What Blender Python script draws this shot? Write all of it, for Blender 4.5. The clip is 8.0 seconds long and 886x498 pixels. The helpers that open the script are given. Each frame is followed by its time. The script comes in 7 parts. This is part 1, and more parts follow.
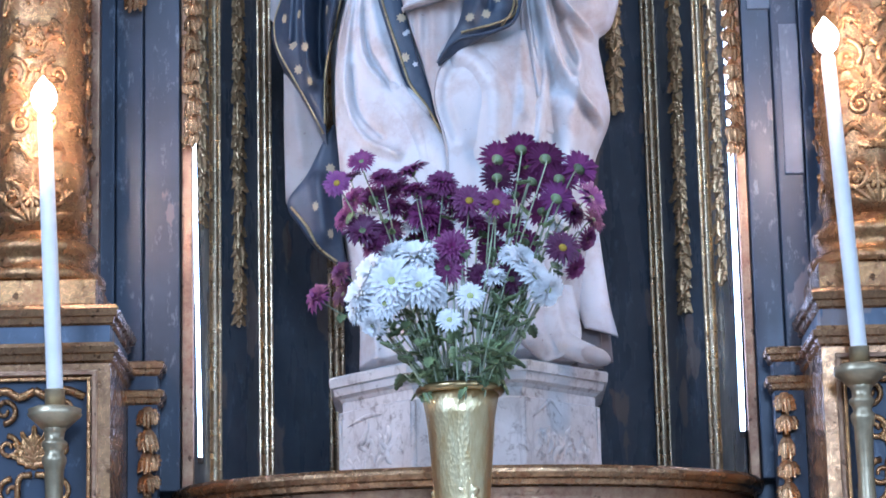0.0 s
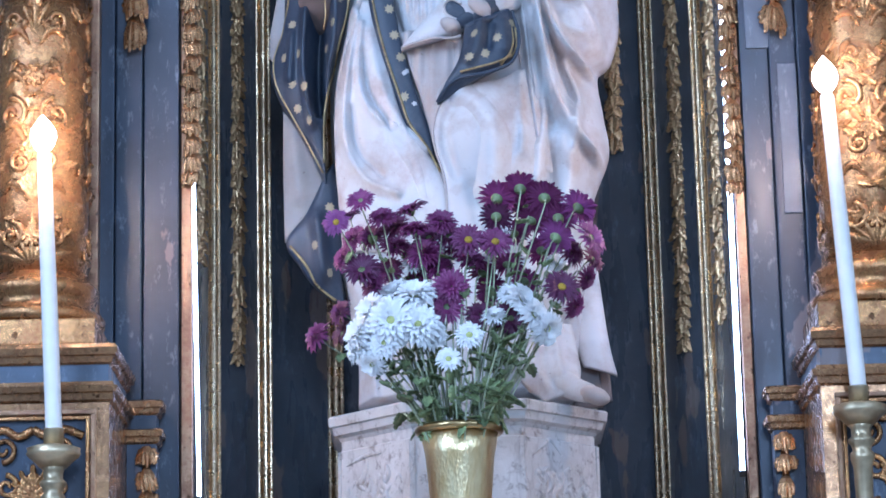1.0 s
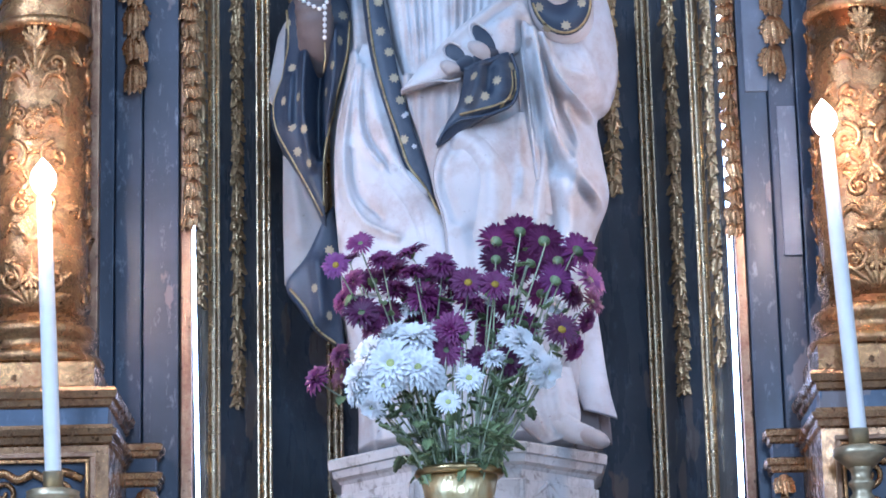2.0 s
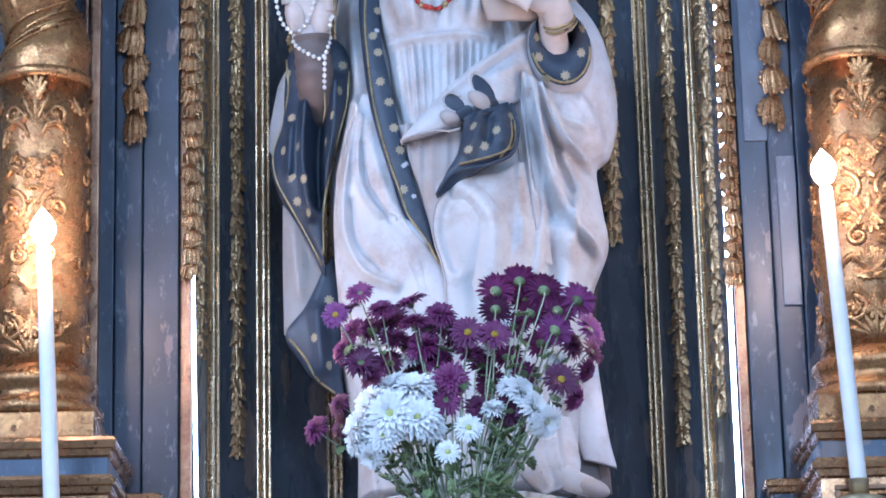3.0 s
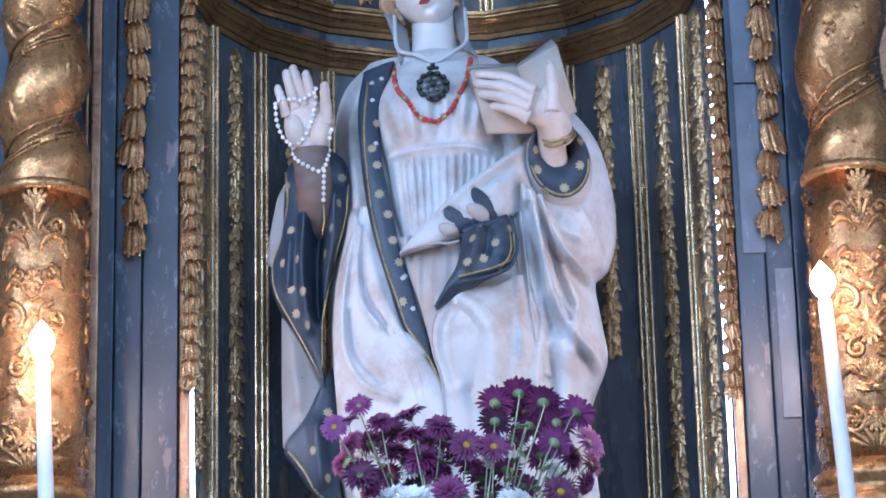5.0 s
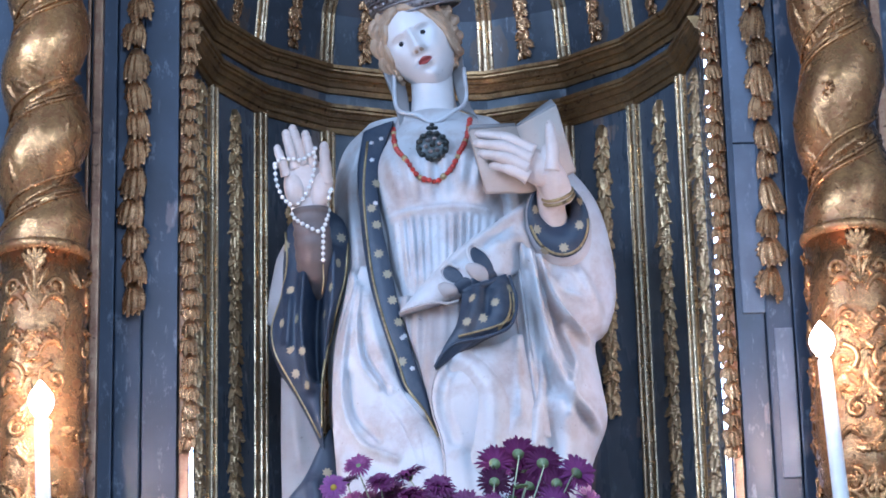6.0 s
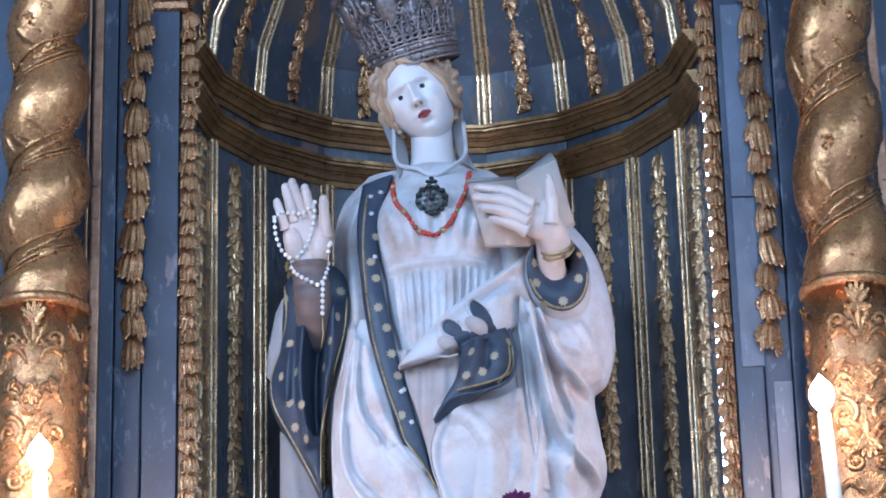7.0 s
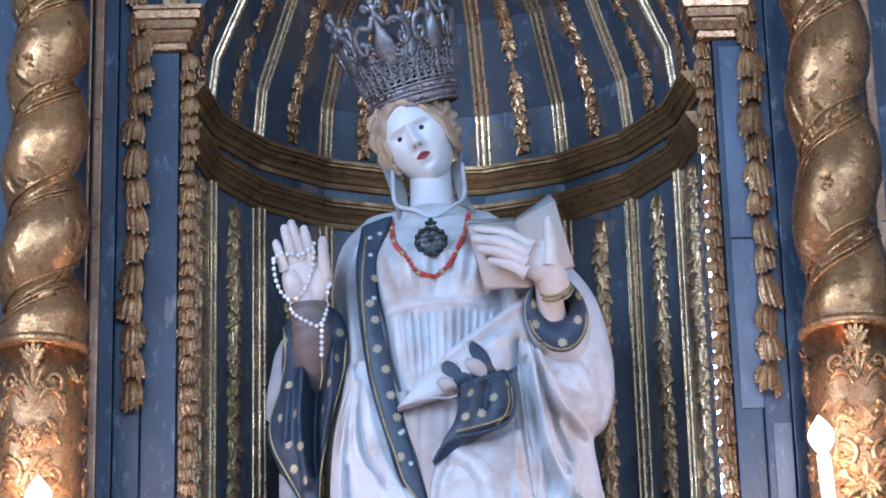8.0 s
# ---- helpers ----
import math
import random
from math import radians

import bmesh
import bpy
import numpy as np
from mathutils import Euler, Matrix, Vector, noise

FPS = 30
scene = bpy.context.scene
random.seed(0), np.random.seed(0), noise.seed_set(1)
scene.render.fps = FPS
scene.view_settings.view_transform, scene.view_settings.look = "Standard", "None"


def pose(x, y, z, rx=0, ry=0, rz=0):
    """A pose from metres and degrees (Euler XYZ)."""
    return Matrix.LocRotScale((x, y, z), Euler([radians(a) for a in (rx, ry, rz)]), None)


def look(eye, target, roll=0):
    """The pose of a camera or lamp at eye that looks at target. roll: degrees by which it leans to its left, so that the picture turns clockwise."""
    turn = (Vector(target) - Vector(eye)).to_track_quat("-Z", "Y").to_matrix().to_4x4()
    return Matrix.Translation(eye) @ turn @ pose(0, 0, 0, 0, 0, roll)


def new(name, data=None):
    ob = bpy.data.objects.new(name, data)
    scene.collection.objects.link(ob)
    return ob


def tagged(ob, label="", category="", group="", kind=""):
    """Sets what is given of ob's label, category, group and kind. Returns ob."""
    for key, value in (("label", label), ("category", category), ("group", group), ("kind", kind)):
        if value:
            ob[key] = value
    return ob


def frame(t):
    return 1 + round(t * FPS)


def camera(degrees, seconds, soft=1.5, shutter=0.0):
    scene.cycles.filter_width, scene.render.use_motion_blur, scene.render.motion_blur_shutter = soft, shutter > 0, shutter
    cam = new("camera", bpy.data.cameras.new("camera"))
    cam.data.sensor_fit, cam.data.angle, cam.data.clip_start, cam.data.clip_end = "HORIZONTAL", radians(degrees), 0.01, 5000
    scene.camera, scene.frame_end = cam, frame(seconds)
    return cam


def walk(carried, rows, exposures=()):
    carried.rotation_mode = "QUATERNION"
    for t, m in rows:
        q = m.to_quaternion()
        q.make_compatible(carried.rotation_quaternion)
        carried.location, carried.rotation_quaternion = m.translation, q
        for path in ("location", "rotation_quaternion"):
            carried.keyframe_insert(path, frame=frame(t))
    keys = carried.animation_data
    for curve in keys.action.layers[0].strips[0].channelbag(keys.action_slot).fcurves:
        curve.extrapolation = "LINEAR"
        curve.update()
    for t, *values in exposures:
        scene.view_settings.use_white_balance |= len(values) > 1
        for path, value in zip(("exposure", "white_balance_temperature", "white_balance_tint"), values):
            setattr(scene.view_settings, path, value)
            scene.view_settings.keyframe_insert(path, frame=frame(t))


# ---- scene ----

# ------------------------------------------------------------ camera and walk
cam = camera(17.82, 8.0, 1.75)
EYE, SIDE = 1.5, -0.041
# seconds, tilt up, turn to the right, lean
ROWS = [
    (0.0, 13.0, 0.0, 1.3), (0.5, 13.389, 0.025, 1.293), (1.0, 13.792, 0.035, 1.3),
    (1.5, 14.209, 0.047, 1.315), (3.0, 15.668, 0.093, 1.335), (3.5, 16.215, 0.112, 1.345),
    (4.0, 16.776, 0.128, 1.355), (4.5, 17.352, 0.147, 1.365), (6.0, 19.155, 0.212, 1.41),
    (6.5, 19.745, 0.229, 1.415), (7.0, 20.239, 0.254, 1.425), (7.5, 20.658, 0.272, 1.435),
    (8.0, 21.077, 0.295, 1.45),
]
walk(cam, [(t, pose(SIDE, 0, EYE, 90 + up, 0, -turn) @ pose(0, 0, 0, 0, 0, -lean)) for t, up, turn, lean in ROWS],
     exposures=[(0.0, 0.24, 5200, 11), (8.0, 0.24, 5200, 11)])

# ------------------------------------------------------------ light
world = bpy.data.worlds.new("world")
scene.world = world
world.use_nodes = True
wn = world.node_tree.nodes
sky = wn.new("ShaderNodeTexSky")
sky.sky_type, sky.sun_disc, sky.sun_elevation, sky.sun_rotation = "NISHITA", False, radians(45), radians(200)
wn["Background"].inputs["Strength"].default_value = 0.1
world.node_tree.links.new(sky.outputs[0], wn["Background"].inputs["Color"])


def area_lamp(name, eye, target, w, h, watts, colour):
    data = bpy.data.lights.new(name, "AREA")
    data.shape, data.size, data.size_y, data.energy, data.color = "RECTANGLE", w, h, watts, colour
    ob = new(name, data)
    ob.matrix_world = look(eye, target)
    return ob


DAY = (0.62, 0.78, 1.0)
area_lamp("window_light_back", (0.9, -5.9, 5.6), (0, 6, 3.2), 1.9, 3.0, 340, DAY)
area_lamp("window_light_left", (-3.85, 1.2, 5.6), (0.0, 6, 3.2), 1.7, 2.6, 225, DAY)
area_lamp("window_light_right", (3.85, 1.2, 5.6), (0.0, 6, 3.2), 1.7, 2.6, 60, DAY)


# ------------------------------------------------------------ materials
def material(name, colour, rough=0.5, metal=0.0):
    m = bpy.data.materials.new(name)
    m.use_nodes = True
    b = m.node_tree.nodes["Principled BSDF"]
    b.inputs["Base Color"].default_value = (*colour, 1)
    b.inputs["Roughness"].default_value = rough
    b.inputs["Metallic"].default_value = metal
    return m, m.node_tree.nodes, m.node_tree.links, b


def coords(nodes, links, scale=(1, 1, 1)):
    tc, mp = nodes.new("ShaderNodeTexCoord"), nodes.new("ShaderNodeMapping")
    mp.inputs["Scale"].default_value = scale
    links.new(tc.outputs["Object"], mp.inputs["Vector"])
    return mp.outputs["Vector"]


def noise_tex(nodes, links, vec, scale, detail=4.0, rough=0.55):
    n = nodes.new("ShaderNodeTexNoise")
    n.inputs["Scale"].default_value, n.inputs["Detail"].default_value, n.inputs["Roughness"].default_value = scale, detail, rough
    links.new(vec, n.inputs["Vector"])
    return n.outputs["Fac"]


def ramp(nodes, links, fac, stops):
    r = nodes.new("ShaderNodeValToRGB")
    while len(r.color_ramp.elements) < len(stops):
        r.color_ramp.elements.new(0.5)
    for e, (p, c) in zip(r.color_ramp.elements, stops):
        e.position, e.color = p, (*c, 1) if len(c) == 3 else c
    links.new(fac, r.inputs["Fac"])
    return r.outputs["Color"]


def mix(nodes, links, fac, a, b, kind="MIX"):
    n = nodes.new("ShaderNodeMix")
    n.data_type, n.blend_type = "RGBA", kind
    for sock, v in (("Factor", fac), ("A", a), ("B", b)):
        s = [i for i in n.inputs if i.name == sock and (i.type == "RGBA" or sock == "Factor")][0]
        if isinstance(v, (int, float)):
            s.default_value = v
        elif isinstance(v, tuple):
            s.default_value = (*v, 1)
        else:
            links.new(v, s)
    return [o for o in n.outputs if o.type == "RGBA"][0]


def bump(nodes, links, bsdf, height, strength, distance):
    n = nodes.new("ShaderNodeBump")
    n.inputs["Strength"].default_value, n.inputs["Distance"].default_value = strength, distance
    links.new(height, n.inputs["Height"])
    links.new(n.outputs["Normal"], bsdf.inputs["Normal"])


def object_random(nodes):
    return nodes.new("ShaderNodeObjectInfo").outputs["Random"]


def gilding(name, light, dark, red, rough=0.33, size=1.0, relief=0.5, metal=0.95, dent=0.0):
    """Worn gold leaf over red bole: bright leaf, rubbed brown patches, fine cracks."""
    m, n, l, b = material(name, light, rough, 0.9)
    v = coords(n, l)
    wear = ramp(n, l, noise_tex(n, l, v, 26 * size, 6, 0.65), [(0.32, (0, 0, 0)), (0.72, (1, 1, 1))])
    fine = ramp(n, l, noise_tex(n, l, v, 150 * size, 3, 0.6), [(0.35, (0, 0, 0)), (0.7, (1, 1, 1))])
    c = mix(n, l, wear, light, dark)
    c = mix(n, l, mix(n, l, 1.0, wear, fine, "MULTIPLY"), c, red)
    tone = ramp(n, l, object_random(n), [(0.0, (0.72, 0.70, 0.68)), (1.0, (1.15, 1.1, 1.05))])
    c = mix(n, l, 1.0, c, tone, "MULTIPLY")
    # broad patina: greyer and browner zones of the leaf
    zone = ramp(n, l, noise_tex(n, l, coords(n, l, (1, 1, 0.6)), 6.5, 5, 0.6), [(0.30, (0.62, 0.60, 0.60)), (0.55, (1, 1, 1)), (0.75, (1.12, 1.04, 0.94))])
    c = mix(n, l, 1.0, c, zone, "MULTIPLY")
    pits = ramp(n, l, noise_tex(n, l, v, 62 * size, 2, 0.5), [(0.66, (1, 1, 1)), (0.72, (0.30, 0.26, 0.24))])
    c = mix(n, l, 1.0, c, pits, "MULTIPLY")
    l.new(c, b.inputs["Base Color"])
    l.new(ramp(n, l, wear, [(0.0, (rough,) * 3), (1.0, (rough + 0.14,) * 3)]), b.inputs["Roughness"])
    l.new(ramp(n, l, wear, [(0.0, (metal,) * 3), (1.0, (metal - 0.35,) * 3)]), b.inputs["Metallic"])
    height = noise_tex(n, l, v, 90 * size, 6, 0.62)
    if dent:
        height = mix(n, l, dent, height, noise_tex(n, l, coords(n, l, (1, 1, 0.55)), 24, 4, 0.6))
    bump(n, l, b, height, relief, 0.004 if not dent else 0.012)
    return m


GOLD = gilding("gold_leaf", (0.84, 0.54, 0.29), (0.36, 0.21, 0.105), (0.26, 0.10, 0.045), 0.20, 1.0, 0.35, 1.0)
GOLD_RIB = gilding("gold_moulding", (0.90, 0.73, 0.48), (0.55, 0.41, 0.25), (0.32, 0.19, 0.10), 0.22, 1.0, 0.10, 0.97)
GOLD_GARLAND = gilding("gold_garland", (0.80, 0.60, 0.34), (0.40, 0.27, 0.14), (0.26, 0.12, 0.05), 0.26, 1.0, 0.2, 1.0)
GOLD_RING = gilding("gold_cornice", (0.44, 0.29, 0.135), (0.24, 0.15, 0.07), (0.14, 0.075, 0.035), 0.33, 1.0, 0.10)
# copper-brown gold, with some candle glow added to its orange
GOLD_COLUMN = gilding("gold_column", (0.66, 0.38, 0.165), (0.30, 0.16, 0.07), (0.30, 0.11, 0.05), 0.20, 1.0, 0.22, 1.0, 0.12)
GOLD_PED = gilding("copper_gilding", (0.66, 0.40, 0.21), (0.32, 0.185, 0.10), (0.20, 0.09, 0.045), 0.19, 0.8, 0.2)
GOLD_STRIP = gilding("worn_gold_strip", (0.44, 0.29, 0.18), (0.28, 0.16, 0.10), (0.20, 0.08, 0.05), 0.28)


def painted_wood(name, blue, patch, patch_at, streak, rough, warp=0.0):
    """Old blue distemper on boards: cloudy tone, vertical scuffs, and flaked patches down to the ground coat."""
    m, n, l, b = material(name, blue, rough)
    v = coords(n, l)
    tall = coords(n, l, (1, 1, 0.22))
    cloud = ramp(n, l, noise_tex(n, l, v, 7, 5, 0.6), [(0.3, tuple(0.72 * k for k in blue)), (0.7, tuple(min(1, 1.22 * k) for k in blue))])
    scuff = ramp(n, l, noise_tex(n, l, tall, 42, 6, 0.7), [(0.62, (0, 0, 0)), (0.74, (1, 1, 1))])
    c = mix(n, l, mix(n, l, 1.0, scuff, (streak,) * 3, "MULTIPLY"), cloud, (0.34, 0.38, 0.44))
    big = coords(n, l, (1, 1, 0.42))
    flake = ramp(n, l, noise_tex(n, l, big, 7.5, 5, 0.52), [(patch_at, (0, 0, 0)), (patch_at + 0.012, (1, 1, 1))])
    c = mix(n, l, flake, c, patch)
    # small rubbed smudges, pale and powdery
    rub = ramp(n, l, noise_tex(n, l, coords(n, l, (1.6, 1, 0.7)), 19, 7, 0.74), [(0.57, (0, 0, 0)), (0.68, (streak,) * 3)])
    c = mix(n, l, rub, c, (0.27, 0.32, 0.40))
    l.new(c, b.inputs["Base Color"])
    l.new(ramp(n, l, noise_tex(n, l, tall, 18, 4), [(0.3, (rough - 0.08,) * 3), (0.7, (rough + 0.16,) * 3)]), b.inputs["Roughness"])
    fine = mix(n, l, 0.5, noise_tex(n, l, tall, 70, 4), flake)
    if warp:
        # warped old boards: broad waves under the varnish
        fine = mix(n, l, 0.16, noise_tex(n, l, v, 13, 5, 0.6), fine)
    bump(n, l, b, fine, warp or 0.25, 0.03 if warp else 0.002)
    return m


BLUE = painted_wood("blue_paint", (0.036, 0.051, 0.082), (0.13, 0.12, 0.14), 0.67, 0.5, 0.40)
BLUE_PALE = painted_wood("pale_blue_paint", (0.11, 0.14, 0.195), (0.22, 0.18, 0.175), 0.62, 0.5, 0.45)
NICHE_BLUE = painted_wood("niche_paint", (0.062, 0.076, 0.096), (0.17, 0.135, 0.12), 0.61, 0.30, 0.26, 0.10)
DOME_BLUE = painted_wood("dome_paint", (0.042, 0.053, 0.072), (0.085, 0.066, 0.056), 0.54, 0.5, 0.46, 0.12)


def plaster(name, colour, rough=0.8):
    m, n, l, b = material(name, colour, rough)
    v = coords(n, l)
    c = ramp(n, l, noise_tex(n, l, v, 2.0, 6), [(0.3, tuple(0.85 * k for k in colour)), (0.7, tuple(min(1, 1.1 * k) for k in colour))])
    l.new(c, b.inputs["Base Color"])
    bump(n, l, b, noise_tex(n, l, v, 60, 4), 0.2, 0.004)
    return m


PLASTER = plaster("nave_plaster", (0.62, 0.60, 0.56))
# unseen floor and shelf, kept pale to bounce light onto the vase
FLOOR = plaster("nave_stone", (0.46, 0.44, 0.41), 0.5)
SHELF_WHITE = plaster("altar_cloth", (0.80, 0.79, 0.77), 0.8)


def marble(name):
    m, n, l, b = material(name, (0.6, 0.58, 0.55), 0.42)
    v = coords(n, l)
    base = ramp(n, l, noise_tex(n, l, v, 9, 6), [(0.3, (0.48, 0.445, 0.42)), (0.7, (0.70, 0.67, 0.65))])
    dirt = ramp(n, l, noise_tex(n, l, v, 34, 8, 0.72), [(0.54, (0, 0, 0)), (0.66, (1, 1, 1))])
    vein = ramp(n, l, noise_tex(n, l, coords(n, l, (1, 1, 0.4)), 16, 3, 0.6), [(0.47, (0, 0, 0)), (0.5, (1, 1, 1)), (0.53, (0, 0, 0))])
    c = mix(n, l, mix(n, l, 1.0, dirt, (0.8,) * 3, "MULTIPLY"), base, (0.17, 0.13, 0.11))
    c = mix(n, l, mix(n, l, 1.0, vein, (0.35,) * 3, "MULTIPLY"), c, (0.28, 0.24, 0.22))
    l.new(c, b.inputs["Base Color"])
    bump(n, l, b, noise_tex(n, l, v, 30, 8, 0.7), 0.5, 0.006)
    return m


MARBLE = marble("grey_marble")


def polychrome(name, colour, stain, rough=0.5, stain_at=0.58, strength=0.6):
    """Painted carved wood with a rubbed, slightly glossy skin and warm stains."""
    m, n, l, b = material(name, colour, rough)
    v = coords(n, l)
    base = ramp(n, l, noise_tex(n, l, v, 6, 5), [(0.3, tuple(0.86 * k for k in colour)), (0.7, tuple(min(1, 1.06 * k) for k in colour))])
    s = ramp(n, l, noise_tex(n, l, v, 11, 7, 0.66), [(stain_at - 0.1, (0, 0, 0)), (stain_at + 0.12, (strength,) * 3)])
    c = mix(n, l, s, base, stain)
    fleck = ramp(n, l, noise_tex(n, l, v, 75, 4, 0.6), [(0.68, (0, 0, 0)), (0.74, (0.7,) * 3)])
    c = mix(n, l, fleck, c, tuple(0.55 * k for k in stain))
    l.new(c, b.inputs["Base Color"])
    bump(n, l, b, noise_tex(n, l, v, 90, 4), 0.15, 0.002)
    return m


ROBE_WHITE = polychrome("robe_white", (0.57, 0.56, 0.57), (0.37, 0.285, 0.25), 0.46, 0.56, 0.75)
ROBE_BLUE = polychrome("robe_blue", (0.026, 0.038, 0.064), (0.095, 0.10, 0.115), 0.46, 0.58, 0.55)
# brown of the sleeve, also used as painted shade in the hollows
SLEEVE_AND_SHADE = polychrome("robe_dark", (0.155, 0.12, 0.11), (0.08, 0.06, 0.06), 0.5)
LINING = polychrome("robe_lining", (0.27, 0.26, 0.26), (0.20, 0.16, 0.14), 0.5)
FLESH = polychrome("painted_flesh", (0.76, 0.70, 0.675), (0.70, 0.56, 0.50), 0.30, 0.68, 0.35)
HAND = polychrome("worn_flesh", (0.66, 0.55, 0.50), (0.44, 0.30, 0.23), 0.36, 0.56, 0.6)
GOWN = polychrome("under_gown", (0.46, 0.42, 0.41), (0.36, 0.27, 0.23), 0.55, 0.52, 0.6)
STARS = polychrome("star_ochre", (0.38, 0.31, 0.20), (0.30, 0.23, 0.15), 0.5)
HAIR = polychrome("painted_hair", (0.50, 0.34, 0.22), (0.30, 0.18, 0.11), 0.45)
LIPS, *_ = material("painted_lips", (0.34, 0.060, 0.055), 0.34)
EYES, *_ = material("painted_eyes", (0.03, 0.025, 0.025), 0.25)
# page colour darkened to include the shade on the down-facing leaves
PAPER = polychrome("book_pages", (0.52, 0.43, 0.37), (0.40, 0.29, 0.23), 0.6)
# soft shade of the brows, put into the colour
BROW_SHADE = polychrome("painted_brows", (0.69, 0.60, 0.56), (0.62, 0.51, 0.46), 0.4)
TRIM_GOLD = gilding("robe_trim", (0.72, 0.58, 0.32), (0.42, 0.32, 0.17), (0.2, 0.14, 0.08), 0.4)
SILVER = gilding("tarnished_silver", (0.52, 0.49, 0.50), (0.26, 0.23, 0.25), (0.14, 0.12, 0.12), 0.36)
DARK_METAL = gilding("dark_pewter", (0.12, 0.14, 0.15), (0.05, 0.06, 0.06), (0.03, 0.03, 0.03), 0.3)


def plain(name, colour, rough=0.45, metal=0.0, vary=0.25, scale=40.0, relief=0.1, subsurface=0.0):
    m, n, l, b = material(name, colour, rough, metal)
    v = coords(n, l)
    c = ramp(n, l, noise_tex(n, l, v, scale, 4), [(0.3, tuple((1 - vary) * k for k in colour)), (0.7, tuple(min(1, (1 + vary) * k) for k in colour))])
    tone = ramp(n, l, object_random(n), [(0.0, (1 - vary,) * 3), (1.0, (1 + vary * 0.6,) * 3)])
    l.new(mix(n, l, 1.0, c, tone, "MULTIPLY"), b.inputs["Base Color"])
    b.inputs["Subsurface Weight"].default_value = subsurface
    if subsurface:
        b.inputs["Subsurface Radius"].default_value = (0.01, 0.01, 0.01)
    bump(n, l, b, noise_tex(n, l, v, scale * 3, 3), relief, 0.002)
    return m


CORAL = plain("red_coral", (0.45, 0.045, 0.03), 0.3)
PEARL = plain("pearl", (0.78, 0.74, 0.70), 0.22, 0, 0.1)
WAX = plain("candle_wax", (0.92, 0.87, 0.83), 0.4, 0, 0.06, 20, 0.05, 0.3)
WICK = plain("wick", (0.03, 0.025, 0.02), 0.8)
PURPLE = plain("purple_petal", (0.190, 0.030, 0.125), 0.5, 0, 0.5, 60)
PURPLE_PALE = plain("mauve_petal", (0.25, 0.055, 0.21), 0.5, 0, 0.3, 60)
WHITE_PETAL = plain("white_petal", (0.97, 0.95, 0.95), 0.5, 0, 0.03, 60, 0.05, 1.0)
POLLEN = plain("yellow_centre", (0.62, 0.40, 0.04), 0.7, 0, 0.3, 200, 0.5)
POLLEN_PALE = plain("pale_yellow_centre", (0.60, 0.62, 0.22), 0.7, 0, 0.3, 200, 0.5)
STEM = plain("green_stem", (0.36, 0.40, 0.26), 0.5, 0, 0.35, 30)
FOLIAGE = plain("green_leaf", (0.20, 0.25, 0.115), 0.45, 0, 0.5, 40)
BRONZE = plain("candlestick_brass", (0.52, 0.42, 0.27), 0.38, 0.9, 0.25, 25, 0.2)


def brass(name):
    m, n, l, b = material(name, (0.88, 0.72, 0.40), 0.36, 1.0)
    v = coords(n, l, (1, 1, 0.35))
    c = ramp(n, l, noise_tex(n, l, v, 60, 4), [(0.3, (0.78, 0.58, 0.28)), (0.7, (0.95, 0.80, 0.48))])
    l.new(c, b.inputs["Base Color"])
    # hammer marks, longer than wide
    cell = n.new("ShaderNodeTexVoronoi")
    cell.inputs["Scale"].default_value = 210
    l.new(coords(n, l, (1, 1, 0.45)), cell.inputs["Vector"])
    bump(n, l, b, mix(n, l, 0.35, cell.outputs["Distance"], noise_tex(n, l, coords(n, l, (1, 1, 0.5)), 140, 3)), 0.35, 0.0025)
    return m


BRASS = brass("beaten_brass")


def glow(name, colour, strength):
    m = bpy.data.materials.new(name)
    m.use_nodes = True
    n = m.node_tree.nodes
    n.remove(n["Principled BSDF"])
    e = n.new("ShaderNodeEmission")
    e.inputs["Color"].default_value, e.inputs["Strength"].default_value = (*colour, 1), strength
    m.node_tree.links.new(e.outputs[0], n["Material Output"].inputs[0])
    return m


FLAME = glow("flame_glow", (1.0, 0.88, 0.80), 30)
TUBE = glow("tube_glow", (0.56, 0.70, 1.0), 14)


# ------------------------------------------------------------ mesh helpers
def mesh_from(name, verts, faces, mats, smooth=True, slots=None):
    me = bpy.data.meshes.new(name)
    me.from_pydata([tuple(v) for v in verts], [], faces)
    for m in mats if isinstance(mats, (list, tuple)) else [mats]:
        me.materials.append(m)
    if smooth:
        me.polygons.foreach_set("use_smooth", [True] * len(me.polygons))
    if slots is not None:
        me.polygons.foreach_set("material_index", slots)
    me.update()
    return me


def child(name, me, parent, label=""):
    ob = new(name, me)
    ob.parent = parent
    return tagged(ob, label) if label else ob


def part(name, bm, mat, parent, label="", smooth=False):
    me = bpy.data.meshes.new(name)
    bm.to_mesh(me)
    bm.free()
    me.materials.append(mat)
    if smooth:
        me.polygons.foreach_set("use_smooth", [True] * len(me.polygons))
    return child(name, me, parent, label)


def empty(name, at=(0, 0, 0), **tags):
    ob = new(name)
    ob.empty_display_size = 0.05
    ob.location = at
    return tagged(ob, **tags)


def box(bm, x0, x1, y0, y1, z0, z1, bevel=0.0):
    r = bmesh.ops.create_cube(bm, size=1, matrix=Matrix.LocRotScale(((x0 + x1) / 2, (y0 + y1) / 2, (z0 + z1) / 2), None, (x1 - x0, y1 - y0, z1 - z0)))
    if bevel:
        es = list({e for v in r["verts"] for e in v.link_edges})
        bmesh.ops.bevel(bm, geom=es, offset=bevel, segments=2, affect="EDGES", profile=0.6)


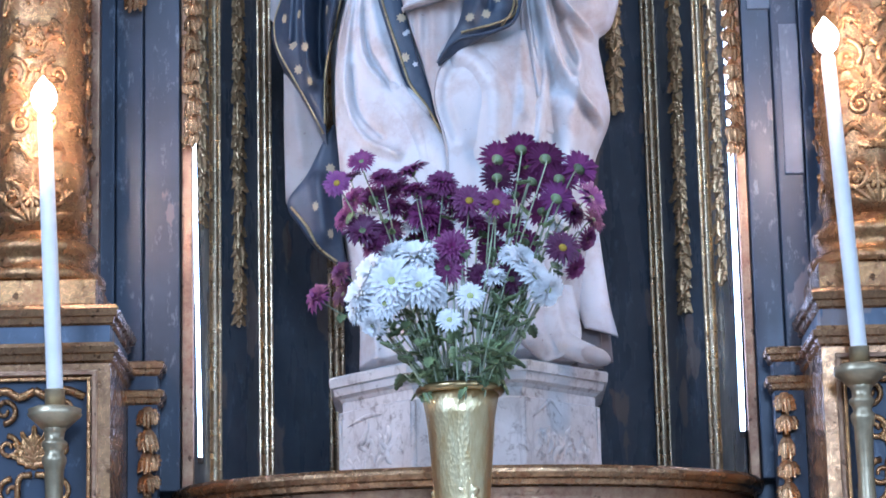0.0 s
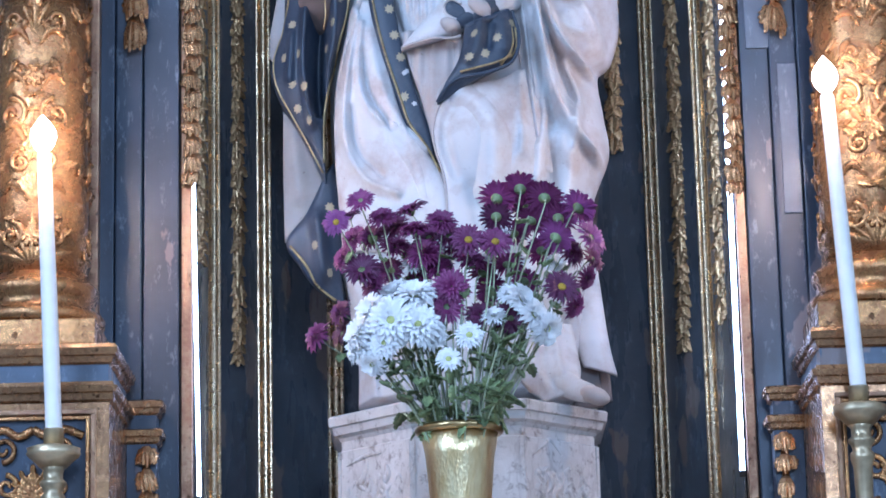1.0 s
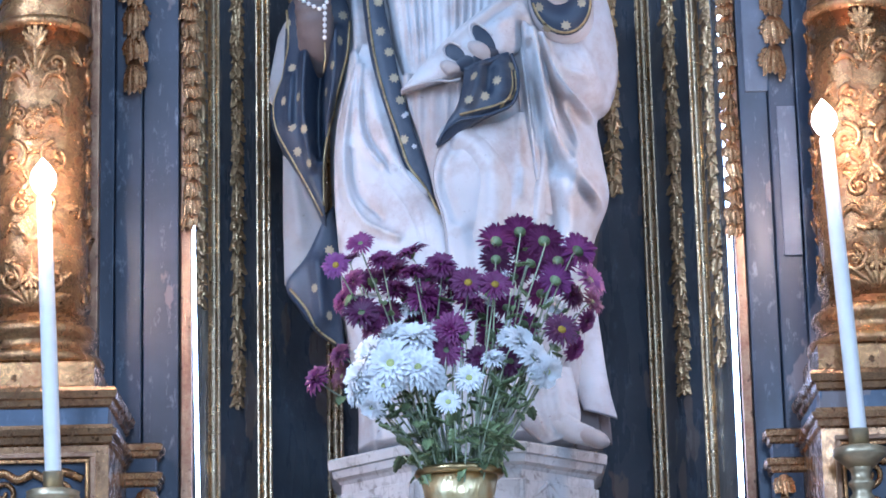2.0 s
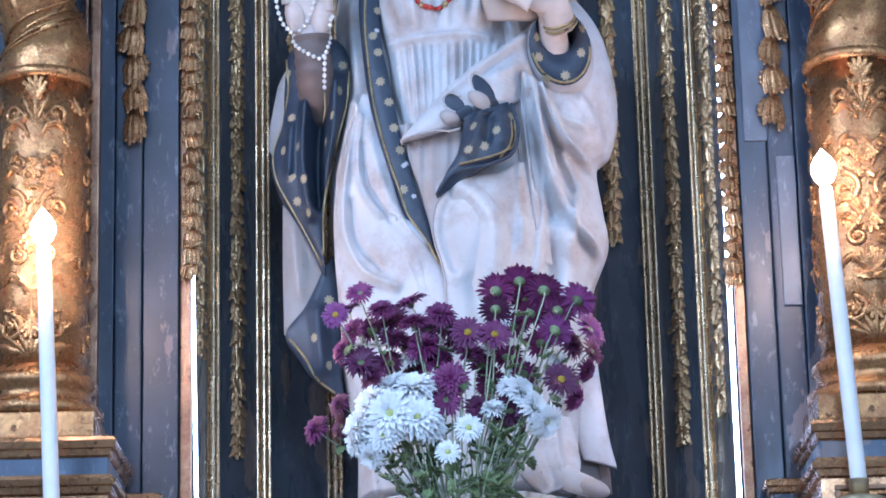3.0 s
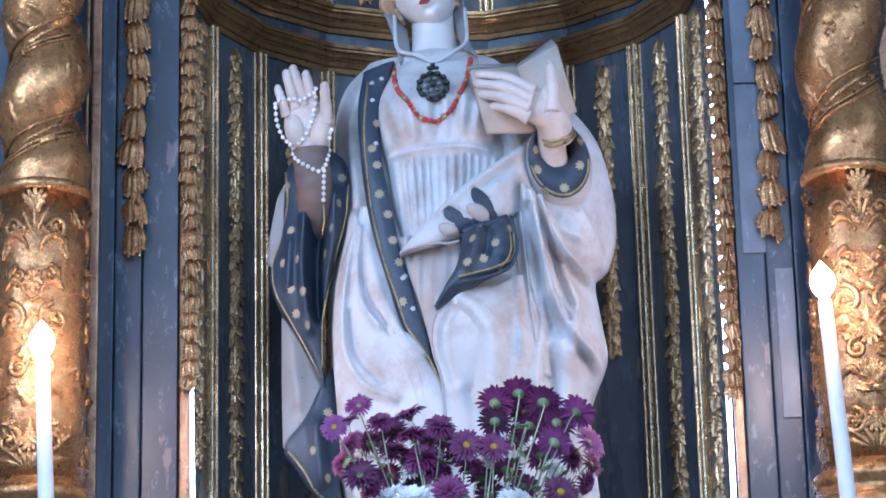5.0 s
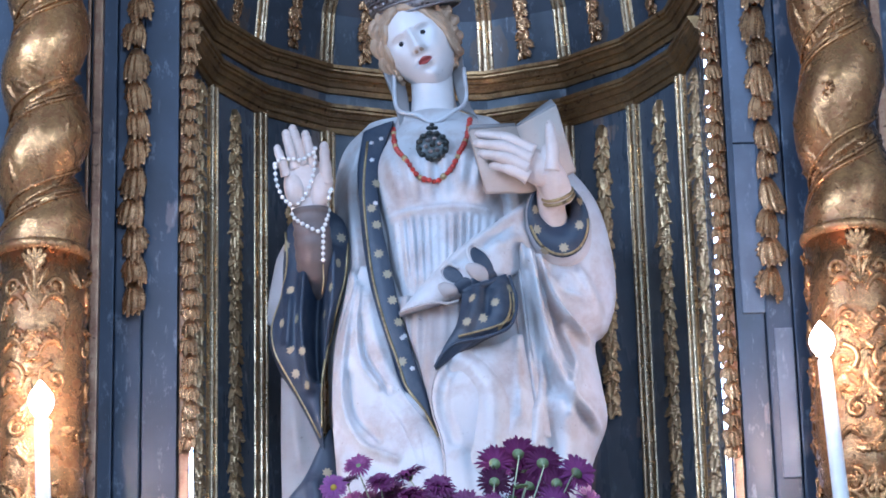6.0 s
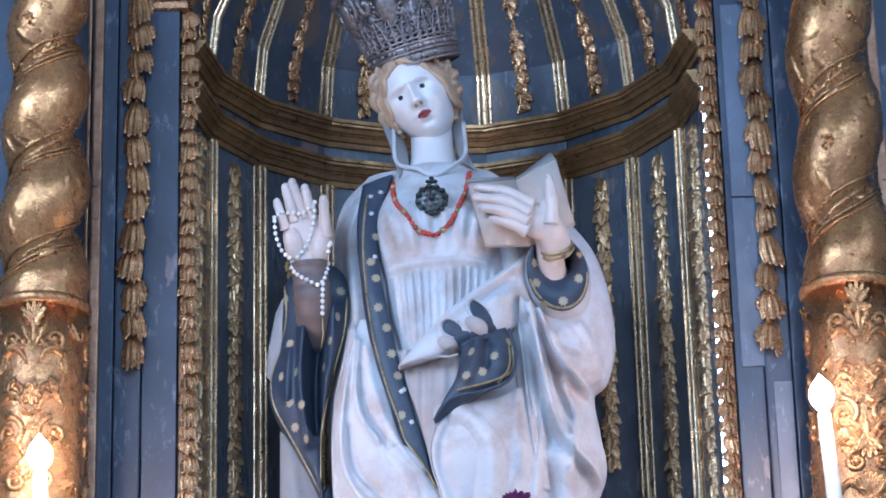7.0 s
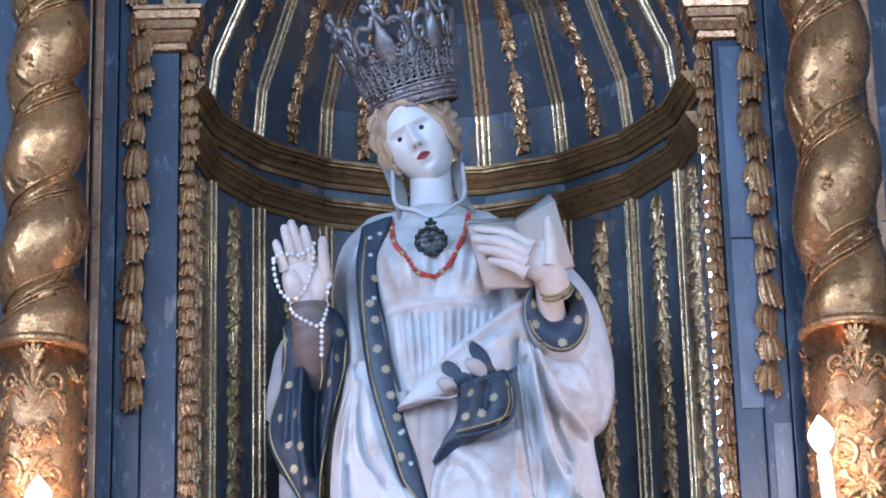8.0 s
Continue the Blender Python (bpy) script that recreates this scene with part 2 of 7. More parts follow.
def boxed(name, dims, mat, parent=None, label="", bevel=0.0, **tags):
    bm = bmesh.new()
    box(bm, *dims, bevel)
    ob = part(name, bm, mat, parent, label)
    return tagged(ob, **tags) if tags else ob


def lathe(profile, segs=32, centre=(0, 0)):
    """Verts and faces of a turned shape; profile rows of radius, height."""
    vs, fs = [], []
    for r, z in profile:
        for k in range(segs):
            a = 2 * math.pi * k / segs
            vs.append((centre[0] + r * math.cos(a), centre[1] + r * math.sin(a), z))
    for i in range(len(profile) - 1):
        for k in range(segs):
            a, b = i * segs + k, i * segs + (k + 1) % segs
            fs.append((a, b, b + segs, a + segs))
    fs.append(tuple(reversed(range(segs))))
    fs.append(tuple(range((len(profile) - 1) * segs, len(profile) * segs)))
    return vs, fs


def tube_mesh(points, radius, segs=8, taper=None):
    """Verts and faces of a round bar along points; taper gives the radius at each share of the length."""
    vs, fs = [], []
    pts = [Vector(p) for p in points]
    up = Vector((0.31, 0.87, 0.2)).normalized()
    for i, p in enumerate(pts):
        d = (pts[min(i + 1, len(pts) - 1)] - pts[max(i - 1, 0)]).normalized()
        s = d.cross(up).normalized()
        t = s.cross(d)
        r = radius * (taper(i / (len(pts) - 1)) if taper else 1)
        for k in range(segs):
            a = 2 * math.pi * k / segs
            vs.append(p + r * (math.cos(a) * s + math.sin(a) * t))
    for i in range(len(pts) - 1):
        for k in range(segs):
            a, b = i * segs + k, i * segs + (k + 1) % segs
            fs.append((a, b, b + segs, a + segs))
    fs.append(tuple(reversed(range(segs))))
    fs.append(tuple(range((len(pts) - 1) * segs, len(pts) * segs)))
    return vs, fs


def spline(points, n):
    """n points on a smooth curve through the given ones."""
    p = [Vector(q) for q in points]
    p = [2 * p[0] - p[1]] + p + [2 * p[-1] - p[-2]]
    out = []
    for k in range(n):
        u = k / (n - 1) * (len(p) - 3)
        i = min(int(u), len(p) - 4)
        t = u - i
        a, b, c, d = p[i:i + 4]
        out.append(0.5 * ((2 * b) + (c - a) * t + (2 * a - 5 * b + 4 * c - d) * t * t + (3 * b - a - 3 * c + d) * t ** 3))
    return out


def block_moulding(name, x0, x1, yf, yb, levels, mat, parent, label=""):
    """A cornice wrapped round the front and both sides of a block: rows of (height, projection)."""
    vs, fs = [], []
    for z, p in levels:
        vs += [(x0 - p, yb, z), (x0 - p, yf - p, z), (x1 + p, yf - p, z), (x1 + p, yb, z)]
    for i in range(len(levels) - 1):
        for k in range(4):
            a, b = 4 * i + k, 4 * i + (k + 1) % 4
            fs.append((a, b, b + 4, a + 4))
    fs += [(3, 2, 1, 0), tuple(4 * (len(levels) - 1) + k for k in range(4))]
    return child(name, mesh_from(name, vs, fs, mat, False), parent, label)


# ------------------------------------------------------------ nave round the altar
boxed("floor", (-4.2, 4.2, -6.4, 7.6, -0.2, 0.0), FLOOR, kind="structure", label="grey stone nave floor", category="floor")
boxed("ceiling", (-4.2, 4.2, -6.4, 7.6, 9.0, 9.2), PLASTER, kind="structure", label="pale plaster nave ceiling", category="ceiling")


def window_wall(name, along, fixed, thick, span, opening):
    """A nave wall with one tall window opening through it. along: 'x' or 'y'."""
    a0, a1 = span
    b0, b1, z0, z1 = opening
    bm = bmesh.new()
    for p0, p1, q0, q1 in ((a0, b0, 0, 9), (b1, a1, 0, 9), (b0, b1, 0, z0), (b0, b1, z1, 9)):
        if along == "x":
            box(bm, p0, p1, fixed, fixed + thick, q0, q1)
        else:
            box(bm, fixed, fixed + thick, p0, p1, q0, q1)
    return tagged(part(name, bm, PLASTER, None), "pale plastered nave wall with a tall window", "wall", "", "structure")


window_wall("wall_south", "x", -6.4, 0.4, (-4.2, 4.2), (-0.1, 1.9, 4.0, 7.2))
window_wall("wall_west", "y", -4.3, 0.35, (-6.4, 7.6), (0.3, 2.1, 4.2, 7.0))
window_wall("wall_east", "y", 3.95, 0.35, (-6.4, 7.6), (0.3, 2.1, 4.2, 7.0))
boxed("wall_north", (-4.2, 4.2, 7.4, 7.6, 0, 9), PLASTER, kind="structure", label="plain plaster wall behind the altarpiece", category="wall")

# ------------------------------------------------------------ altar wall with the niche opening
R, NY, SPRING = 0.60, 6.0, 4.40
ALTAR_BASE = 2.36


def altar_wall():
    """Blue boarded front with an arched opening, 5 cm thick."""
    n = 28
    arc = [(R * math.cos(math.pi * k / n), SPRING + R * math.sin(math.pi * k / n)) for k in range(n + 1)]
    bm = bmesh.new()

    def sheet(pts):
        f = [bm.verts.new((x, NY, z)) for x, z in pts]
        bk = [bm.verts.new((x, NY + 0.05, z)) for x, z in pts]
        bm.faces.new(f)
        bm.faces.new(list(reversed(bk)))
        for i in range(len(pts)):
            j = (i + 1) % len(pts)
            bm.faces.new((f[j], f[i], bk[i], bk[j]))

    sheet([(-1.9, 0), (-R, 0), (-R, SPRING), (-1.9, SPRING)])
    sheet([(R, 0), (1.9, 0), (1.9, SPRING), (R, SPRING)])
    half = n // 2
    sheet([(-1.9, SPRING)] + [(x, z) for x, z in reversed(arc[half:])] + [(0, 6.2), (-1.9, 6.2)])
    sheet([(1.9, SPRING), (1.9, 6.2), (0, 6.2)] + [(x, z) for x, z in reversed(arc[:half + 1])])
    bmesh.ops.recalc_face_normals(bm, faces=bm.faces)
    return tagged(part("wall_altar", bm, BLUE, None), "scuffed dark blue painted altarpiece boards", "wall", "", "structure")


WALL = altar_wall()
for s in (-1, 1):
    # inner pilaster board beside the niche, outer board a step back, and the pale one behind the column
    boxed("panel", ((-0.688, -0.611) if s < 0 else (0.627, 0.688)) + (NY - 0.045, NY - 0.002, ALTAR_BASE, 4.30), BLUE, WALL, "", 0.003)
    boxed("panel", tuple(sorted((s * 0.690, s * 0.748))) + (NY - 0.060, NY - 0.002, 2.0, 5.4), BLUE, WALL, "", 0.004)
    boxed("panel", tuple(sorted((s * 0.750, s * 1.10))) + (NY - 0.063, NY - 0.002, 2.0, 5.4), BLUE, WALL, "", 0.004)
    if s < 0:
        boxed("edge_strip", (-0.801, -0.779, NY - 0.10, NY - 0.0635, 2.62, 5.4), GOLD_STRIP, WALL, "narrow worn gilt edge strip", 0.004)
        boxed("edge_strip", (-0.815, -0.807, NY - 0.096, NY - 0.0635, 2.62, 5.4), GOLD_STRIP, WALL, "narrow worn gilt edge strip", 0.003)
    else:
        boxed("edge_strip", (0.964, 0.988, NY - 0.10, NY - 0.0635, 2.62, 5.4), GOLD_STRIP, WALL, "narrow worn gilt edge strip", 0.004)
    if s > 0:
        boxed("panel", (0.640, 0.700, NY - 0.052, NY - 0.0455, 3.40, 3.80), BLUE_PALE, WALL, "rubbed pale blue board", 0.002)
        boxed("panel", (0.640, 0.700, NY - 0.052, NY - 0.0455, 3.804, 4.28), BLUE_PALE, WALL, "rubbed pale blue board", 0.002)
        boxed("panel", (0.705, 0.746, NY - 0.066, NY - 0.0605, 3.02, 3.36), BLUE_PALE, WALL, "rubbed pale blue board", 0.002)
    # worn jamb strip down the mouth of the niche
    boxed("jamb_strip", ((-0.609, -0.583) if s < 0 else (0.603, 0.625)) + (NY - 0.03, NY - 0.002, ALTAR_BASE, 4.30), GOLD_STRIP, WALL, "worn gilt jamb strip", 0.003)
    # impost under the arch
    block_moulding("impost", *sorted((s * 0.600, s * 0.672)), NY - 0.05, NY - 0.002,
                   [(4.30, 0.0), (4.302, 0.007), (4.311, 0.009), (4.312, 0.005), (4.318, 0.006), (4.319, 0.014), (4.330, 0.018), (4.338, 0.024), (4.339, 0.018), (4.346, 0.020), (4.347, 0.029),
                    (4.360, 0.033), (4.361, 0.027), (4.368, 0.029), (4.369, 0.038), (4.384, 0.041), (4.385, 0.035), (4.390, 0.036), (4.391, 0.043), (4.40, 0.044)],
                   GOLD_PED, WALL, "stepped gilt impost")


def archivolt():
    n, prof = 40, [(0.0, 0.0), (0.0, -0.03), (0.012, -0.04), (0.03, -0.03), (0.034, -0.05), (0.05, -0.05), (0.055, 0.0)]
    vs, fs = [], []
    for k in range(n + 1):
        a = math.pi * k / n
        for r, y in prof:
            vs.append(((R + r) * math.cos(a), NY - 0.002 + y, SPRING + 0.002 + (R + r) * math.sin(a)))
    m = len(prof)
    for k in range(n):
        for i in range(m):
            j = (i + 1) % m
            fs.append((k * m + i, k * m + j, (k + 1) * m + j, (k + 1) * m + i))
    child("archivolt", mesh_from("archivolt", vs, fs, GOLD_RIB, False), WALL, "gilt arch moulding")


archivolt()

# ------------------------------------------------------------ niche
NICHE = empty("niche", (0, 0, 0), label="nine-sided dark blue niche with gilt ribs and leaf garlands", category="niche", kind="structure")
CORNERS = [radians(a) for a in range(-90, 91, 20)]


def at(angle, radius, z):
    return Vector((radius * math.sin(angle), NY + radius * math.cos(angle), z))


Z_RING, Z_DOME = 4.075, 4.245
LATS = [0, 14, 37, 60, 90]


def dome_point(angle, lat, radius=R):
    c = radius * math.cos(radians(lat))
    return at(angle, c, Z_DOME + radius * math.sin(radians(lat)))


for i in range(9):
    a, b = CORNERS[i], CORNERS[i + 1]
    vs = []
    for rad in (R, R + 0.02):
        vs += [at(a, rad, ALTAR_BASE - 0.1), at(b, rad, ALTAR_BASE - 0.1), at(b, rad, Z_DOME), at(a, rad, Z_DOME)]
    child("panel", mesh_from("panel", vs, [(0, 1, 2, 3), (7, 6, 5, 4), (0, 4, 5, 1), (1, 5, 6, 2), (2, 6, 7, 3), (3, 7, 4, 0)], NICHE_BLUE, False), NICHE)
    for j in range(4):
        vs = []
        for rad in (R, R + 0.02):
            vs += [dome_point(a, LATS[j], rad), dome_point(b, LATS[j], rad), dome_point(b, LATS[j + 1], rad), dome_point(a, LATS[j + 1], rad)]
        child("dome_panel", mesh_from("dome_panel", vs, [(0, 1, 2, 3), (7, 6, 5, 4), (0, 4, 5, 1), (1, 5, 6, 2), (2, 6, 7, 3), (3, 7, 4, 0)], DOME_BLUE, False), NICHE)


def ring(name, levels):
    """A cornice round the inside of the niche, mitred at the corners: rows of (projection, height)."""
    m, vs, fs = len(levels), [], []
    for a in CORNERS:
        for p, z in levels:
            vs.append(at(a, R - p / math.cos(radians(10)), z))
    for k in range(len(CORNERS) - 1):
        for i in range(m):
            j = (i + 1) % m
            fs.append((k * m + i, (k + 1) * m + i, (k + 1) * m + j, k * m + j))
    fs += [tuple(range(m)), tuple(reversed(range(9 * m, 10 * m)))]
    child(name, mesh_from(name, vs, fs, GOLD_RING, False), NICHE, "dull gilt stepped cornice")


def stepped(z0, z1, depth):
    h = z1 - z0
    rows = [(-0.004, 0.0), (0.16, 0.0), (0.22, 0.10), (0.16, 0.12), (0.20, 0.20), (0.34, 0.22), (0.46, 0.36), (0.40, 0.38), (0.52, 0.46), (0.50, 0.50), (0.62, 0.53),
            (0.74, 0.66), (0.68, 0.68), (0.84, 0.74), (0.84, 0.82), (0.96, 0.85), (1.0, 0.98), (-0.004, 1.0)]
    return [(p * depth if p > 0 else p, z0 + q * h) for p, q in rows]


ring("cornice", stepped(Z_RING, 4.142, 0.040))
ring("cornice", stepped(4.182, Z_DOME, 0.045))

RIB = [(-0.0185, 0.0), (-0.0185, 0.003)] + [(cx - r * math.cos(math.pi * k / 8), base + r * 1.5 * math.sin(math.pi * k / 8)) for cx, r, base in ((-0.0128, 0.0048, 0.003), (0.0, 0.0068, 0.006), (0.0128, 0.0048, 0.003)) for k in range(9)] + [(0.0185, 0.003), (0.0185, 0.0)]


def rib(name, pts, angle, width=1.0, normals=None):
    """A ridged moulding along pts in the plane of one niche angle."""
    side = Vector((math.cos(angle), -math.sin(angle), 0))
    m, vs, fs = len(RIB), [], []
    for i, p in enumerate(pts):
        out = normals[i]
        for x, y in RIB:
            vs.append(p + side * x * width + out * (y - 0.003))
    for k in range(len(pts) - 1):
        for i in range(m - 1):
            fs.append((k * m + i, (k + 1) * m + i, (k + 1) * m + i + 1, k * m + i + 1))
    fs += [tuple(range(m)), tuple(reversed(range((len(pts) - 1) * m, len(pts) * m)))]
    child(name, mesh_from(name, vs, fs, GOLD_RIB, False), NICHE, "ridged gilt moulding")


for a in CORNERS[1:-1]:
    # the uprights are turned towards the nave more than the facets they cover
    front = 0.45 * a
    out = Vector((-math.sin(front), -math.cos(front), 0))
    rib("rib", [at(a, R - 0.006, ALTAR_BASE), at(a, R - 0.006, 3.2), at(a, R - 0.006, Z_RING)], front, 1.12, [out] * 3)
    out = Vector((-math.sin(a), -math.cos(a), 0))
    pts = [dome_point(a, l) for l in LATS[:-1]] + [dome_point(a, 80)]
    nor = [(out * math.cos(radians(l)) - Vector((0, 0, math.sin(radians(l))))).normalized() for l in (3, 14, 37, 60, 80)]
    rib("dome_rib", pts, a, 1.15, nor)


# ------------------------------------------------------------ carved leaves and garlands
def leaf_mesh(name, w, h, mat, seed, lobes=3, curl=0.35, thick=0.003):
    """A lobed carved leaf: root at the origin, hanging down -z, face towards -y."""
    rnd = random.Random(seed)
    rows, cols = 13, 7
    vs, fs = [], []
    for back in (0, 1):
        for i in range(rows):
            v = i / (rows - 1)
            lobe = abs(math.sin(v * math.pi * (lobes + 0.5) + 0.5))
            half = w / 2 * (math.sin(math.pi * min(1, 0.16 + 0.84 * v) ** 0.8) ** 0.7) * (0.66 + 0.55 * lobe) + 0.0012
            for k in range(cols):
                u = k / (cols - 1) * 2 - 1
                droop = -h * v - 0.16 * h * abs(u) * (0.8 * lobe - 0.2)
                crease = 0.11 * w * math.cos(abs(u) * math.pi * 1.6) * (1 - 0.5 * v)
                y = -curl * h * (0.30 * math.sin(v * math.pi * 0.9) + 0.55 * v ** 3) + crease - 0.10 * w * (lobe - 0.5) * abs(u) + 0.14 * w * u * u
                y += rnd.uniform(-1, 1) * 0.02 * w
                vs.append((u * half, y + back * thick, droop))
    n = rows * cols
    for i in range(rows - 1):
        for k in range(cols - 1):
            a = i * cols + k
            fs.append((a, a + cols, a + cols + 1, a + 1))
            fs.append((n + a, n + a + 1, n + a + cols + 1, n + a + cols))
    rim = [k for k in range(cols)] + [i * cols + cols - 1 for i in range(1, rows)] + [(rows - 1) * cols + k for k in range(cols - 2, -1, -1)] + [i * cols for i in range(rows - 2, 0, -1)]
    for a, b in zip(rim, rim[1:] + rim[:1]):
        fs.append((a, b, n + b, n + a))
    return mesh_from(name, vs, fs, mat)


def tuft_mesh(name, w, h, mat, seed):
    """A carved acanthus tuft: a fluted half cup hanging down -z, its lobed tips curling out towards -y."""
    rnd = random.Random(seed)
    rows, cols, lobes = 12, 31, 5
    lens = [rnd.uniform(0.84, 1.06) for _ in range(lobes)]
    vs, fs = [], []
    for back in (0, 1):
        for i in range(rows):
            v = i / (rows - 1)
            for k in range(cols):
                u = k / (cols - 1) * 2 - 1
                q = (u + 1) / 2 * lobes
                which = min(lobes - 1, int(q))
                lobe = math.sin(math.pi * min(1.0, max(0.0, q - which))) ** 0.85
                a = u * 1.35
                rad = w / 2 * (0.42 + 0.58 * math.sin(min(1.0, v * 1.25) * math.pi / 2)) * (1 - 0.13 * v * v)
                rad *= 1 + (0.13 * v + 0.09) * (lobe - 0.6) * (1 - back * 0.8) + 0.05 * math.cos(q * 4 * math.pi) * v
                out = 0.30 * w * v ** 4 * (0.5 + 0.5 * lobe) * math.cos(a)
                ln = h * v * (0.83 + 0.17 * lobe * v) * lens[which] * (1 - 0.32 * u * u)
                y = -rad * 0.80 * math.cos(a) - out + back * 0.0035
                vs.append((rad * math.sin(a) * 1.05, y, -ln + 0.5 * out * v))
    n = rows * cols
    for i in range(rows - 1):
        for k in range(cols - 1):
            a = i * cols + k
            fs.append((a, a + cols, a + cols + 1, a + 1))
            fs.append((n + a, n + a + 1, n + a + cols + 1, n + a + cols))
    rim = [k for k in range(cols)] + [i * cols + cols - 1 for i in range(1, rows)] + [(rows - 1) * cols + k for k in range(cols - 2, -1, -1)] + [i * cols for i in range(rows - 2, 0, -1)]
    for a, b in zip(rim, rim[1:] + rim[:1]):
        fs.append((a, b, n + b, n + a))
    return mesh_from(name, vs, fs, mat)


TUFTS = [tuft_mesh("tuft", 0.056, 0.098, GOLD, s) for s in range(4)]
TUFTS_SMALL = [tuft_mesh("tuft", 0.040, 0.056, GOLD, s + 7) for s in range(4)]
LEAVES = [leaf_mesh("leaf", 0.030, 0.042, GOLD, s, 3) for s in range(5)]
LEAVES_RIB = [leaf_mesh("leaf", 0.030, 0.042, GOLD_GARLAND, s + 9, 3) for s in range(5)]


def garland(parent, name, path, outs, width, step, mats, seed, label, size=1.0, core=0.45):
    """A hanging leaf garland: a thin core along path with overlapping carved leaves."""
    rnd = random.Random(seed)
    length = sum((path[i + 1] - path[i]).length for i in range(len(path) - 1))
    vs, fs = tube_mesh([p + o * width * 0.12 for p, o in zip(path, outs)], width * core * 0.5, 6)
    body = child(name, mesh_from(name, vs, fs, mats[0].materials[0]), parent, label)
    rows = max(2, int(length / step))
    for r in range(rows):
        d, i = (r + 0.15) / rows * length, 0
        while i < len(path) - 2 and d > (path[i + 1] - path[i]).length:
            d -= (path[i + 1] - path[i]).length
            i += 1
        seg = path[i + 1] - path[i]
        p = path[i] + seg.normalized() * d
        down, out = seg.normalized(), outs[i].lerp(outs[i + 1], min(1, d / seg.length)).normalized()
        out = (out - out.dot(down) * down).normalized()
        right = down.cross(out).normalized()
        for side in ((-1, 1, 0) if r % 2 else (-0.75, 0.8)):
            sc = size * rnd.uniform(0.85, 1.2) * (0.9 if side else 1.05)
            tilt = radians(-side * rnd.uniform(16, 34) + rnd.uniform(-7, 7))
            basis = Matrix((right, -out, -down)).transposed().to_4x4()
            m = Matrix.Translation(p + out * width * (0.16 + (0.12 if side == 0 else 0.0) + rnd.uniform(0, 0.06)) + right * side * width * 0.12)
            m = m @ basis @ Matrix.Rotation(tilt, 4, "Y") @ Matrix.Rotation(radians(side * rnd.uniform(16, 38)), 4, "Z") @ Matrix.Rotation(radians(rnd.uniform(-4, 12)), 4, "X") @ Matrix.Diagonal((sc, sc, sc, 1))
            ob = child("leaf", rnd.choice(mats), body)
            ob.matrix_basis = m
    return body


def tuft_rope(name, x, y, z0, z1, step, meshes, seed, label, lean=0.0):
    """A rope of carved tufts, each hanging out of the one above; lean: sideways drift from top to bottom."""
    rnd = random.Random(seed)
    vs, fs = tube_mesh([(x, y + 0.004, z0), (x + lean, y + 0.004, z1 + step * 0.4)], 0.009, 8)
    body = child(name, mesh_from(name, vs, fs, GOLD), WALL, label)
    rows = int((z0 - z1) / step)
    for r in range(rows):
        q = r / rows
        ob = child("tuft", rnd.choice(meshes), body)
        k = rnd.uniform(0.90, 1.10)
        ob.matrix_basis = Matrix.Translation((x + lean * q + rnd.uniform(-0.0015, 0.0015), y - 0.001 * (r % 2), z0 - (z0 - z1) * q)) @ Matrix.Rotation(radians(rnd.uniform(-16, 16)), 4, "Z") \
            @ Matrix.Rotation(radians(rnd.uniform(-9, 9)), 4, "Y") @ Matrix.Diagonal((rnd.choice((-1, 1)) * k, 0.85 * k, rnd.uniform(0.9, 1.2), 1))
        # a side leaf tucked under each tuft
        for h in (-1, 1):
            if rnd.random() < 0.6:
                m = ob.matrix_basis @ Matrix.Translation((h * 0.012, 0.002, -0.004)) @ Matrix.Rotation(-h * rnd.uniform(0.1, 0.3), 4, "Y") @ Matrix.Rotation(h * rnd.uniform(0.3, 0.9), 4, "Z")
                child("leaf", rnd.choice(LEAVES), body).matrix_basis = m @ Matrix.Scale(step / 0.058, 4)
    return body


# garlands in the middle of each niche facet, below and above the rings
for i in range(9):
    mid = (CORNERS[i] + CORNERS[i + 1]) / 2
    rad = R * math.cos(radians(10))
    out = Vector((-math.sin(mid), -math.cos(mid), 0))
    turned = Vector((-math.sin(0.5 * mid), -math.cos(0.5 * mid), 0))
    low = {0: 2.98, 8: 2.83, 1: 2.79, 7: 2.80, 2: 3.30, 6: 3.32}.get(i, 3.3)
    path = [at(mid, rad, 4.05 + (low - 4.05) * k / 7) for k in range(8)]
    garland(NICHE, "garland", path, [turned] * 8, 0.036, 0.026, LEAVES_RIB, 20 + i, "carved gilt leaf garland", 0.82)
    dp = [dome_point(mid, l, rad) for l in (70, 58, 46, 37, 26, 14, 3)]
    dn = [(out * math.cos(radians(l)) - Vector((0, 0, math.sin(radians(l))))).normalized() for l in (70, 60, 48, 37, 26, 14, 3)]
    # warmer gold than below the rings: candlelight from beneath put into the colour
    garland(NICHE, "dome_garland", dp, dn, 0.032, 0.027, LEAVES, 40 + i, "carved gilt leaf garland", 0.74)

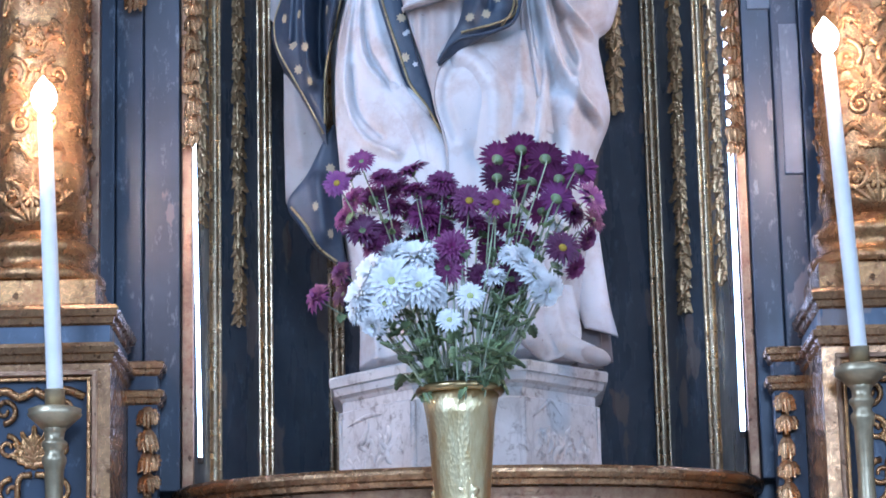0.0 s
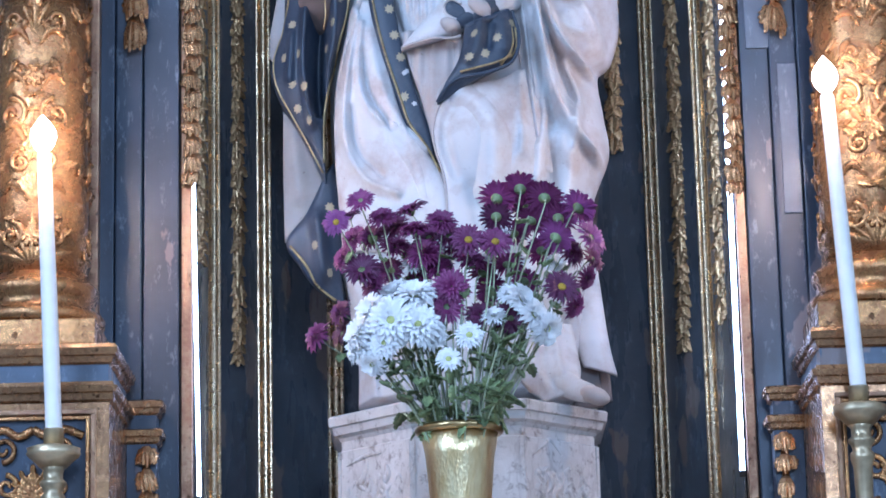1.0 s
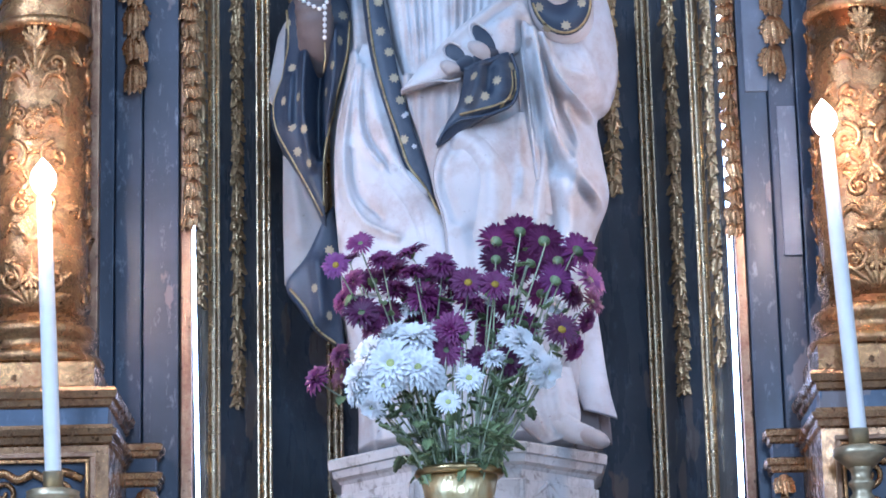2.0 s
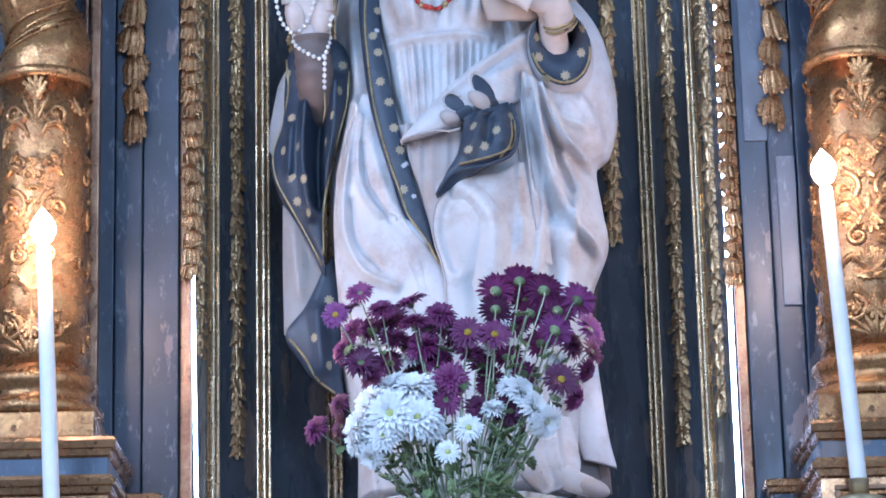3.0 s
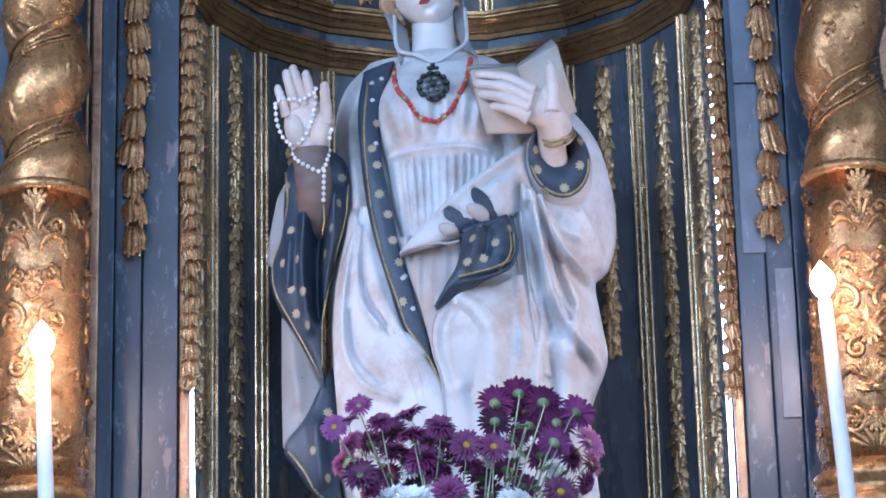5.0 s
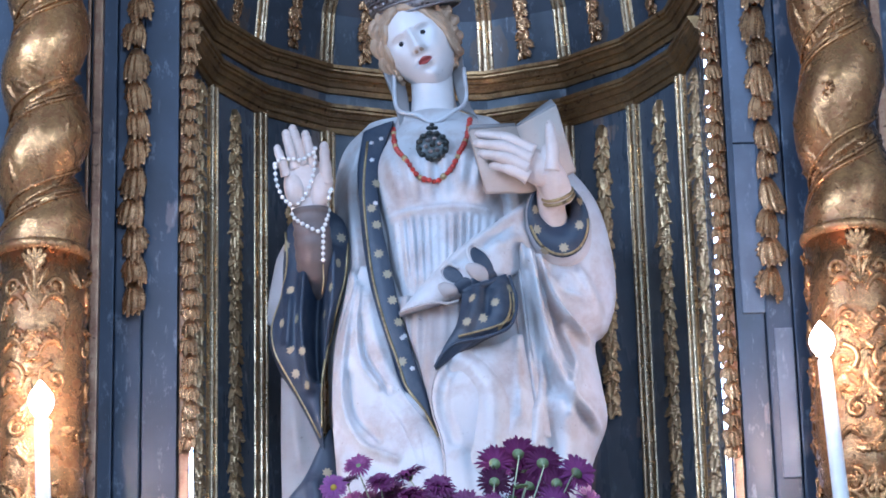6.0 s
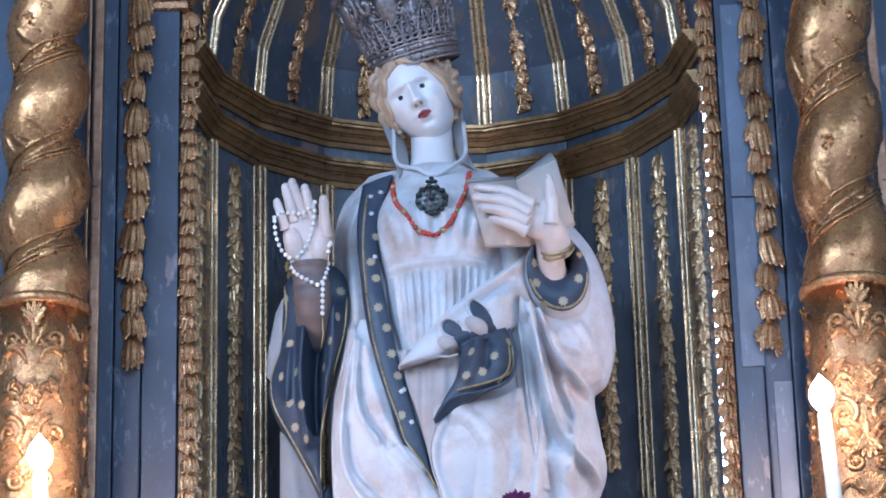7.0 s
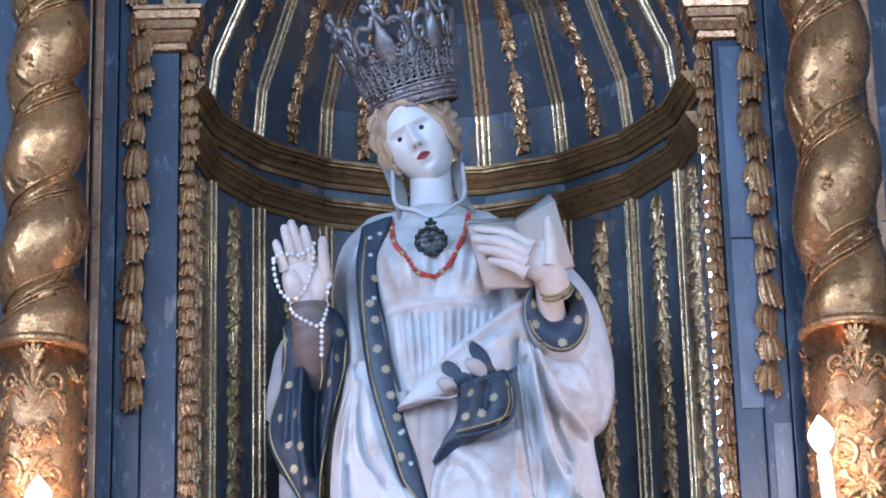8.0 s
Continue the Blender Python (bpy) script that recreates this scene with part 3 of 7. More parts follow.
for s in (-1, 1):
    # leaf rope over the jamb strip
    tuft_rope("leaf_rope", -0.590 if s < 0 else 0.6025, NY - 0.032, 4.30, 3.125 if s < 0 else 3.075, 0.036, TUFTS_SMALL, 60 + s, "thick carved gilt leaf rope", 0.006 if s < 0 else 0.002)
    # drop of leaves hanging on the pilaster, and the one under the pedestal cornice
    tuft_rope("leaf_drop", -0.706 if s < 0 else 0.708, NY - 0.062, 4.76, 3.43, 0.068, TUFTS, 64 + s, "hanging drop of large carved gilt leaves")
    tuft_rope("leaf_drop", s * 0.672, NY - 0.12, 2.53, 2.10, 0.045, TUFTS_SMALL, 68 + s, "hanging drop of carved gilt leaves")
    # light tube inside the mouth of the niche
    lo, hi = (2.43, 4.10) if s < 0 else (2.46, 4.10)
    tx, tr, tilt = (-0.569, 0.0042, -0.029) if s < 0 else (0.5915, 0.0056, 0.0035)
    vs, fs = tube_mesh([(tx, NY - 0.022, lo), (tx + tilt, NY - 0.022, hi)], tr, 12)
    tube = empty("tube_light", (0, 0, 0), label="thin cold white light tube lit inside the niche edge", category="lamp", group="niche light tubes")
    child("tube", mesh_from("tube", vs, fs, TUBE), tube)
    for z in (lo, hi):
        vs, fs = lathe([(0.006, z - 0.008), (0.0066, z - 0.007), (0.0066, z + 0.004), (0.006, z + 0.005)], 12, (tx + (tilt if z == hi else 0), NY - 0.022))
        child("end_cap", mesh_from("end_cap", vs, fs, WICK), tube, "dark end cap")

# ------------------------------------------------------------ bowed shelf under the niche
def shelf():
    th = empty("bowed_shelf", (0, NY, 2.1), label="bowed gilt wooden shelf under the niche, worn edges", category="shelf")

    def bow(levels, name, mat, label):
        n, m, vs, fs = 40, len(levels), [], []
        for k in range(n + 1):
            a = -math.pi / 2 + math.pi * k / n
            for p, z in levels:
                w, d = 0.615 + p, 0.31 + p
                vs.append((w * math.sin(a), -d * math.cos(a) ** 0.9 if math.cos(a) > 0 else 0.0, z - 2.1))
        for k in range(n):
            for i in range(m - 1):
                fs.append((k * m + i, k * m + i + 1, (k + 1) * m + i + 1, (k + 1) * m + i))
        fs.append(tuple(k * m + m - 1 for k in range(n, -1, -1)))
        fs.append(tuple(k * m for k in range(n + 1)))
        return child(name, mesh_from(name, vs, fs, mat, False), th, label)

    bow([(-0.02, 2.32), (0.0, 2.322), (0.004, 2.332), (0.012, 2.335), (0.018, 2.345), (0.018, 2.352), (0.01, 2.36)], "edge_moulding", GOLD, "dark worn gilt edge moulding")
    bow([(-0.05, 2.1), (-0.02, 2.11), (-0.02, 2.3), (-0.018, 2.319)], "fascia", GOLD_STRIP, "worn gilt fascia")
    bm = bmesh.new()
    box(bm, -0.6, 0.6, 0.0, 0.62, 2.30 - 2.1, 2.355 - 2.1)
    part("board", bm, NICHE_BLUE, th, "dark blue board floor of the niche")


shelf()

# altar shelf that carries the candlesticks and the vase; out of view, white to reflect onto the vase
boxed("altar_shelf", (-1.5, 1.5, 4.95, 5.55, 1.95, 2.05), SHELF_WHITE, None, "plain white altar shelf under vase and candlesticks", 0.01, category="shelf")
boxed("altar_block", (-1.5, 1.5, 5.0, 5.98, 0.0, 1.948), PLASTER, None, "plain pale masonry altar block", 0.01, category="altar")


# ------------------------------------------------------------ columns and their pedestals
def twisted_column(s, cx):
    cy = 5.72
    th = empty("twisted_column", (cx, cy, 2.69), label="gilded twisted column with vine relief on a scrollwork drum", category="column", group="gilded columns")
    z0 = 2.69

    def seg(name, prof, label="", mat=GOLD_COLUMN):
        vs, fs = lathe([(r, z - z0) for r, z in prof], 48)
        return child(name, mesh_from(name, vs, fs, mat), th, label)

    bm = bmesh.new()
    box(bm, -0.135, 0.135, -0.135, 0.12, 0.0, 0.055, 0.004)
    part("plinth", bm, GOLD_COLUMN, th)
    seg("base", [(0.132, 2.746), (0.138, 2.752), (0.139, 2.766), (0.132, 2.776), (0.122, 2.780), (0.118, 2.79), (0.117, 2.80), (0.121, 2.806), (0.126, 2.815), (0.126, 2.828), (0.118, 2.838), (0.108, 2.842), (0.104, 2.855)], "polished turned gilt base")
    drum = seg("drum", [(0.103, 2.85), (0.102, 3.0), (0.100, 3.2), (0.098, 3.35), (0.097, 3.478)], "gilt drum with scroll relief")
    seg("collar", [(0.098, 3.476), (0.104, 3.478), (0.108, 3.486), (0.107, 3.496), (0.100, 3.502)], "raised gilt ring")
    # twisted shaft: an eccentric circle that turns as it climbs
    n, segs, vs, fs = 260, 64, [], []
    pitch, groove, top = (0.228, 3.84, 5.2) if s < 0 else (0.290, 3.68, 5.2)

    def phase(z):
        return math.pi / 2 + 2 * math.pi * (z - groove) / pitch

    def twist(a, z):
        grow = min(1, (z - 3.50) / 0.07)
        q = abs(math.cos((a - phase(z)) / 2))
        taper = 1 - (0.14 if s < 0 else 0.06) * min(1, max(0, (z - 3.55) / 0.7))
        return (0.098 - 0.036 * grow * (1 - q ** 0.62) + 0.008 * grow * q ** 3) * taper

    for i in range(n):
        z = 3.50 + (top - 3.50) * i / (n - 1)
        for k in range(segs):
            a = 2 * math.pi * k / segs
            r = twist(a, z)
            vs.append((r * math.cos(a), r * math.sin(a), z - z0))
    for i in range(n - 1):
        for k in range(segs):
            a, b = i * segs + k, i * segs + (k + 1) % segs
            fs.append((a, b, b + segs, a + segs))
    child("shaft", mesh_from("shaft", vs, fs, GOLD_COLUMN), th, "gilt twisted shaft")
    # twin rolled edges that follow the groove, with leaves lying up on the swelling
    rnd = random.Random(5 + s)

    def on_shaft(a, z, lift):
        r = twist(a, z) + lift
        return Vector((r * math.cos(a), r * math.sin(a), z - z0))

    vine = None
    for off, thick in ((0.62, 0.0058), (-0.50, 0.0045), (0.95, 0.0030)):
        pts = []
        for i in range(220):
            z = 3.53 + (top - 3.53) * i / 219
            pts.append(on_shaft(phase(z) + math.pi + off + 0.05 * math.sin(i * 0.5), z, 0.0015))
        vs, fs = tube_mesh(pts, thick, 6)
        if vine is None:
            vine = child("vine", mesh_from("vine", vs, fs, GOLD_COLUMN), th, "raised gilt vine")
        else:
            child("edge", mesh_from("edge", vs, fs, GOLD_COLUMN), vine)

    def low_leaf(place, size, length, width, heading, height, lobes=3):
        """A leaf in low relief lying on a curved surface; place(u, v, lift) maps metres on the surface to a point."""
        rows, cols, lv, lf = 13, 7, [], []
        for i in range(rows):
            v = i / (rows - 1)
            half = width / 2 * (math.sin(math.pi * min(1.0, 0.10 + 0.88 * v)) ** 0.8) * (0.72 + 0.42 * abs(math.sin(v * math.pi * (lobes + 0.5))))
            for k in range(cols):
                u = k / (cols - 1) * 2 - 1
                bend = 0.25 * length * v * v * size
                x, y = u * half + bend, v * length
                px, py = x * math.cos(heading) + y * math.sin(heading), -x * math.sin(heading) + y * math.cos(heading)
                rise = height * (1 - abs(u) ** 2.5) * (0.4 + 0.6 * math.sin(math.pi * min(1, v * 1.05))) * (0.75 + 0.35 * math.cos(u * math.pi * 2.0))
                lv.append(place(px, py, rise - 0.0012))
        for i in range(rows - 1):
            for k in range(cols - 1):
                a = i * cols + k
                lf.append((a, a + 1, a + cols + 1, a + cols))
        return mesh_from("leaf", lv, lf, GOLD_COLUMN)

    z = 3.56
    while z < top - 0.1:
        side = rnd.choice((1, 1, 1, -1))
        a = phase(z) + math.pi + side * rnd.uniform(0.55, 0.8)
        # the groove climbs with the angle; leaves sprout off it over the swelling
        head = side * rnd.uniform(0.15, 1.15)
        me = low_leaf(lambda u, v, lift: on_shaft(a + u / 0.095, z + v, lift), rnd.choice((-1, 1)), rnd.uniform(0.045, 0.075), rnd.uniform(0.020, 0.034), head, rnd.uniform(0.005, 0.008))
        child("leaf", me, vine)
        z += rnd.uniform(0.006, 0.014)
    for k in range(26):
        z, a = rnd.uniform(3.56, top - 0.12), rnd.uniform(-math.pi, 0)
        me = low_leaf(lambda u, v, lift: on_shaft(a + u / 0.095, z + v, lift), rnd.choice((-1, 1)), rnd.uniform(0.028, 0.045), rnd.uniform(0.014, 0.022), rnd.uniform(-2, 2), 0.0045)
        child("leaf", me, vine)
    vs, fs = lathe([(0.0005, -0.004), (0.0035, -0.002), (0.0042, 0.001), (0.002, 0.0045), (0.0005, 0.005)], 8)
    grape = mesh_from("grape", vs, fs, GOLD_COLUMN)
    for gz, ga in ((4.10, -1.2), (3.90, -0.9), (4.14, -1.9), (3.80, -1.95)):
        for k in range(16):
            an, zz = ga + rnd.uniform(-0.13, 0.13), gz + rnd.uniform(-0.016, 0.016)
            r = twist(an, zz) + 0.001
            child("grape", grape, vine).matrix_basis = Matrix.Translation((r * math.cos(an), r * math.sin(an), zz - z0)) @ Matrix.Rotation(an, 4, "Z") @ Matrix.Rotation(radians(90), 4, "Y")
    # scroll relief on the drum
    def on_drum(a, z, lift=0.0):
        r = 0.101 - 0.006 * (z - 2.85) / 0.63 + lift
        return Vector((r * math.sin(a), -r * math.cos(a), z - z0))

    def scroll(u0, z, turns, size, hand, start, thick=0.0078):
        pts = []
        for k in range(30):
            q = k / 29
            an = start + hand * turns * 2 * math.pi * q
            rr = size * (1 - 0.82 * q)
            pts.append(on_drum((u0 + rr * math.cos(an)) / 0.1, z + rr * math.sin(an), 0.002))
        vs, fs = tube_mesh(pts, thick, 6, lambda q: 1.0 - 0.35 * q)
        child("scroll", mesh_from("scroll", vs, fs, GOLD_COLUMN), drum)
        vs, fs = lathe([(0.001, -0.004), (0.007, -0.002), (0.009, 0.003), (0.006, 0.008), (0.001, 0.010)], 10)
        ob = child("boss", mesh_from("boss", vs, fs, GOLD_COLUMN), drum)
        a = u0 / 0.1
        ob.matrix_basis = Matrix.Translation(on_drum(a, z)) @ Matrix.Rotation(a, 4, "Z") @ Matrix.Rotation(radians(90), 4, "X")

    for a0 in (0.0, 2.1, -2.1):
        for h in (-1, 1):
            c = a0 * 0.1
            scroll(c + h * 0.046, 3.395, 1.4, 0.027, h, 0 if h < 0 else math.pi)
            scroll(c + h * 0.034, 3.285, 1.5, 0.022, -h, math.pi / 2)
            scroll(c + h * 0.048, 3.19, 1.3, 0.036, h, math.pi / 2 * 1.1)
            scroll(c + h * 0.026, 3.085, 1.3, 0.022, -h, math.pi / 2)
            scroll(c + h * 0.045, 2.93, 1.3, 0.030, h, math.pi / 2)
            for z, ln in ((3.34, 0.05), (3.235, 0.06), (3.14, 0.05), (3.0, 0.06)):
                pts = [on_drum((c + h * (0.012 + 0.055 * q)) / 0.1, z + ln * math.sin(q * 2.4) * (1 - 0.5 * q), 0.002) for q in [k / 11 for k in range(12)]]
                vs, fs = tube_mesh(pts, 0.0065, 6, lambda q: 0.5 + math.sin(q * math.pi))
                child("scroll", mesh_from("scroll", vs, fs, GOLD_COLUMN), drum)
        # standing leaf fan under the collar and broad leaves at the foot
        for zc, count, ln, wd, spread in ((3.375, 7, 0.085, 0.024, 1.0), (2.875, 7, 0.110, 0.030, 1.1), (3.12, 5, 0.075, 0.026, 1.3)):
            for k in range(count):
                q = (k - (count - 1) / 2) / ((count - 1) / 2)
                me = low_leaf(lambda u, v, lift: on_drum(a0 + (q * 0.016 + u) / 0.1, zc + v, lift), q * 0.6, ln * (1 - 0.28 * abs(q)), wd, q * spread, 0.009, 2)
                child("leaf", me, drum)
        # leaf sprays mirrored about the axis
        for q in range(16):
            u, z = rnd.uniform(0.012, 0.085), 2.91 + 0.54 * (q + rnd.random()) / 16
            spin, sc = rnd.uniform(-2.4, 2.4), rnd.uniform(0.55, 0.95)
            for h in (-1, 1):
                a = a0 + h * u / 0.1
                o = Vector((math.sin(a), -math.cos(a), 0))
                basis = Matrix((Vector((0, 0, -1)).cross(o), -o, Vector((0, 0, 1)))).transposed().to_4x4()
                ob = child("leaf", COL_LEAVES[q % 4], drum)
                ob.matrix_basis = Matrix.Translation(on_drum(a, z, 0.0005)) @ basis @ Matrix.Rotation(h * spin, 4, "Y") @ Matrix.Diagonal((0.8 * sc, 0.7, sc, 1))
        # fans of leaves on the axis
        for z, count, sc, up in ((3.42, 5, 1.1, 1), (3.30, 5, 1.0, -1), (3.15, 5, 1.15, -1), (3.0, 7, 1.2, 1), (2.955, 5, 1.0, -1)):
            for k in range(count):
                q = (k - (count - 1) / 2) / count
                a = a0 + q * 0.35
                o = Vector((math.sin(a), -math.cos(a), 0))
                right = Vector((0, 0, -1)).cross(o)
                basis = Matrix((right, -o, Vector((0, 0, 1)))).transposed().to_4x4()
                ob = child("leaf", rnd.choice(COL_LEAVES), drum)
                turn = (math.pi if up > 0 else 0) + up * q * 1.9
                ob.matrix_basis = Matrix.Translation(on_drum(a, z, 0.001)) @ basis @ Matrix.Rotation(turn, 4, "Y") @ Matrix.Diagonal((0.7 * sc, 0.7, sc, 1))
    return th


COL_LEAVES = [leaf_mesh("leaf", 0.030, 0.050, GOLD_COLUMN, s + 30, 3, 0.28) for s in range(4)]
for s, cx in ((-1, -0.880), (1, 0.853)):
    twisted_column(s, cx)


def pedestal(s):
    """Panelled block under a column, with two cornices that run back to the pilaster."""
    x0, x1 = sorted((s * 0.715, s * 1.02))
    th = empty("column_pedestal", (0, 0, 0), label="blue and gilt panelled pedestal with stepped cornices", category="pedestal", group="column pedestals")
    yf, yb = 5.585, 5.90
    boxed("body", (x0, x1, yf, yb, 1.95, 2.57), GOLD_PED, th, "worn gilt body")
    block_moulding("lower_cornice", x0, x1, yf, yb, [(2.571, 0.0), (2.575, 0.006), (2.588, 0.008), (2.59, 0.016), (2.602, 0.018), (2.604, 0.010), (2.612, 0.008)], GOLD_PED, th)
    boxed("frieze", (x0 + 0.002, x1 - 0.002, yf + 0.002, yb, 2.613, 2.648), BLUE_PALE, th, "blue painted frieze")
    block_moulding("upper_cornice", x0, x1, yf, yb, [(2.648, 0.0), (2.652, 0.005), (2.664, 0.007), (2.666, 0.014), (2.68, 0.018), (2.689, 0.012)], GOLD_PED, th)
    # return on the pilaster behind
    rx0, rx1 = sorted((s * 0.652, s * 0.714))
    boxed("return", (rx0, rx1, 5.885, 5.94, 1.95, 2.60), BLUE, th, "blue painted return")
    for z in (2.535, 2.597):
        block_moulding("return_cornice", rx0, rx1, 5.885, 5.94, [(z, 0.0), (z + 0.004, 0.006), (z + 0.014, 0.008), (z + 0.016, 0.014), (z + 0.028, 0.016), (z + 0.032, 0.008)], GOLD, th)
    # sunk blue panel in a moulded frame with a carved palmette
    cxp = s * 0.865
    boxed("sunk_panel", (cxp - 0.112, cxp + 0.112, yf - 0.006, yf - 0.001, 1.97, 2.535), BLUE, th, "dark blue sunk panel")
    for k, (w, t, d) in enumerate(((0.124, 0.010, 0.012), (0.112, 0.007, 0.018))):
        bm = bmesh.new()
        for xx in (-w, w - t):
            box(bm, cxp + xx, cxp + xx + t, yf - d, yf - 0.001, 1.97, 2.545 - 0.012 * k, 0.002)
        box(bm, cxp - w, cxp + w, yf - d + 0.001, yf - 0.001, 2.545 - 0.012 * k, 2.545 - 0.012 * k + t, 0.002)
        part("frame", bm, GOLD_COLUMN if k else GOLD_STRIP, th, "gilt panel frame")
    for k in range(7):
        q = (k - 3) / 3
        ob = child("leaf", COL_LEAVES[k % 4], th)
        ob.matrix_basis = Matrix.Translation((cxp + q * 0.012, yf - 0.008, 2.365)) @ Matrix.Rotation(math.pi - q * 1.25, 4, "Y") @ Matrix.Diagonal((0.9, 1, 1.5 - 0.35 * abs(q), 1))
    for h in (-1, 1):
        for (px, pz, size, hand, st) in ((0.052, 2.40, 0.024, 1, 1.5), (0.060, 2.475, 0.026, -1, -1.5), (0.045, 2.31, 0.028, -1, 1.6)):
            pts = []
            for k in range(26):
                q = k / 25
                an = st + hand * 2.6 * math.pi * q
                rr = size * (1 - 0.8 * q)
                pts.append((cxp + h * (px + rr * math.cos(an)), yf - 0.010, pz + rr * math.sin(an)))
            vs, fs = tube_mesh(pts, 0.006, 6, lambda q: 1.1 - 0.4 * q)
            child("scroll", mesh_from("scroll", vs, fs, GOLD_COLUMN), th, "carved gilt scroll")
        pts = spline([(cxp + h * 0.004, yf - 0.01, 2.345), (cxp + h * 0.03, yf - 0.014, 2.335), (cxp + h * 0.035, yf - 0.01, 2.27), (cxp + h * 0.07, yf - 0.01, 2.25), (cxp + h * 0.09, yf - 0.01, 2.29)], 20)
        vs, fs = tube_mesh(pts, 0.007, 6)
        child("scroll", mesh_from("scroll", vs, fs, GOLD_COLUMN), th, "carved gilt scroll")
        pts = spline([(cxp, yf - 0.01, 2.515), (cxp + h * 0.03, yf - 0.014, 2.50), (cxp + h * 0.06, yf - 0.01, 2.515), (cxp + h * 0.1, yf - 0.01, 2.50)], 16)
        vs, fs = tube_mesh(pts, 0.009, 6)
        child("scroll", mesh_from("scroll", vs, fs, GOLD_COLUMN), th, "carved gilt scroll")


for s in (-1, 1):
    pedestal(s)


# ------------------------------------------------------------ candles and candlesticks
def candlestick(x, y, top):
    th = empty("candlestick", (x, y, 2.05), label="turned brass altar candlestick with a broad drip pan", category="candlestick", group="altar candlesticks")
    z = top - 2.05
    vs, fs = lathe([(0.075, 0.0), (0.078, 0.02), (0.055, 0.04), (0.03, 0.06), (0.018, 0.08), (0.018, z - 0.30), (0.016, z - 0.26), (0.019, z - 0.16), (0.024, z - 0.145), (0.024, z - 0.135),
                    (0.018, z - 0.128), (0.021, z - 0.118), (0.026, z - 0.112), (0.026, z - 0.106), (0.019, z - 0.10), (0.020, z - 0.085), (0.028, z - 0.072)], 28)
    child("stem", mesh_from("stem", vs, fs, BRONZE), th)
    vs, fs = lathe([(0.026, z - 0.078), (0.040, z - 0.064), (0.050, z - 0.056), (0.054, z - 0.050), (0.051, z - 0.047), (0.053, z - 0.040), (0.042, z - 0.036), (0.022, z - 0.034)], 36)
    child("drip_pan", mesh_from("drip_pan", vs, fs, BRONZE), th, "broad dished drip pan")
    vs, fs = lathe([(0.020, z - 0.035), (0.020, z - 0.002), (0.021, z), (0.018, z), (0.017, z - 0.01)], 24)
    child("socket", mesh_from("socket", vs, fs, BRONZE), th)


def candle(base, tip, flame_h, watts):
    b, t = Vector(base), Vector(tip)
    L = (t - b).length
    th = empty("candle", base, label="tall white wax candle burning with a bright flame", category="candle", group="altar candles")
    turn = (t - b).to_track_quat("Z", "Y")
    th.rotation_mode = "QUATERNION"
    th.rotation_quaternion = turn
    vs, fs = lathe([(0.0165, -0.006), (0.0165, 0.0), (0.0162, L * 0.5), (0.0142, L - 0.006), (0.011, L), (0.004, L - 0.002)], 28)
    child("wax_shaft", mesh_from("wax_shaft", vs, fs, WAX), th)
    vs, fs = tube_mesh([(0, 0, L - 0.004), (0.0005, 0, L + 0.012)], 0.0012, 6)
    child("wick", mesh_from("wick", vs, fs, WICK), th)
    # flame shape made wider than a true flame to take in its glare
    vs, fs = lathe([(0.002, L + 0.002), (0.014, L + 0.008), (0.022, L + 0.020), (0.026, L + 0.034), (0.024, L + 0.048), (0.017, L + 0.060), (0.009, L + 0.070), (0.001, L + flame_h)], 24)
    fl = child("flame", mesh_from("flame", vs, fs, FLAME), th, "bright candle flame, widened for its glare")
    fl.visible_shadow = False
    data = bpy.data.lights.new("candle_light", "POINT")
    data.energy, data.color, data.shadow_soft_size = watts, (1.0, 0.64, 0.42), 0.025
    lamp = new("candle_light", data)
    lamp.location = t + Vector((0, 0, 0.035))


candlestick(-0.814, 5.5, 2.502)
candlestick(0.778, 5.5, 2.551)
candle((-0.814, 5.5, 2.502), (-0.840, 5.5, 3.068), 0.080, 13.0)
candle((0.778, 5.5, 2.551), (0.748, 5.5, 3.156), 0.080, 9.5)


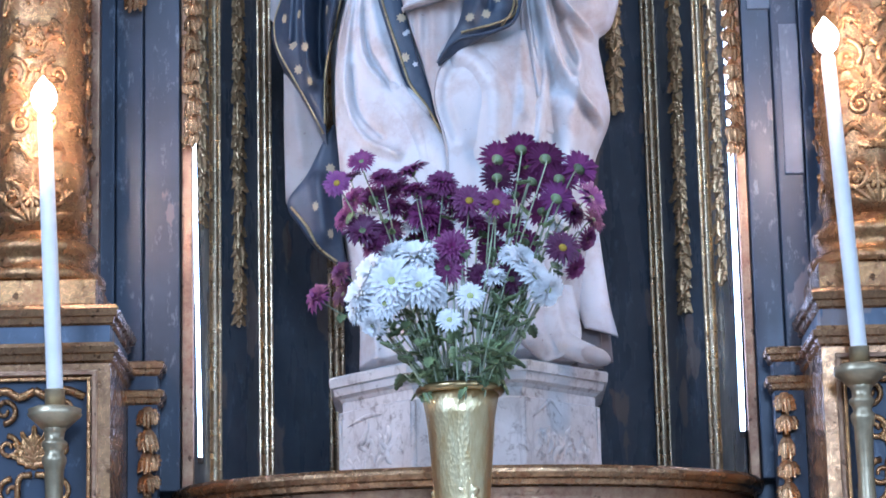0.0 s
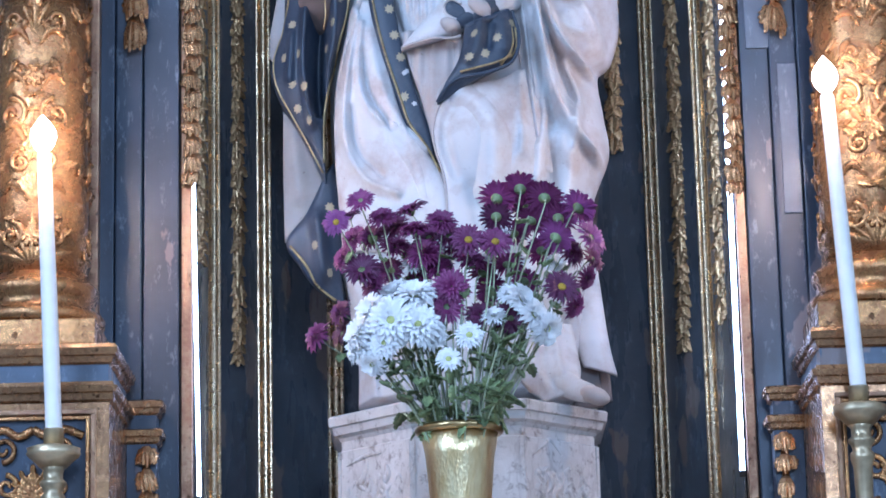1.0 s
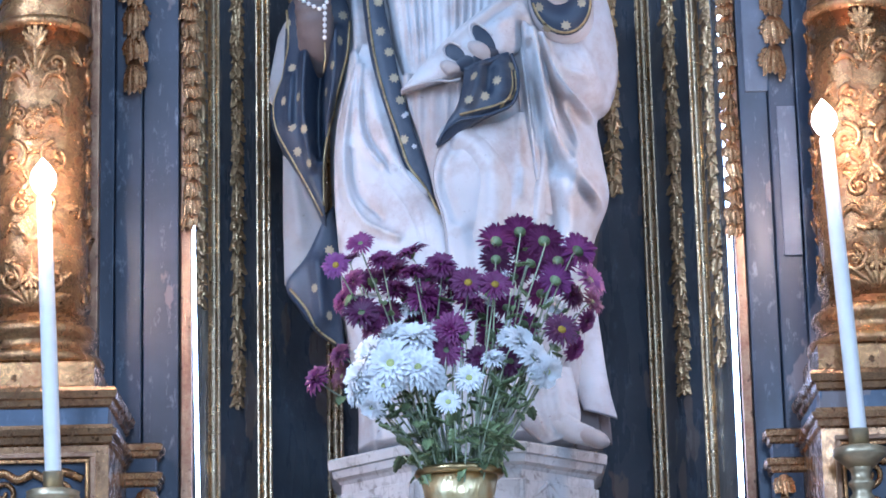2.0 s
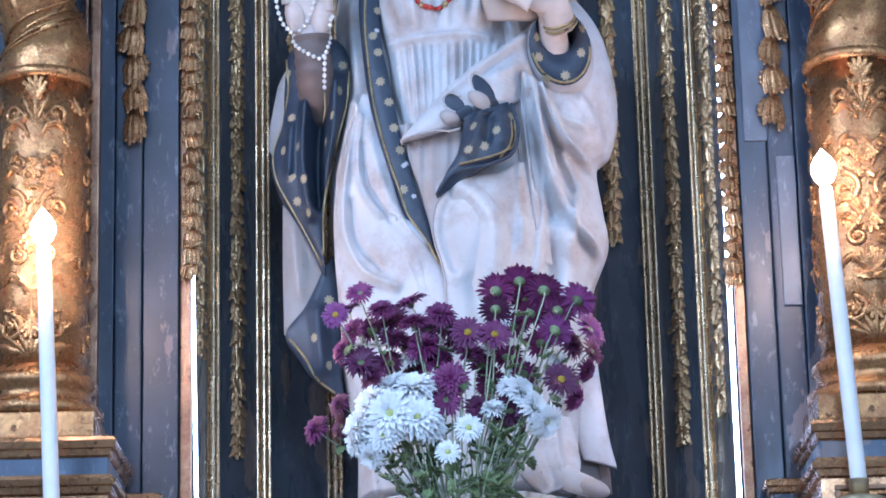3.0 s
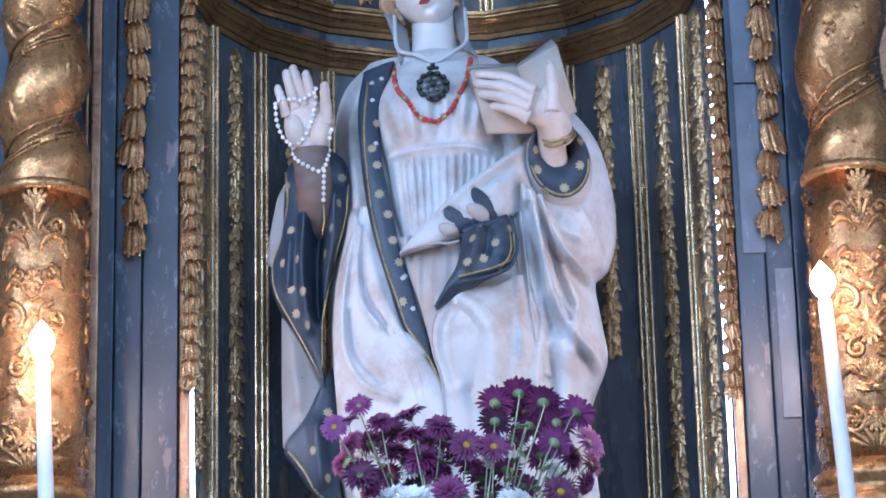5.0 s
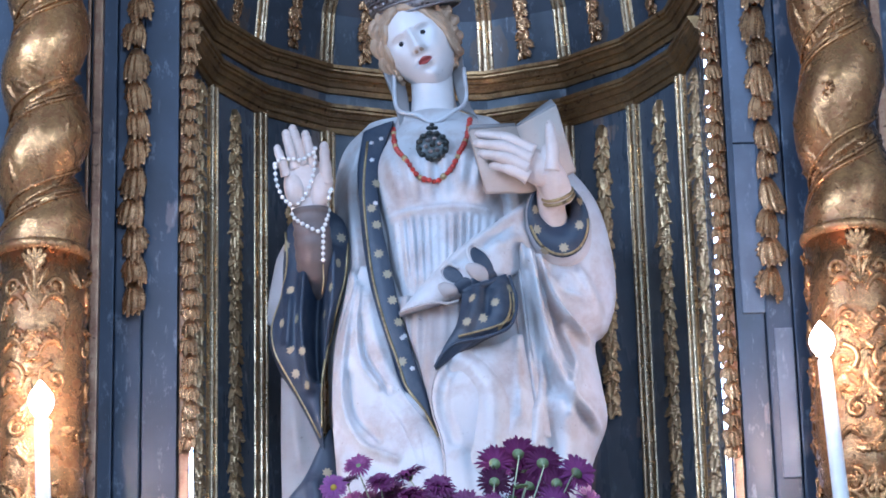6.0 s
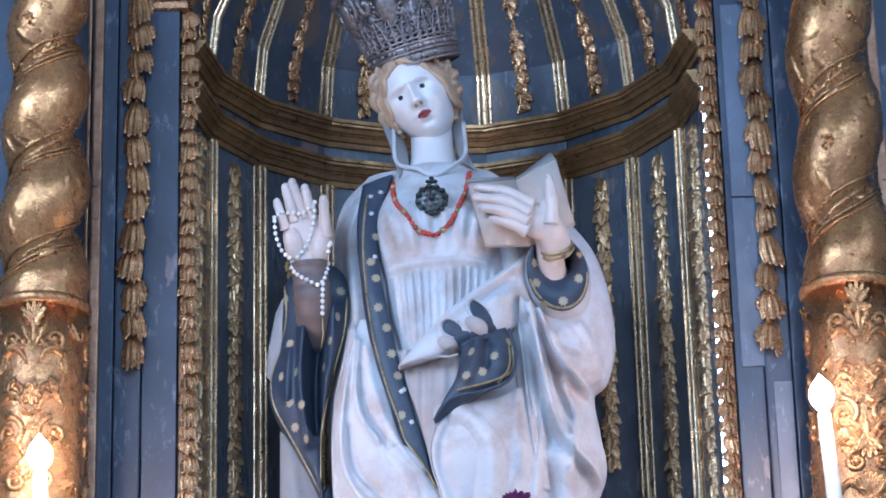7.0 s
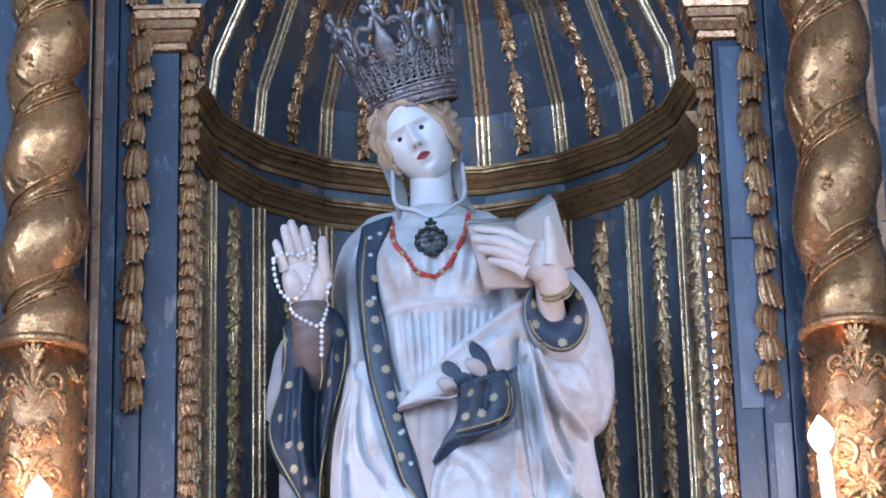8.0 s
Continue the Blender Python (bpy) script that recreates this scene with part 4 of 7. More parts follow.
# ------------------------------------------------------------ marble plinth
def plinth():
    th = empty("marble_plinth", (0.0, 6.0, 2.355), label="veined grey marble plinth with three carved faces under the statue", category="plinth")
    outline = [(-0.278, 0.20), (-0.278, -0.07), (-0.118, -0.235), (0.124, -0.235), (0.292, -0.07), (0.292, 0.20)]

    def block(name, levels, label=""):
        vs, fs, m = [], [], len(outline)
        for z, p in levels:
            k = 1 + p / 0.27
            vs += [(x * k, (y + 0.02) * k - 0.02, z) for x, y in outline]
        for i in range(len(levels) - 1):
            for j in range(m):
                a, b = i * m + j, i * m + (j + 1) % m
                fs.append((a, b, b + m, a + m))
        fs += [tuple(reversed(range(m))), tuple(range((len(levels) - 1) * m, len(levels) * m))]
        return child(name, mesh_from(name, vs, fs, MARBLE, False), th, label)

    block("block", [(0.0, -0.006), (0.16, -0.010), (0.163, -0.016), (0.185, -0.016)])
    # raised borders round each carved face
    for a, b in ((1, 2), (2, 3), (3, 4)):
        p, q = Vector((*outline[a], 0)), Vector((*outline[b], 0))
        p, q = p * 0.968, q * 0.968
        d = (q - p).normalized()
        nrm = Vector((d.y, -d.x, 0))
        for e0, e1, h0, h1 in ((0.0, 0.009, 0.0, 0.160), ((q - p).length - 0.009, (q - p).length, 0.0, 0.160)):
            bm = bmesh.new()
            box(bm, e0, e1, -0.003, 0.006, h0, h1, 0.0015)
            bm.transform(Matrix((d, -nrm, Vector((0, 0, 1)))).transposed().to_4x4())
            bm.transform(Matrix.Translation(p))
            part("border", bm, MARBLE, th)
    block("cap", [(0.183, -0.014), (0.190, -0.010), (0.196, 0.0), (0.212, 0.004), (0.214, 0.010), (0.232, 0.012), (0.237, 0.008)], "moulded marble cap")
    # low reliefs on the slanting faces
    def relief(name, pts, r):
        vs, fs = tube_mesh(spline(pts, 14), r, 6, lambda q: 0.5 + 0.7 * math.sin(q * math.pi))
        child(name, mesh_from(name, vs, fs, MARBLE), th)

    def face(side, u, z):
        a, b = (Vector((0.124, -0.235, 0)), Vector((0.292, -0.07, 0))) if side > 0 else (Vector((-0.118, -0.235, 0)), Vector((-0.278, -0.07, 0)))
        p = (a.lerp(b, u)) * 0.960
        return (p.x, p.y, z)

    # worn little figures and trees, half lost
    rnd = random.Random(12)
    for side in (-1, 1):
        for k in range(16):
            u, z = rnd.uniform(0.14, 0.86), rnd.uniform(0.012, 0.075)
            p = [face(side, u + rnd.uniform(-0.05, 0.05), z + 0.014 * i + rnd.uniform(-0.003, 0.003)) for i in range(4)]
            relief("relief", p, rnd.uniform(0.0045, 0.0085))
    for z in (0.03, 0.06):
        for k in range(4):
            u = 0.18 + 0.2 * k
            relief("relief", [face(1, u - 0.08, z), face(1, u - 0.02, z + 0.03), face(1, u + 0.05, z + 0.01), face(1, u + 0.08, z + 0.03)], 0.006)
            relief("relief", [face(-1, u - 0.08, z), face(-1, u - 0.02, z + 0.03), face(-1, u + 0.05, z + 0.01)], 0.005)
    relief("relief", [face(1, 0.1, 0.12), face(1, 0.28, 0.15), face(1, 0.36, 0.16), face(1, 0.5, 0.13)], 0.005)
    relief("relief", [face(-1, 0.9, 0.128), face(-1, 0.6, 0.142), face(-1, 0.4, 0.142)], 0.005)
    relief("relief", [face(-1, 0.62, 0.14), face(-1, 0.60, 0.12), face(-1, 0.61, 0.095)], 0.004)


plinth()


# ------------------------------------------------------------ statue (one mesh)
class Sculpt:
    """Gathers carved sheets, bars and ellipsoids into one mesh with several paints."""

    def __init__(self):
        self.v, self.f, self.m, self.mats = [], [], [], []

    def slot(self, mat):
        if mat not in self.mats:
            self.mats.append(mat)
        return self.mats.index(mat)

    def add(self, vs, fs, mat):
        o, s = len(self.v), self.slot(mat)
        self.v += [tuple(map(float, v)) for v in vs]
        self.f += [tuple(i + o for i in f) for f in fs]
        self.m += [s] * len(fs)

    def bar(self, pts, r, mat, n=24, segs=10, taper=None):
        self.add(*tube_mesh(spline(pts, n), r, segs, taper), mat)

    def ball(self, c, size, mat, turn=(0, 0, 0), segs=24):
        prof = [(max(1e-4, math.sin(math.pi * k / 14)), -math.cos(math.pi * k / 14)) for k in range(15)]
        vs, fs = lathe(prof, segs)
        m = Matrix.Translation(c) @ pose(0, 0, 0, *turn) @ Matrix.Diagonal((*size, 1))
        self.add([m @ Vector(v) for v in vs], fs, mat)

    def sheet(self, left, right, mat, nu=40, nv=60, bulge=(0.0, 0.0), folds=(), back=0.012, power=2.0, ripple=None, depth=1.0, narrow=1.0):
        """A carved sheet between two edge curves. It swells forward by bulge (down its length) and by ridges
        along fold lines: (points x-y-z, width, height, steepness of the far side)."""
        L = np.array([tuple(p) for p in spline(left, nv)])
        Rr = np.array([tuple(p) for p in spline(right, nv)])
        s = np.linspace(-1, 1, nu)
        w = (s + 1) / 2
        G = L[:, None, :] * (1 - w)[None, :, None] + Rr[:, None, :] * w[None, :, None]
        swell = np.interp(np.linspace(0, 1, nv), np.linspace(0, 1, len(bulge)), bulge)
        prof = np.clip(1 - np.abs(s) ** power, 0, 1) ** (1 / 2.0)
        fade = np.clip((1 - np.abs(s)) / 0.10, 0, 1)
        d = swell[:, None] * prof[None, :]
        for pts, width, height in folds:
            c = np.array([(p[0], p[2]) for p in spline(pts, 40)])
            dist = np.full(G.shape[:2], 9.0)
            for a, b in zip(c[:-1], c[1:]):
                e = b - a
                q = np.clip(((G[..., 0] - a[0]) * e[0] + (G[..., 2] - a[1]) * e[1]) / max(1e-9, e @ e), 0, 1)
                dist = np.minimum(dist, np.hypot(G[..., 0] - a[0] - q * e[0], G[..., 2] - a[1] - q * e[1]))
            d = d + depth * height * np.exp(-(dist / (width * narrow)) ** 2) * fade[None, :]
        if ripple is not None:
            d = d + ripple(G[..., 0], G[..., 2]) * fade[None, :]
        F = G.copy()
        F[..., 1] -= d
        B = G.copy()
        B[..., 1] = np.maximum(F[..., 1] + 0.004, G[..., 1] + back * prof[None, :] ** 1.0) if back > 0.03 else F[..., 1] + back
        n = nu * nv
        fs = []
        for i in range(nv - 1):
            for k in range(nu - 1):
                a = i * nu + k
                fs.append((a, a + nu, a + nu + 1, a + 1))
                fs.append((n + a, n + a + 1, n + a + nu + 1, n + a + nu))
        rim = [k for k in range(nu)] + [i * nu + nu - 1 for i in range(1, nv)] + [(nv - 1) * nu + k for k in range(nu - 2, -1, -1)] + [i * nu for i in range(nv - 2, 0, -1)]
        for a, b in zip(rim, rim[1:] + rim[:1]):
            fs.append((a, b, n + b, n + a))
        self.add(np.concatenate([F.reshape(-1, 3), B.reshape(-1, 3)]), fs, mat)

    def surface(self):
        from mathutils.bvhtree import BVHTree
        return BVHTree.FromPolygons([Vector(v) for v in self.v], self.f)

    def star(self, tree, at_, r, mat, points=7):
        hit, nor, _, _ = tree.ray_cast(Vector((at_[0], 5.3, at_[2])), Vector((0, 1, 0)))
        if hit is None:
            return
        if nor.y > 0:
            nor = -nor
        q = nor.to_track_quat("Z", "Y")
        vs = [hit + q @ Vector((0, 0, 0.0022))]
        for k in range(points * 2):
            a, rr = math.pi * k / points, r * (1 if k % 2 else 0.62)
            vs.append(hit + q @ Vector((rr * math.cos(a), rr * math.sin(a), 0.0004)))
        self.add(vs, [(0, 1 + k, 1 + (k + 1) % (points * 2)) for k in range(points * 2)], mat)

    def line(self, tree, pts, r, mat, n=36, lift=0.0006):
        out = []
        for p in spline(pts, n):
            hit, nor, _, _ = tree.ray_cast(Vector((p.x, 5.3, p.z)), Vector((0, 1, 0)))
            out.append((hit if hit is not None and abs(hit.y - p.y) < 0.12 else p) - Vector((0, lift, 0)))
        for i in range(2):
            out = [out[0]] + [(out[k - 1] + 2 * out[k] + out[k + 1]) / 4 for k in range(1, n - 1)] + [out[-1]]
        self.add(*tube_mesh(out, r, 6), mat)


def statue():
    S = Sculpt()

    # robe and mantle: the large white mass from shoulders to hem
    left = [(-0.186, 6.080, 3.916), (-0.242, 6.080, 3.851), (-0.263, 6.080, 3.768), (-0.262, 6.080, 3.671), (-0.255, 6.060, 3.515), (-0.279, 6.060, 3.382), (-0.282, 6.060, 3.277),
            (-0.278, 6.060, 3.165), (-0.279, 6.060, 3.151), (-0.271, 6.060, 3.008), (-0.246, 6.060, 2.854), (-0.228, 6.060, 2.740), (-0.229, 6.060, 2.633)]
    right = [(0.107, 6.080, 3.923), (0.251, 6.080, 3.817), (0.331, 6.060, 3.711), (0.362, 6.060, 3.601), (0.369, 6.060, 3.486), (0.348, 6.060, 3.404), (0.318, 6.060, 3.370),
             (0.328, 6.060, 3.281), (0.337, 6.060, 3.189), (0.299, 6.060, 3.083), (0.286, 6.060, 2.957), (0.262, 6.060, 2.792), (0.244, 6.060, 2.641)]
    ridges = [
        ([(-0.226, 5.950, 3.511), (-0.256, 5.950, 3.380), (-0.267, 5.950, 3.263), (-0.253, 5.950, 3.173), (-0.210, 5.950, 3.114), (-0.149, 5.950, 3.078)], 0.013, 0.030),
        ([(-0.216, 5.950, 3.497), (-0.221, 5.950, 3.379), (-0.207, 5.950, 3.301), (-0.173, 5.950, 3.248)], 0.010, 0.020),
        ([(-0.198, 5.950, 3.484), (-0.178, 5.950, 3.365), (-0.133, 5.950, 3.247), (-0.070, 5.950, 3.168)], 0.020, 0.014),
        ([(-0.242, 5.950, 3.263), (-0.221, 5.950, 3.185), (-0.170, 5.950, 3.119)], 0.008, -0.014),
        ([(-0.199, 5.950, 3.294), (-0.180, 5.950, 3.261)], 0.007, -0.010),
        ([(-0.146, 5.950, 3.196), (-0.098, 5.950, 3.130), (-0.075, 5.950, 3.053)], 0.045, 0.030),
        # forward knee and the folds that hang from the raised arm
        ([(0.010, 5.930, 3.276), (0.052, 5.930, 3.237), (0.076, 5.930, 3.185), (0.073, 5.930, 3.070)], 0.062, 0.060),
        ([(0.154, 5.930, 3.535), (0.179, 5.930, 3.402), (0.188, 5.930, 3.285), (0.185, 5.930, 3.195), (0.171, 5.930, 3.093)], 0.013, 0.022),
        ([(0.175, 5.930, 3.272), (0.190, 5.930, 3.208), (0.205, 5.930, 3.067)], 0.013, -0.022),
        ([(0.127, 5.930, 3.469), (0.149, 5.930, 3.351), (0.152, 5.930, 3.247)], 0.010, -0.018),
        ([(0.175, 5.930, 3.521), (0.191, 5.930, 3.389), (0.221, 5.930, 3.271), (0.262, 5.930, 3.206), (0.317, 5.950, 3.156)], 0.013, 0.040),
        ([(0.195, 5.930, 3.514), (0.226, 5.930, 3.421), (0.274, 5.930, 3.371), (0.320, 5.950, 3.353)], 0.012, 0.038),
        ([(0.196, 5.930, 3.468), (0.230, 5.930, 3.362), (0.255, 5.930, 3.296)], 0.012, -0.026),
        ([(0.236, 5.930, 3.375), (0.267, 5.930, 3.296), (0.260, 5.930, 3.232)], 0.012, 0.018),
        ([(0.253, 5.930, 3.479), (0.294, 5.930, 3.426)], 0.030, 0.022),
        ([(0.236, 5.930, 3.194), (0.246, 5.930, 3.117), (0.230, 5.930, 3.016)], 0.030, 0.026),
        ([(0.162, 5.930, 3.170), (0.140, 5.930, 3.068), (0.131, 5.930, 2.968)], 0.022, 0.016),
        ([(-0.030, 5.930, 3.149), (-0.013, 5.930, 3.072), (0.003, 5.930, 2.971)], 0.014, -0.030),
        ([(-0.052, 5.930, 3.252), (-0.034, 5.930, 3.123), (-0.027, 5.930, 3.022)], 0.009, -0.030),
        ([(-0.244, 5.950, 3.472), (-0.271, 5.950, 3.341), (-0.280, 5.950, 3.212)], 0.006, -0.012),
        ([(-0.204, 5.950, 3.471), (-0.196, 5.950, 3.352), (-0.163, 5.950, 3.261), (-0.134, 5.950, 3.221)], 0.006, 0.010),
        ([(-0.186, 5.950, 3.418), (-0.157, 5.950, 3.299), (-0.109, 5.950, 3.221)], 0.006, -0.010),
        ([(-0.209, 5.950, 3.133), (-0.211, 5.950, 3.044), (-0.200, 5.950, 2.955)], 0.016, 0.012),
        ([(0.141, 5.930, 3.508), (0.157, 5.930, 3.403), (0.166, 5.930, 3.312)], 0.006, 0.014),
        ([(0.166, 5.930, 3.514), (0.182, 5.930, 3.415), (0.201, 5.930, 3.311)], 0.006, -0.014),
        ([(0.250, 5.930, 3.232), (0.285, 5.930, 3.180), (0.295, 5.930, 3.103)], 0.012, -0.014),
        ([(0.215, 5.930, 3.480), (0.245, 5.930, 3.451), (0.282, 5.930, 3.437)], 0.008, 0.010),
        ([(0.285, 5.930, 3.505), (0.322, 5.930, 3.438), (0.330, 5.930, 3.386)], 0.012, 0.012),
        ([(0.025, 5.930, 3.122), (0.034, 5.930, 3.020)], 0.010, -0.010),
        ([(0.150, 5.930, 3.560), (0.158, 5.930, 3.470), (0.166, 5.930, 3.380), (0.172, 5.930, 3.290), (0.166, 5.930, 3.215)], 0.007, 0.016),
        ([(0.166, 5.930, 3.540), (0.186, 5.930, 3.450), (0.205, 5.930, 3.360), (0.232, 5.930, 3.270), (0.300, 5.940, 3.165)], 0.008, 0.018),
        ([(0.190, 5.930, 3.520), (0.215, 5.930, 3.440), (0.255, 5.930, 3.385), (0.312, 5.945, 3.345)], 0.008, 0.016),
        ([(0.245, 5.930, 3.290), (0.262, 5.930, 3.235), (0.250, 5.930, 3.170)], 0.008, 0.012),
        # lower skirt
        ([(-0.143, 5.950, 2.890), (-0.121, 5.950, 2.777), (-0.118, 5.950, 2.628)], 0.03, 0.02),
        ([(0.150, 5.950, 2.896), (0.165, 5.950, 2.770), (0.167, 5.950, 2.646)], 0.03, 0.03),
        ([(0.101, 5.950, 2.884), (0.103, 5.950, 2.747), (0.094, 5.950, 2.623)], 0.02, -0.02),
        ([(0.209, 5.950, 2.832), (0.230, 5.950, 2.719), (0.234, 5.950, 2.645)], 0.012, -0.03),
        ([(-0.195, 5.950, 2.729), (-0.191, 5.950, 2.618)], 0.015, 0.015),
        # shoulder mantle
        ([(-0.194, 5.980, 3.838), (-0.231, 5.980, 3.743), (-0.217, 5.980, 3.594), (-0.209, 5.980, 3.461)], 0.016, 0.016),
        ([(-0.223, 5.980, 3.798), (-0.241, 5.980, 3.703), (-0.230, 5.980, 3.541)], 0.008, -0.014),
        ([(0.136, 5.980, 3.720), (0.152, 5.980, 3.639), (0.160, 5.980, 3.505)], 0.012, 0.020),
    ]
    ridges = [(pts, w * 1.05, h if h > 0 else 0.45 * h) for pts, w, h in ridges]
    S.sheet(left, right, ROBE_WHITE, 130, 240, (0.06, 0.12, 0.145, 0.15, 0.15, 0.155, 0.16, 0.16, 0.16, 0.165, 0.17, 0.175), ridges, 0.14, 2.2, None, 1.35, 0.88)

    # near skirt of the mantle, lapped over the far leg and ending in a curved hem
    S.sheet([(-0.203, 5.935, 3.525), (-0.240, 5.945, 3.417), (-0.267, 5.955, 3.291), (-0.269, 5.965, 3.164), (-0.260, 5.970, 3.050), (-0.250, 5.975, 2.963)],
            [(-0.188, 5.925, 3.521), (-0.150, 5.905, 3.363), (-0.113, 5.895, 3.230), (-0.046, 5.885, 3.130), (-0.020, 5.875, 3.048), (-0.038, 5.875, 2.933)],
            ROBE_WHITE, 90, 110, (0.004, 0.020, 0.028, 0.034, 0.036, 0.030),
            [([(-0.217, 5.900, 3.481), (-0.239, 5.900, 3.351), (-0.249, 5.900, 3.248), (-0.239, 5.900, 3.171), (-0.202, 5.900, 3.107), (-0.135, 5.900, 3.067)], 0.010, 0.020),
             ([(-0.205, 5.900, 3.467), (-0.214, 5.900, 3.350), (-0.199, 5.900, 3.279), (-0.167, 5.900, 3.233)], 0.008, 0.014),
             ([(-0.230, 5.900, 3.273), (-0.217, 5.900, 3.183), (-0.165, 5.900, 3.116)], 0.007, -0.014),
             ([(-0.191, 5.900, 3.454), (-0.170, 5.900, 3.336), (-0.126, 5.900, 3.232), (-0.072, 5.900, 3.161)], 0.012, 0.008),
             ([(-0.204, 5.900, 3.402), (-0.193, 5.900, 3.311), (-0.145, 5.900, 3.220)], 0.006, -0.010),
             ([(-0.245, 5.900, 3.070), (-0.185, 5.900, 3.030), (-0.112, 5.900, 3.016)], 0.020, 0.012)], 0.03, 2.0)
    S.bar([(-0.044, 5.878, 3.125), (-0.020, 5.868, 3.046), (-0.027, 5.868, 2.987), (-0.041, 5.870, 2.932)], 0.0045, LINING, 24)

    # gown over the breast, with gathered pleats under a high waistband
    c0 = (-0.021, 5.920, 3.642)

    def pleats(x, z):
        amount = np.clip((z - (c0[2] - 0.20)) / 0.10, 0, 1) * np.clip((c0[2] - 0.012 - z) / 0.02, 0, 1)
        return 0.0065 * amount * (0.7 + 0.5 * np.sin(x * 61)) * np.sin((x - 0.25 * (z - c0[2]) * (x - c0[0]) * 4) * 330) + 0.0055 * np.clip((z - c0[2] - 0.01) / 0.03, 0, 1) * np.clip((c0[2] + 0.16 - z) / 0.05, 0, 1) * np.sin((x - c0[0]) * 200 / (1 + 3 * (z - c0[2])))

    gl = [(-0.088, 6.000, 3.905), (-0.138, 5.975, 3.835), (-0.164, 5.965, 3.763), (-0.160, 5.965, 3.682), (-0.146, 5.960, 3.612), (-0.135, 5.950, 3.515), (-0.106, 5.945, 3.394), (-0.082, 5.940, 3.314)]
    gr = [(0.028, 6.000, 3.907), (0.085, 5.975, 3.829), (0.126, 5.965, 3.756), (0.134, 5.965, 3.674), (0.138, 5.960, 3.605), (0.116, 5.950, 3.509), (0.062, 5.945, 3.390), (-0.002, 5.940, 3.312)]
    S.sheet(gl, gr, ROBE_WHITE, 110, 100, (0.02, 0.06, 0.09, 0.075, 0.075, 0.07, 0.05, 0.03),
            [([(-0.103, 5.900, 3.724), (-0.096, 5.900, 3.696)], 0.046, 0.034), ([(0.053, 5.900, 3.726), (0.043, 5.900, 3.700)], 0.049, 0.036),
             ([(-0.151, 5.920, 3.630), (-0.094, 5.900, 3.635), (-0.006, 5.900, 3.643), (0.081, 5.900, 3.636)], 0.007, 0.009)], 0.02, 2.2, pleats)

    # under-gown between the band and the turned-up fold, in fine upright pleats
    S.sheet([(-0.125, 5.905, 3.440), (-0.097, 5.895, 3.343), (-0.074, 5.890, 3.265), (-0.050, 5.888, 3.150)], [(0.060, 5.895, 3.450), (0.030, 5.882, 3.345), (0.000, 5.876, 3.277), (-0.020, 5.880, 3.140)],
            GOWN, 60, 50, (0.012, 0.016, 0.010), (), 0.01, 2.0, lambda x, z: 0.0045 * np.sin(x * 210 + 22 * (z - 3.3) * x * 6) * (0.6 + 0.4 * np.sin(x * 47)))
    # skirt over the forward leg: its front hem runs from the lap down and back under the blue edge
    base = S.surface()

    def on_robe(pts, lift):
        out = []
        for x, z in pts:
            hit, _, _, _ = base.ray_cast(Vector((x, 5.3, z)), Vector((0, 1, 0)))
            out.append((x, (hit.y if hit is not None else 5.88) - lift, z))
        return out

    def eased(pts, times=5):
        for _ in range(times):
            ys = [p[1] for p in pts]
            ys = [ys[0]] + [(ys[i - 1] + ys[i] + ys[i + 1]) / 3 for i in range(1, len(ys) - 1)] + [ys[-1]]
            pts = [(p[0], y, p[2]) for p, y in zip(pts, ys)]
        return pts

    hem = eased(on_robe([(0.128, 3.340), (0.093, 3.316), (0.044, 3.305), (-0.005, 3.286), (-0.037, 3.254), (-0.052, 3.206), (-0.050, 3.162), (-0.036, 3.115), (-0.028, 3.068), (-0.027, 2.981), (-0.030, 2.93)], 0.022))
    inner = eased(on_robe([(0.158, 3.352), (0.163, 3.306), (0.166, 3.261), (0.168, 3.219), (0.170, 3.181), (0.170, 3.143), (0.169, 3.106), (0.166, 3.068), (0.162, 3.019), (0.156, 2.957), (0.15, 2.92)], -0.002))
    S.sheet(hem, inner, ROBE_WHITE, 70, 110, (0.004, 0.012, 0.024, 0.034, 0.036, 0.034, 0.030, 0.026, 0.022, 0.018),
            [([(0.140, 5.8, 3.335), (0.138, 5.8, 3.24), (0.142, 5.8, 3.15)], 0.010, 0.010), ([(0.020, 5.8, 3.285), (-0.020, 5.8, 3.23), (-0.028, 5.8, 3.17), (-0.008, 5.8, 3.10)], 0.012, -0.012),
             ([(0.150, 5.8, 3.20), (0.120, 5.8, 3.12), (0.085, 5.8, 3.08)], 0.012, 0.008), ([(0.03, 5.8, 3.07), (0.045, 5.8, 2.96)], 0.016, -0.008)], 0.03, 1.7)
    S.bar([(x, y - 0.004, z) for x, y, z in hem[3:]], 0.0028, GOWN, 60)
    # pleats that hang from the gathered end at the elbow
    pleat_l, pleat_r = eased(on_robe([(0.133, 3.596), (0.127, 3.537), (0.130, 3.471), (0.138, 3.406), (0.143, 3.341), (0.151, 3.277), (0.161, 3.200), (0.173, 3.124)], 0.006)), eased(on_robe([(0.179, 3.608), (0.189, 3.535), (0.200, 3.469), (0.212, 3.404), (0.225, 3.339), (0.239, 3.274), (0.258, 3.197), (0.282, 3.121)], 0.002))
    pleat_l, pleat_r = [[p if 0 < k < len(e) - 2 else (p[0], p[1] + (0.03 if k == len(e) - 1 else 0.008), p[2]) for k, p in enumerate(e)] for e in (pleat_l, pleat_r)]
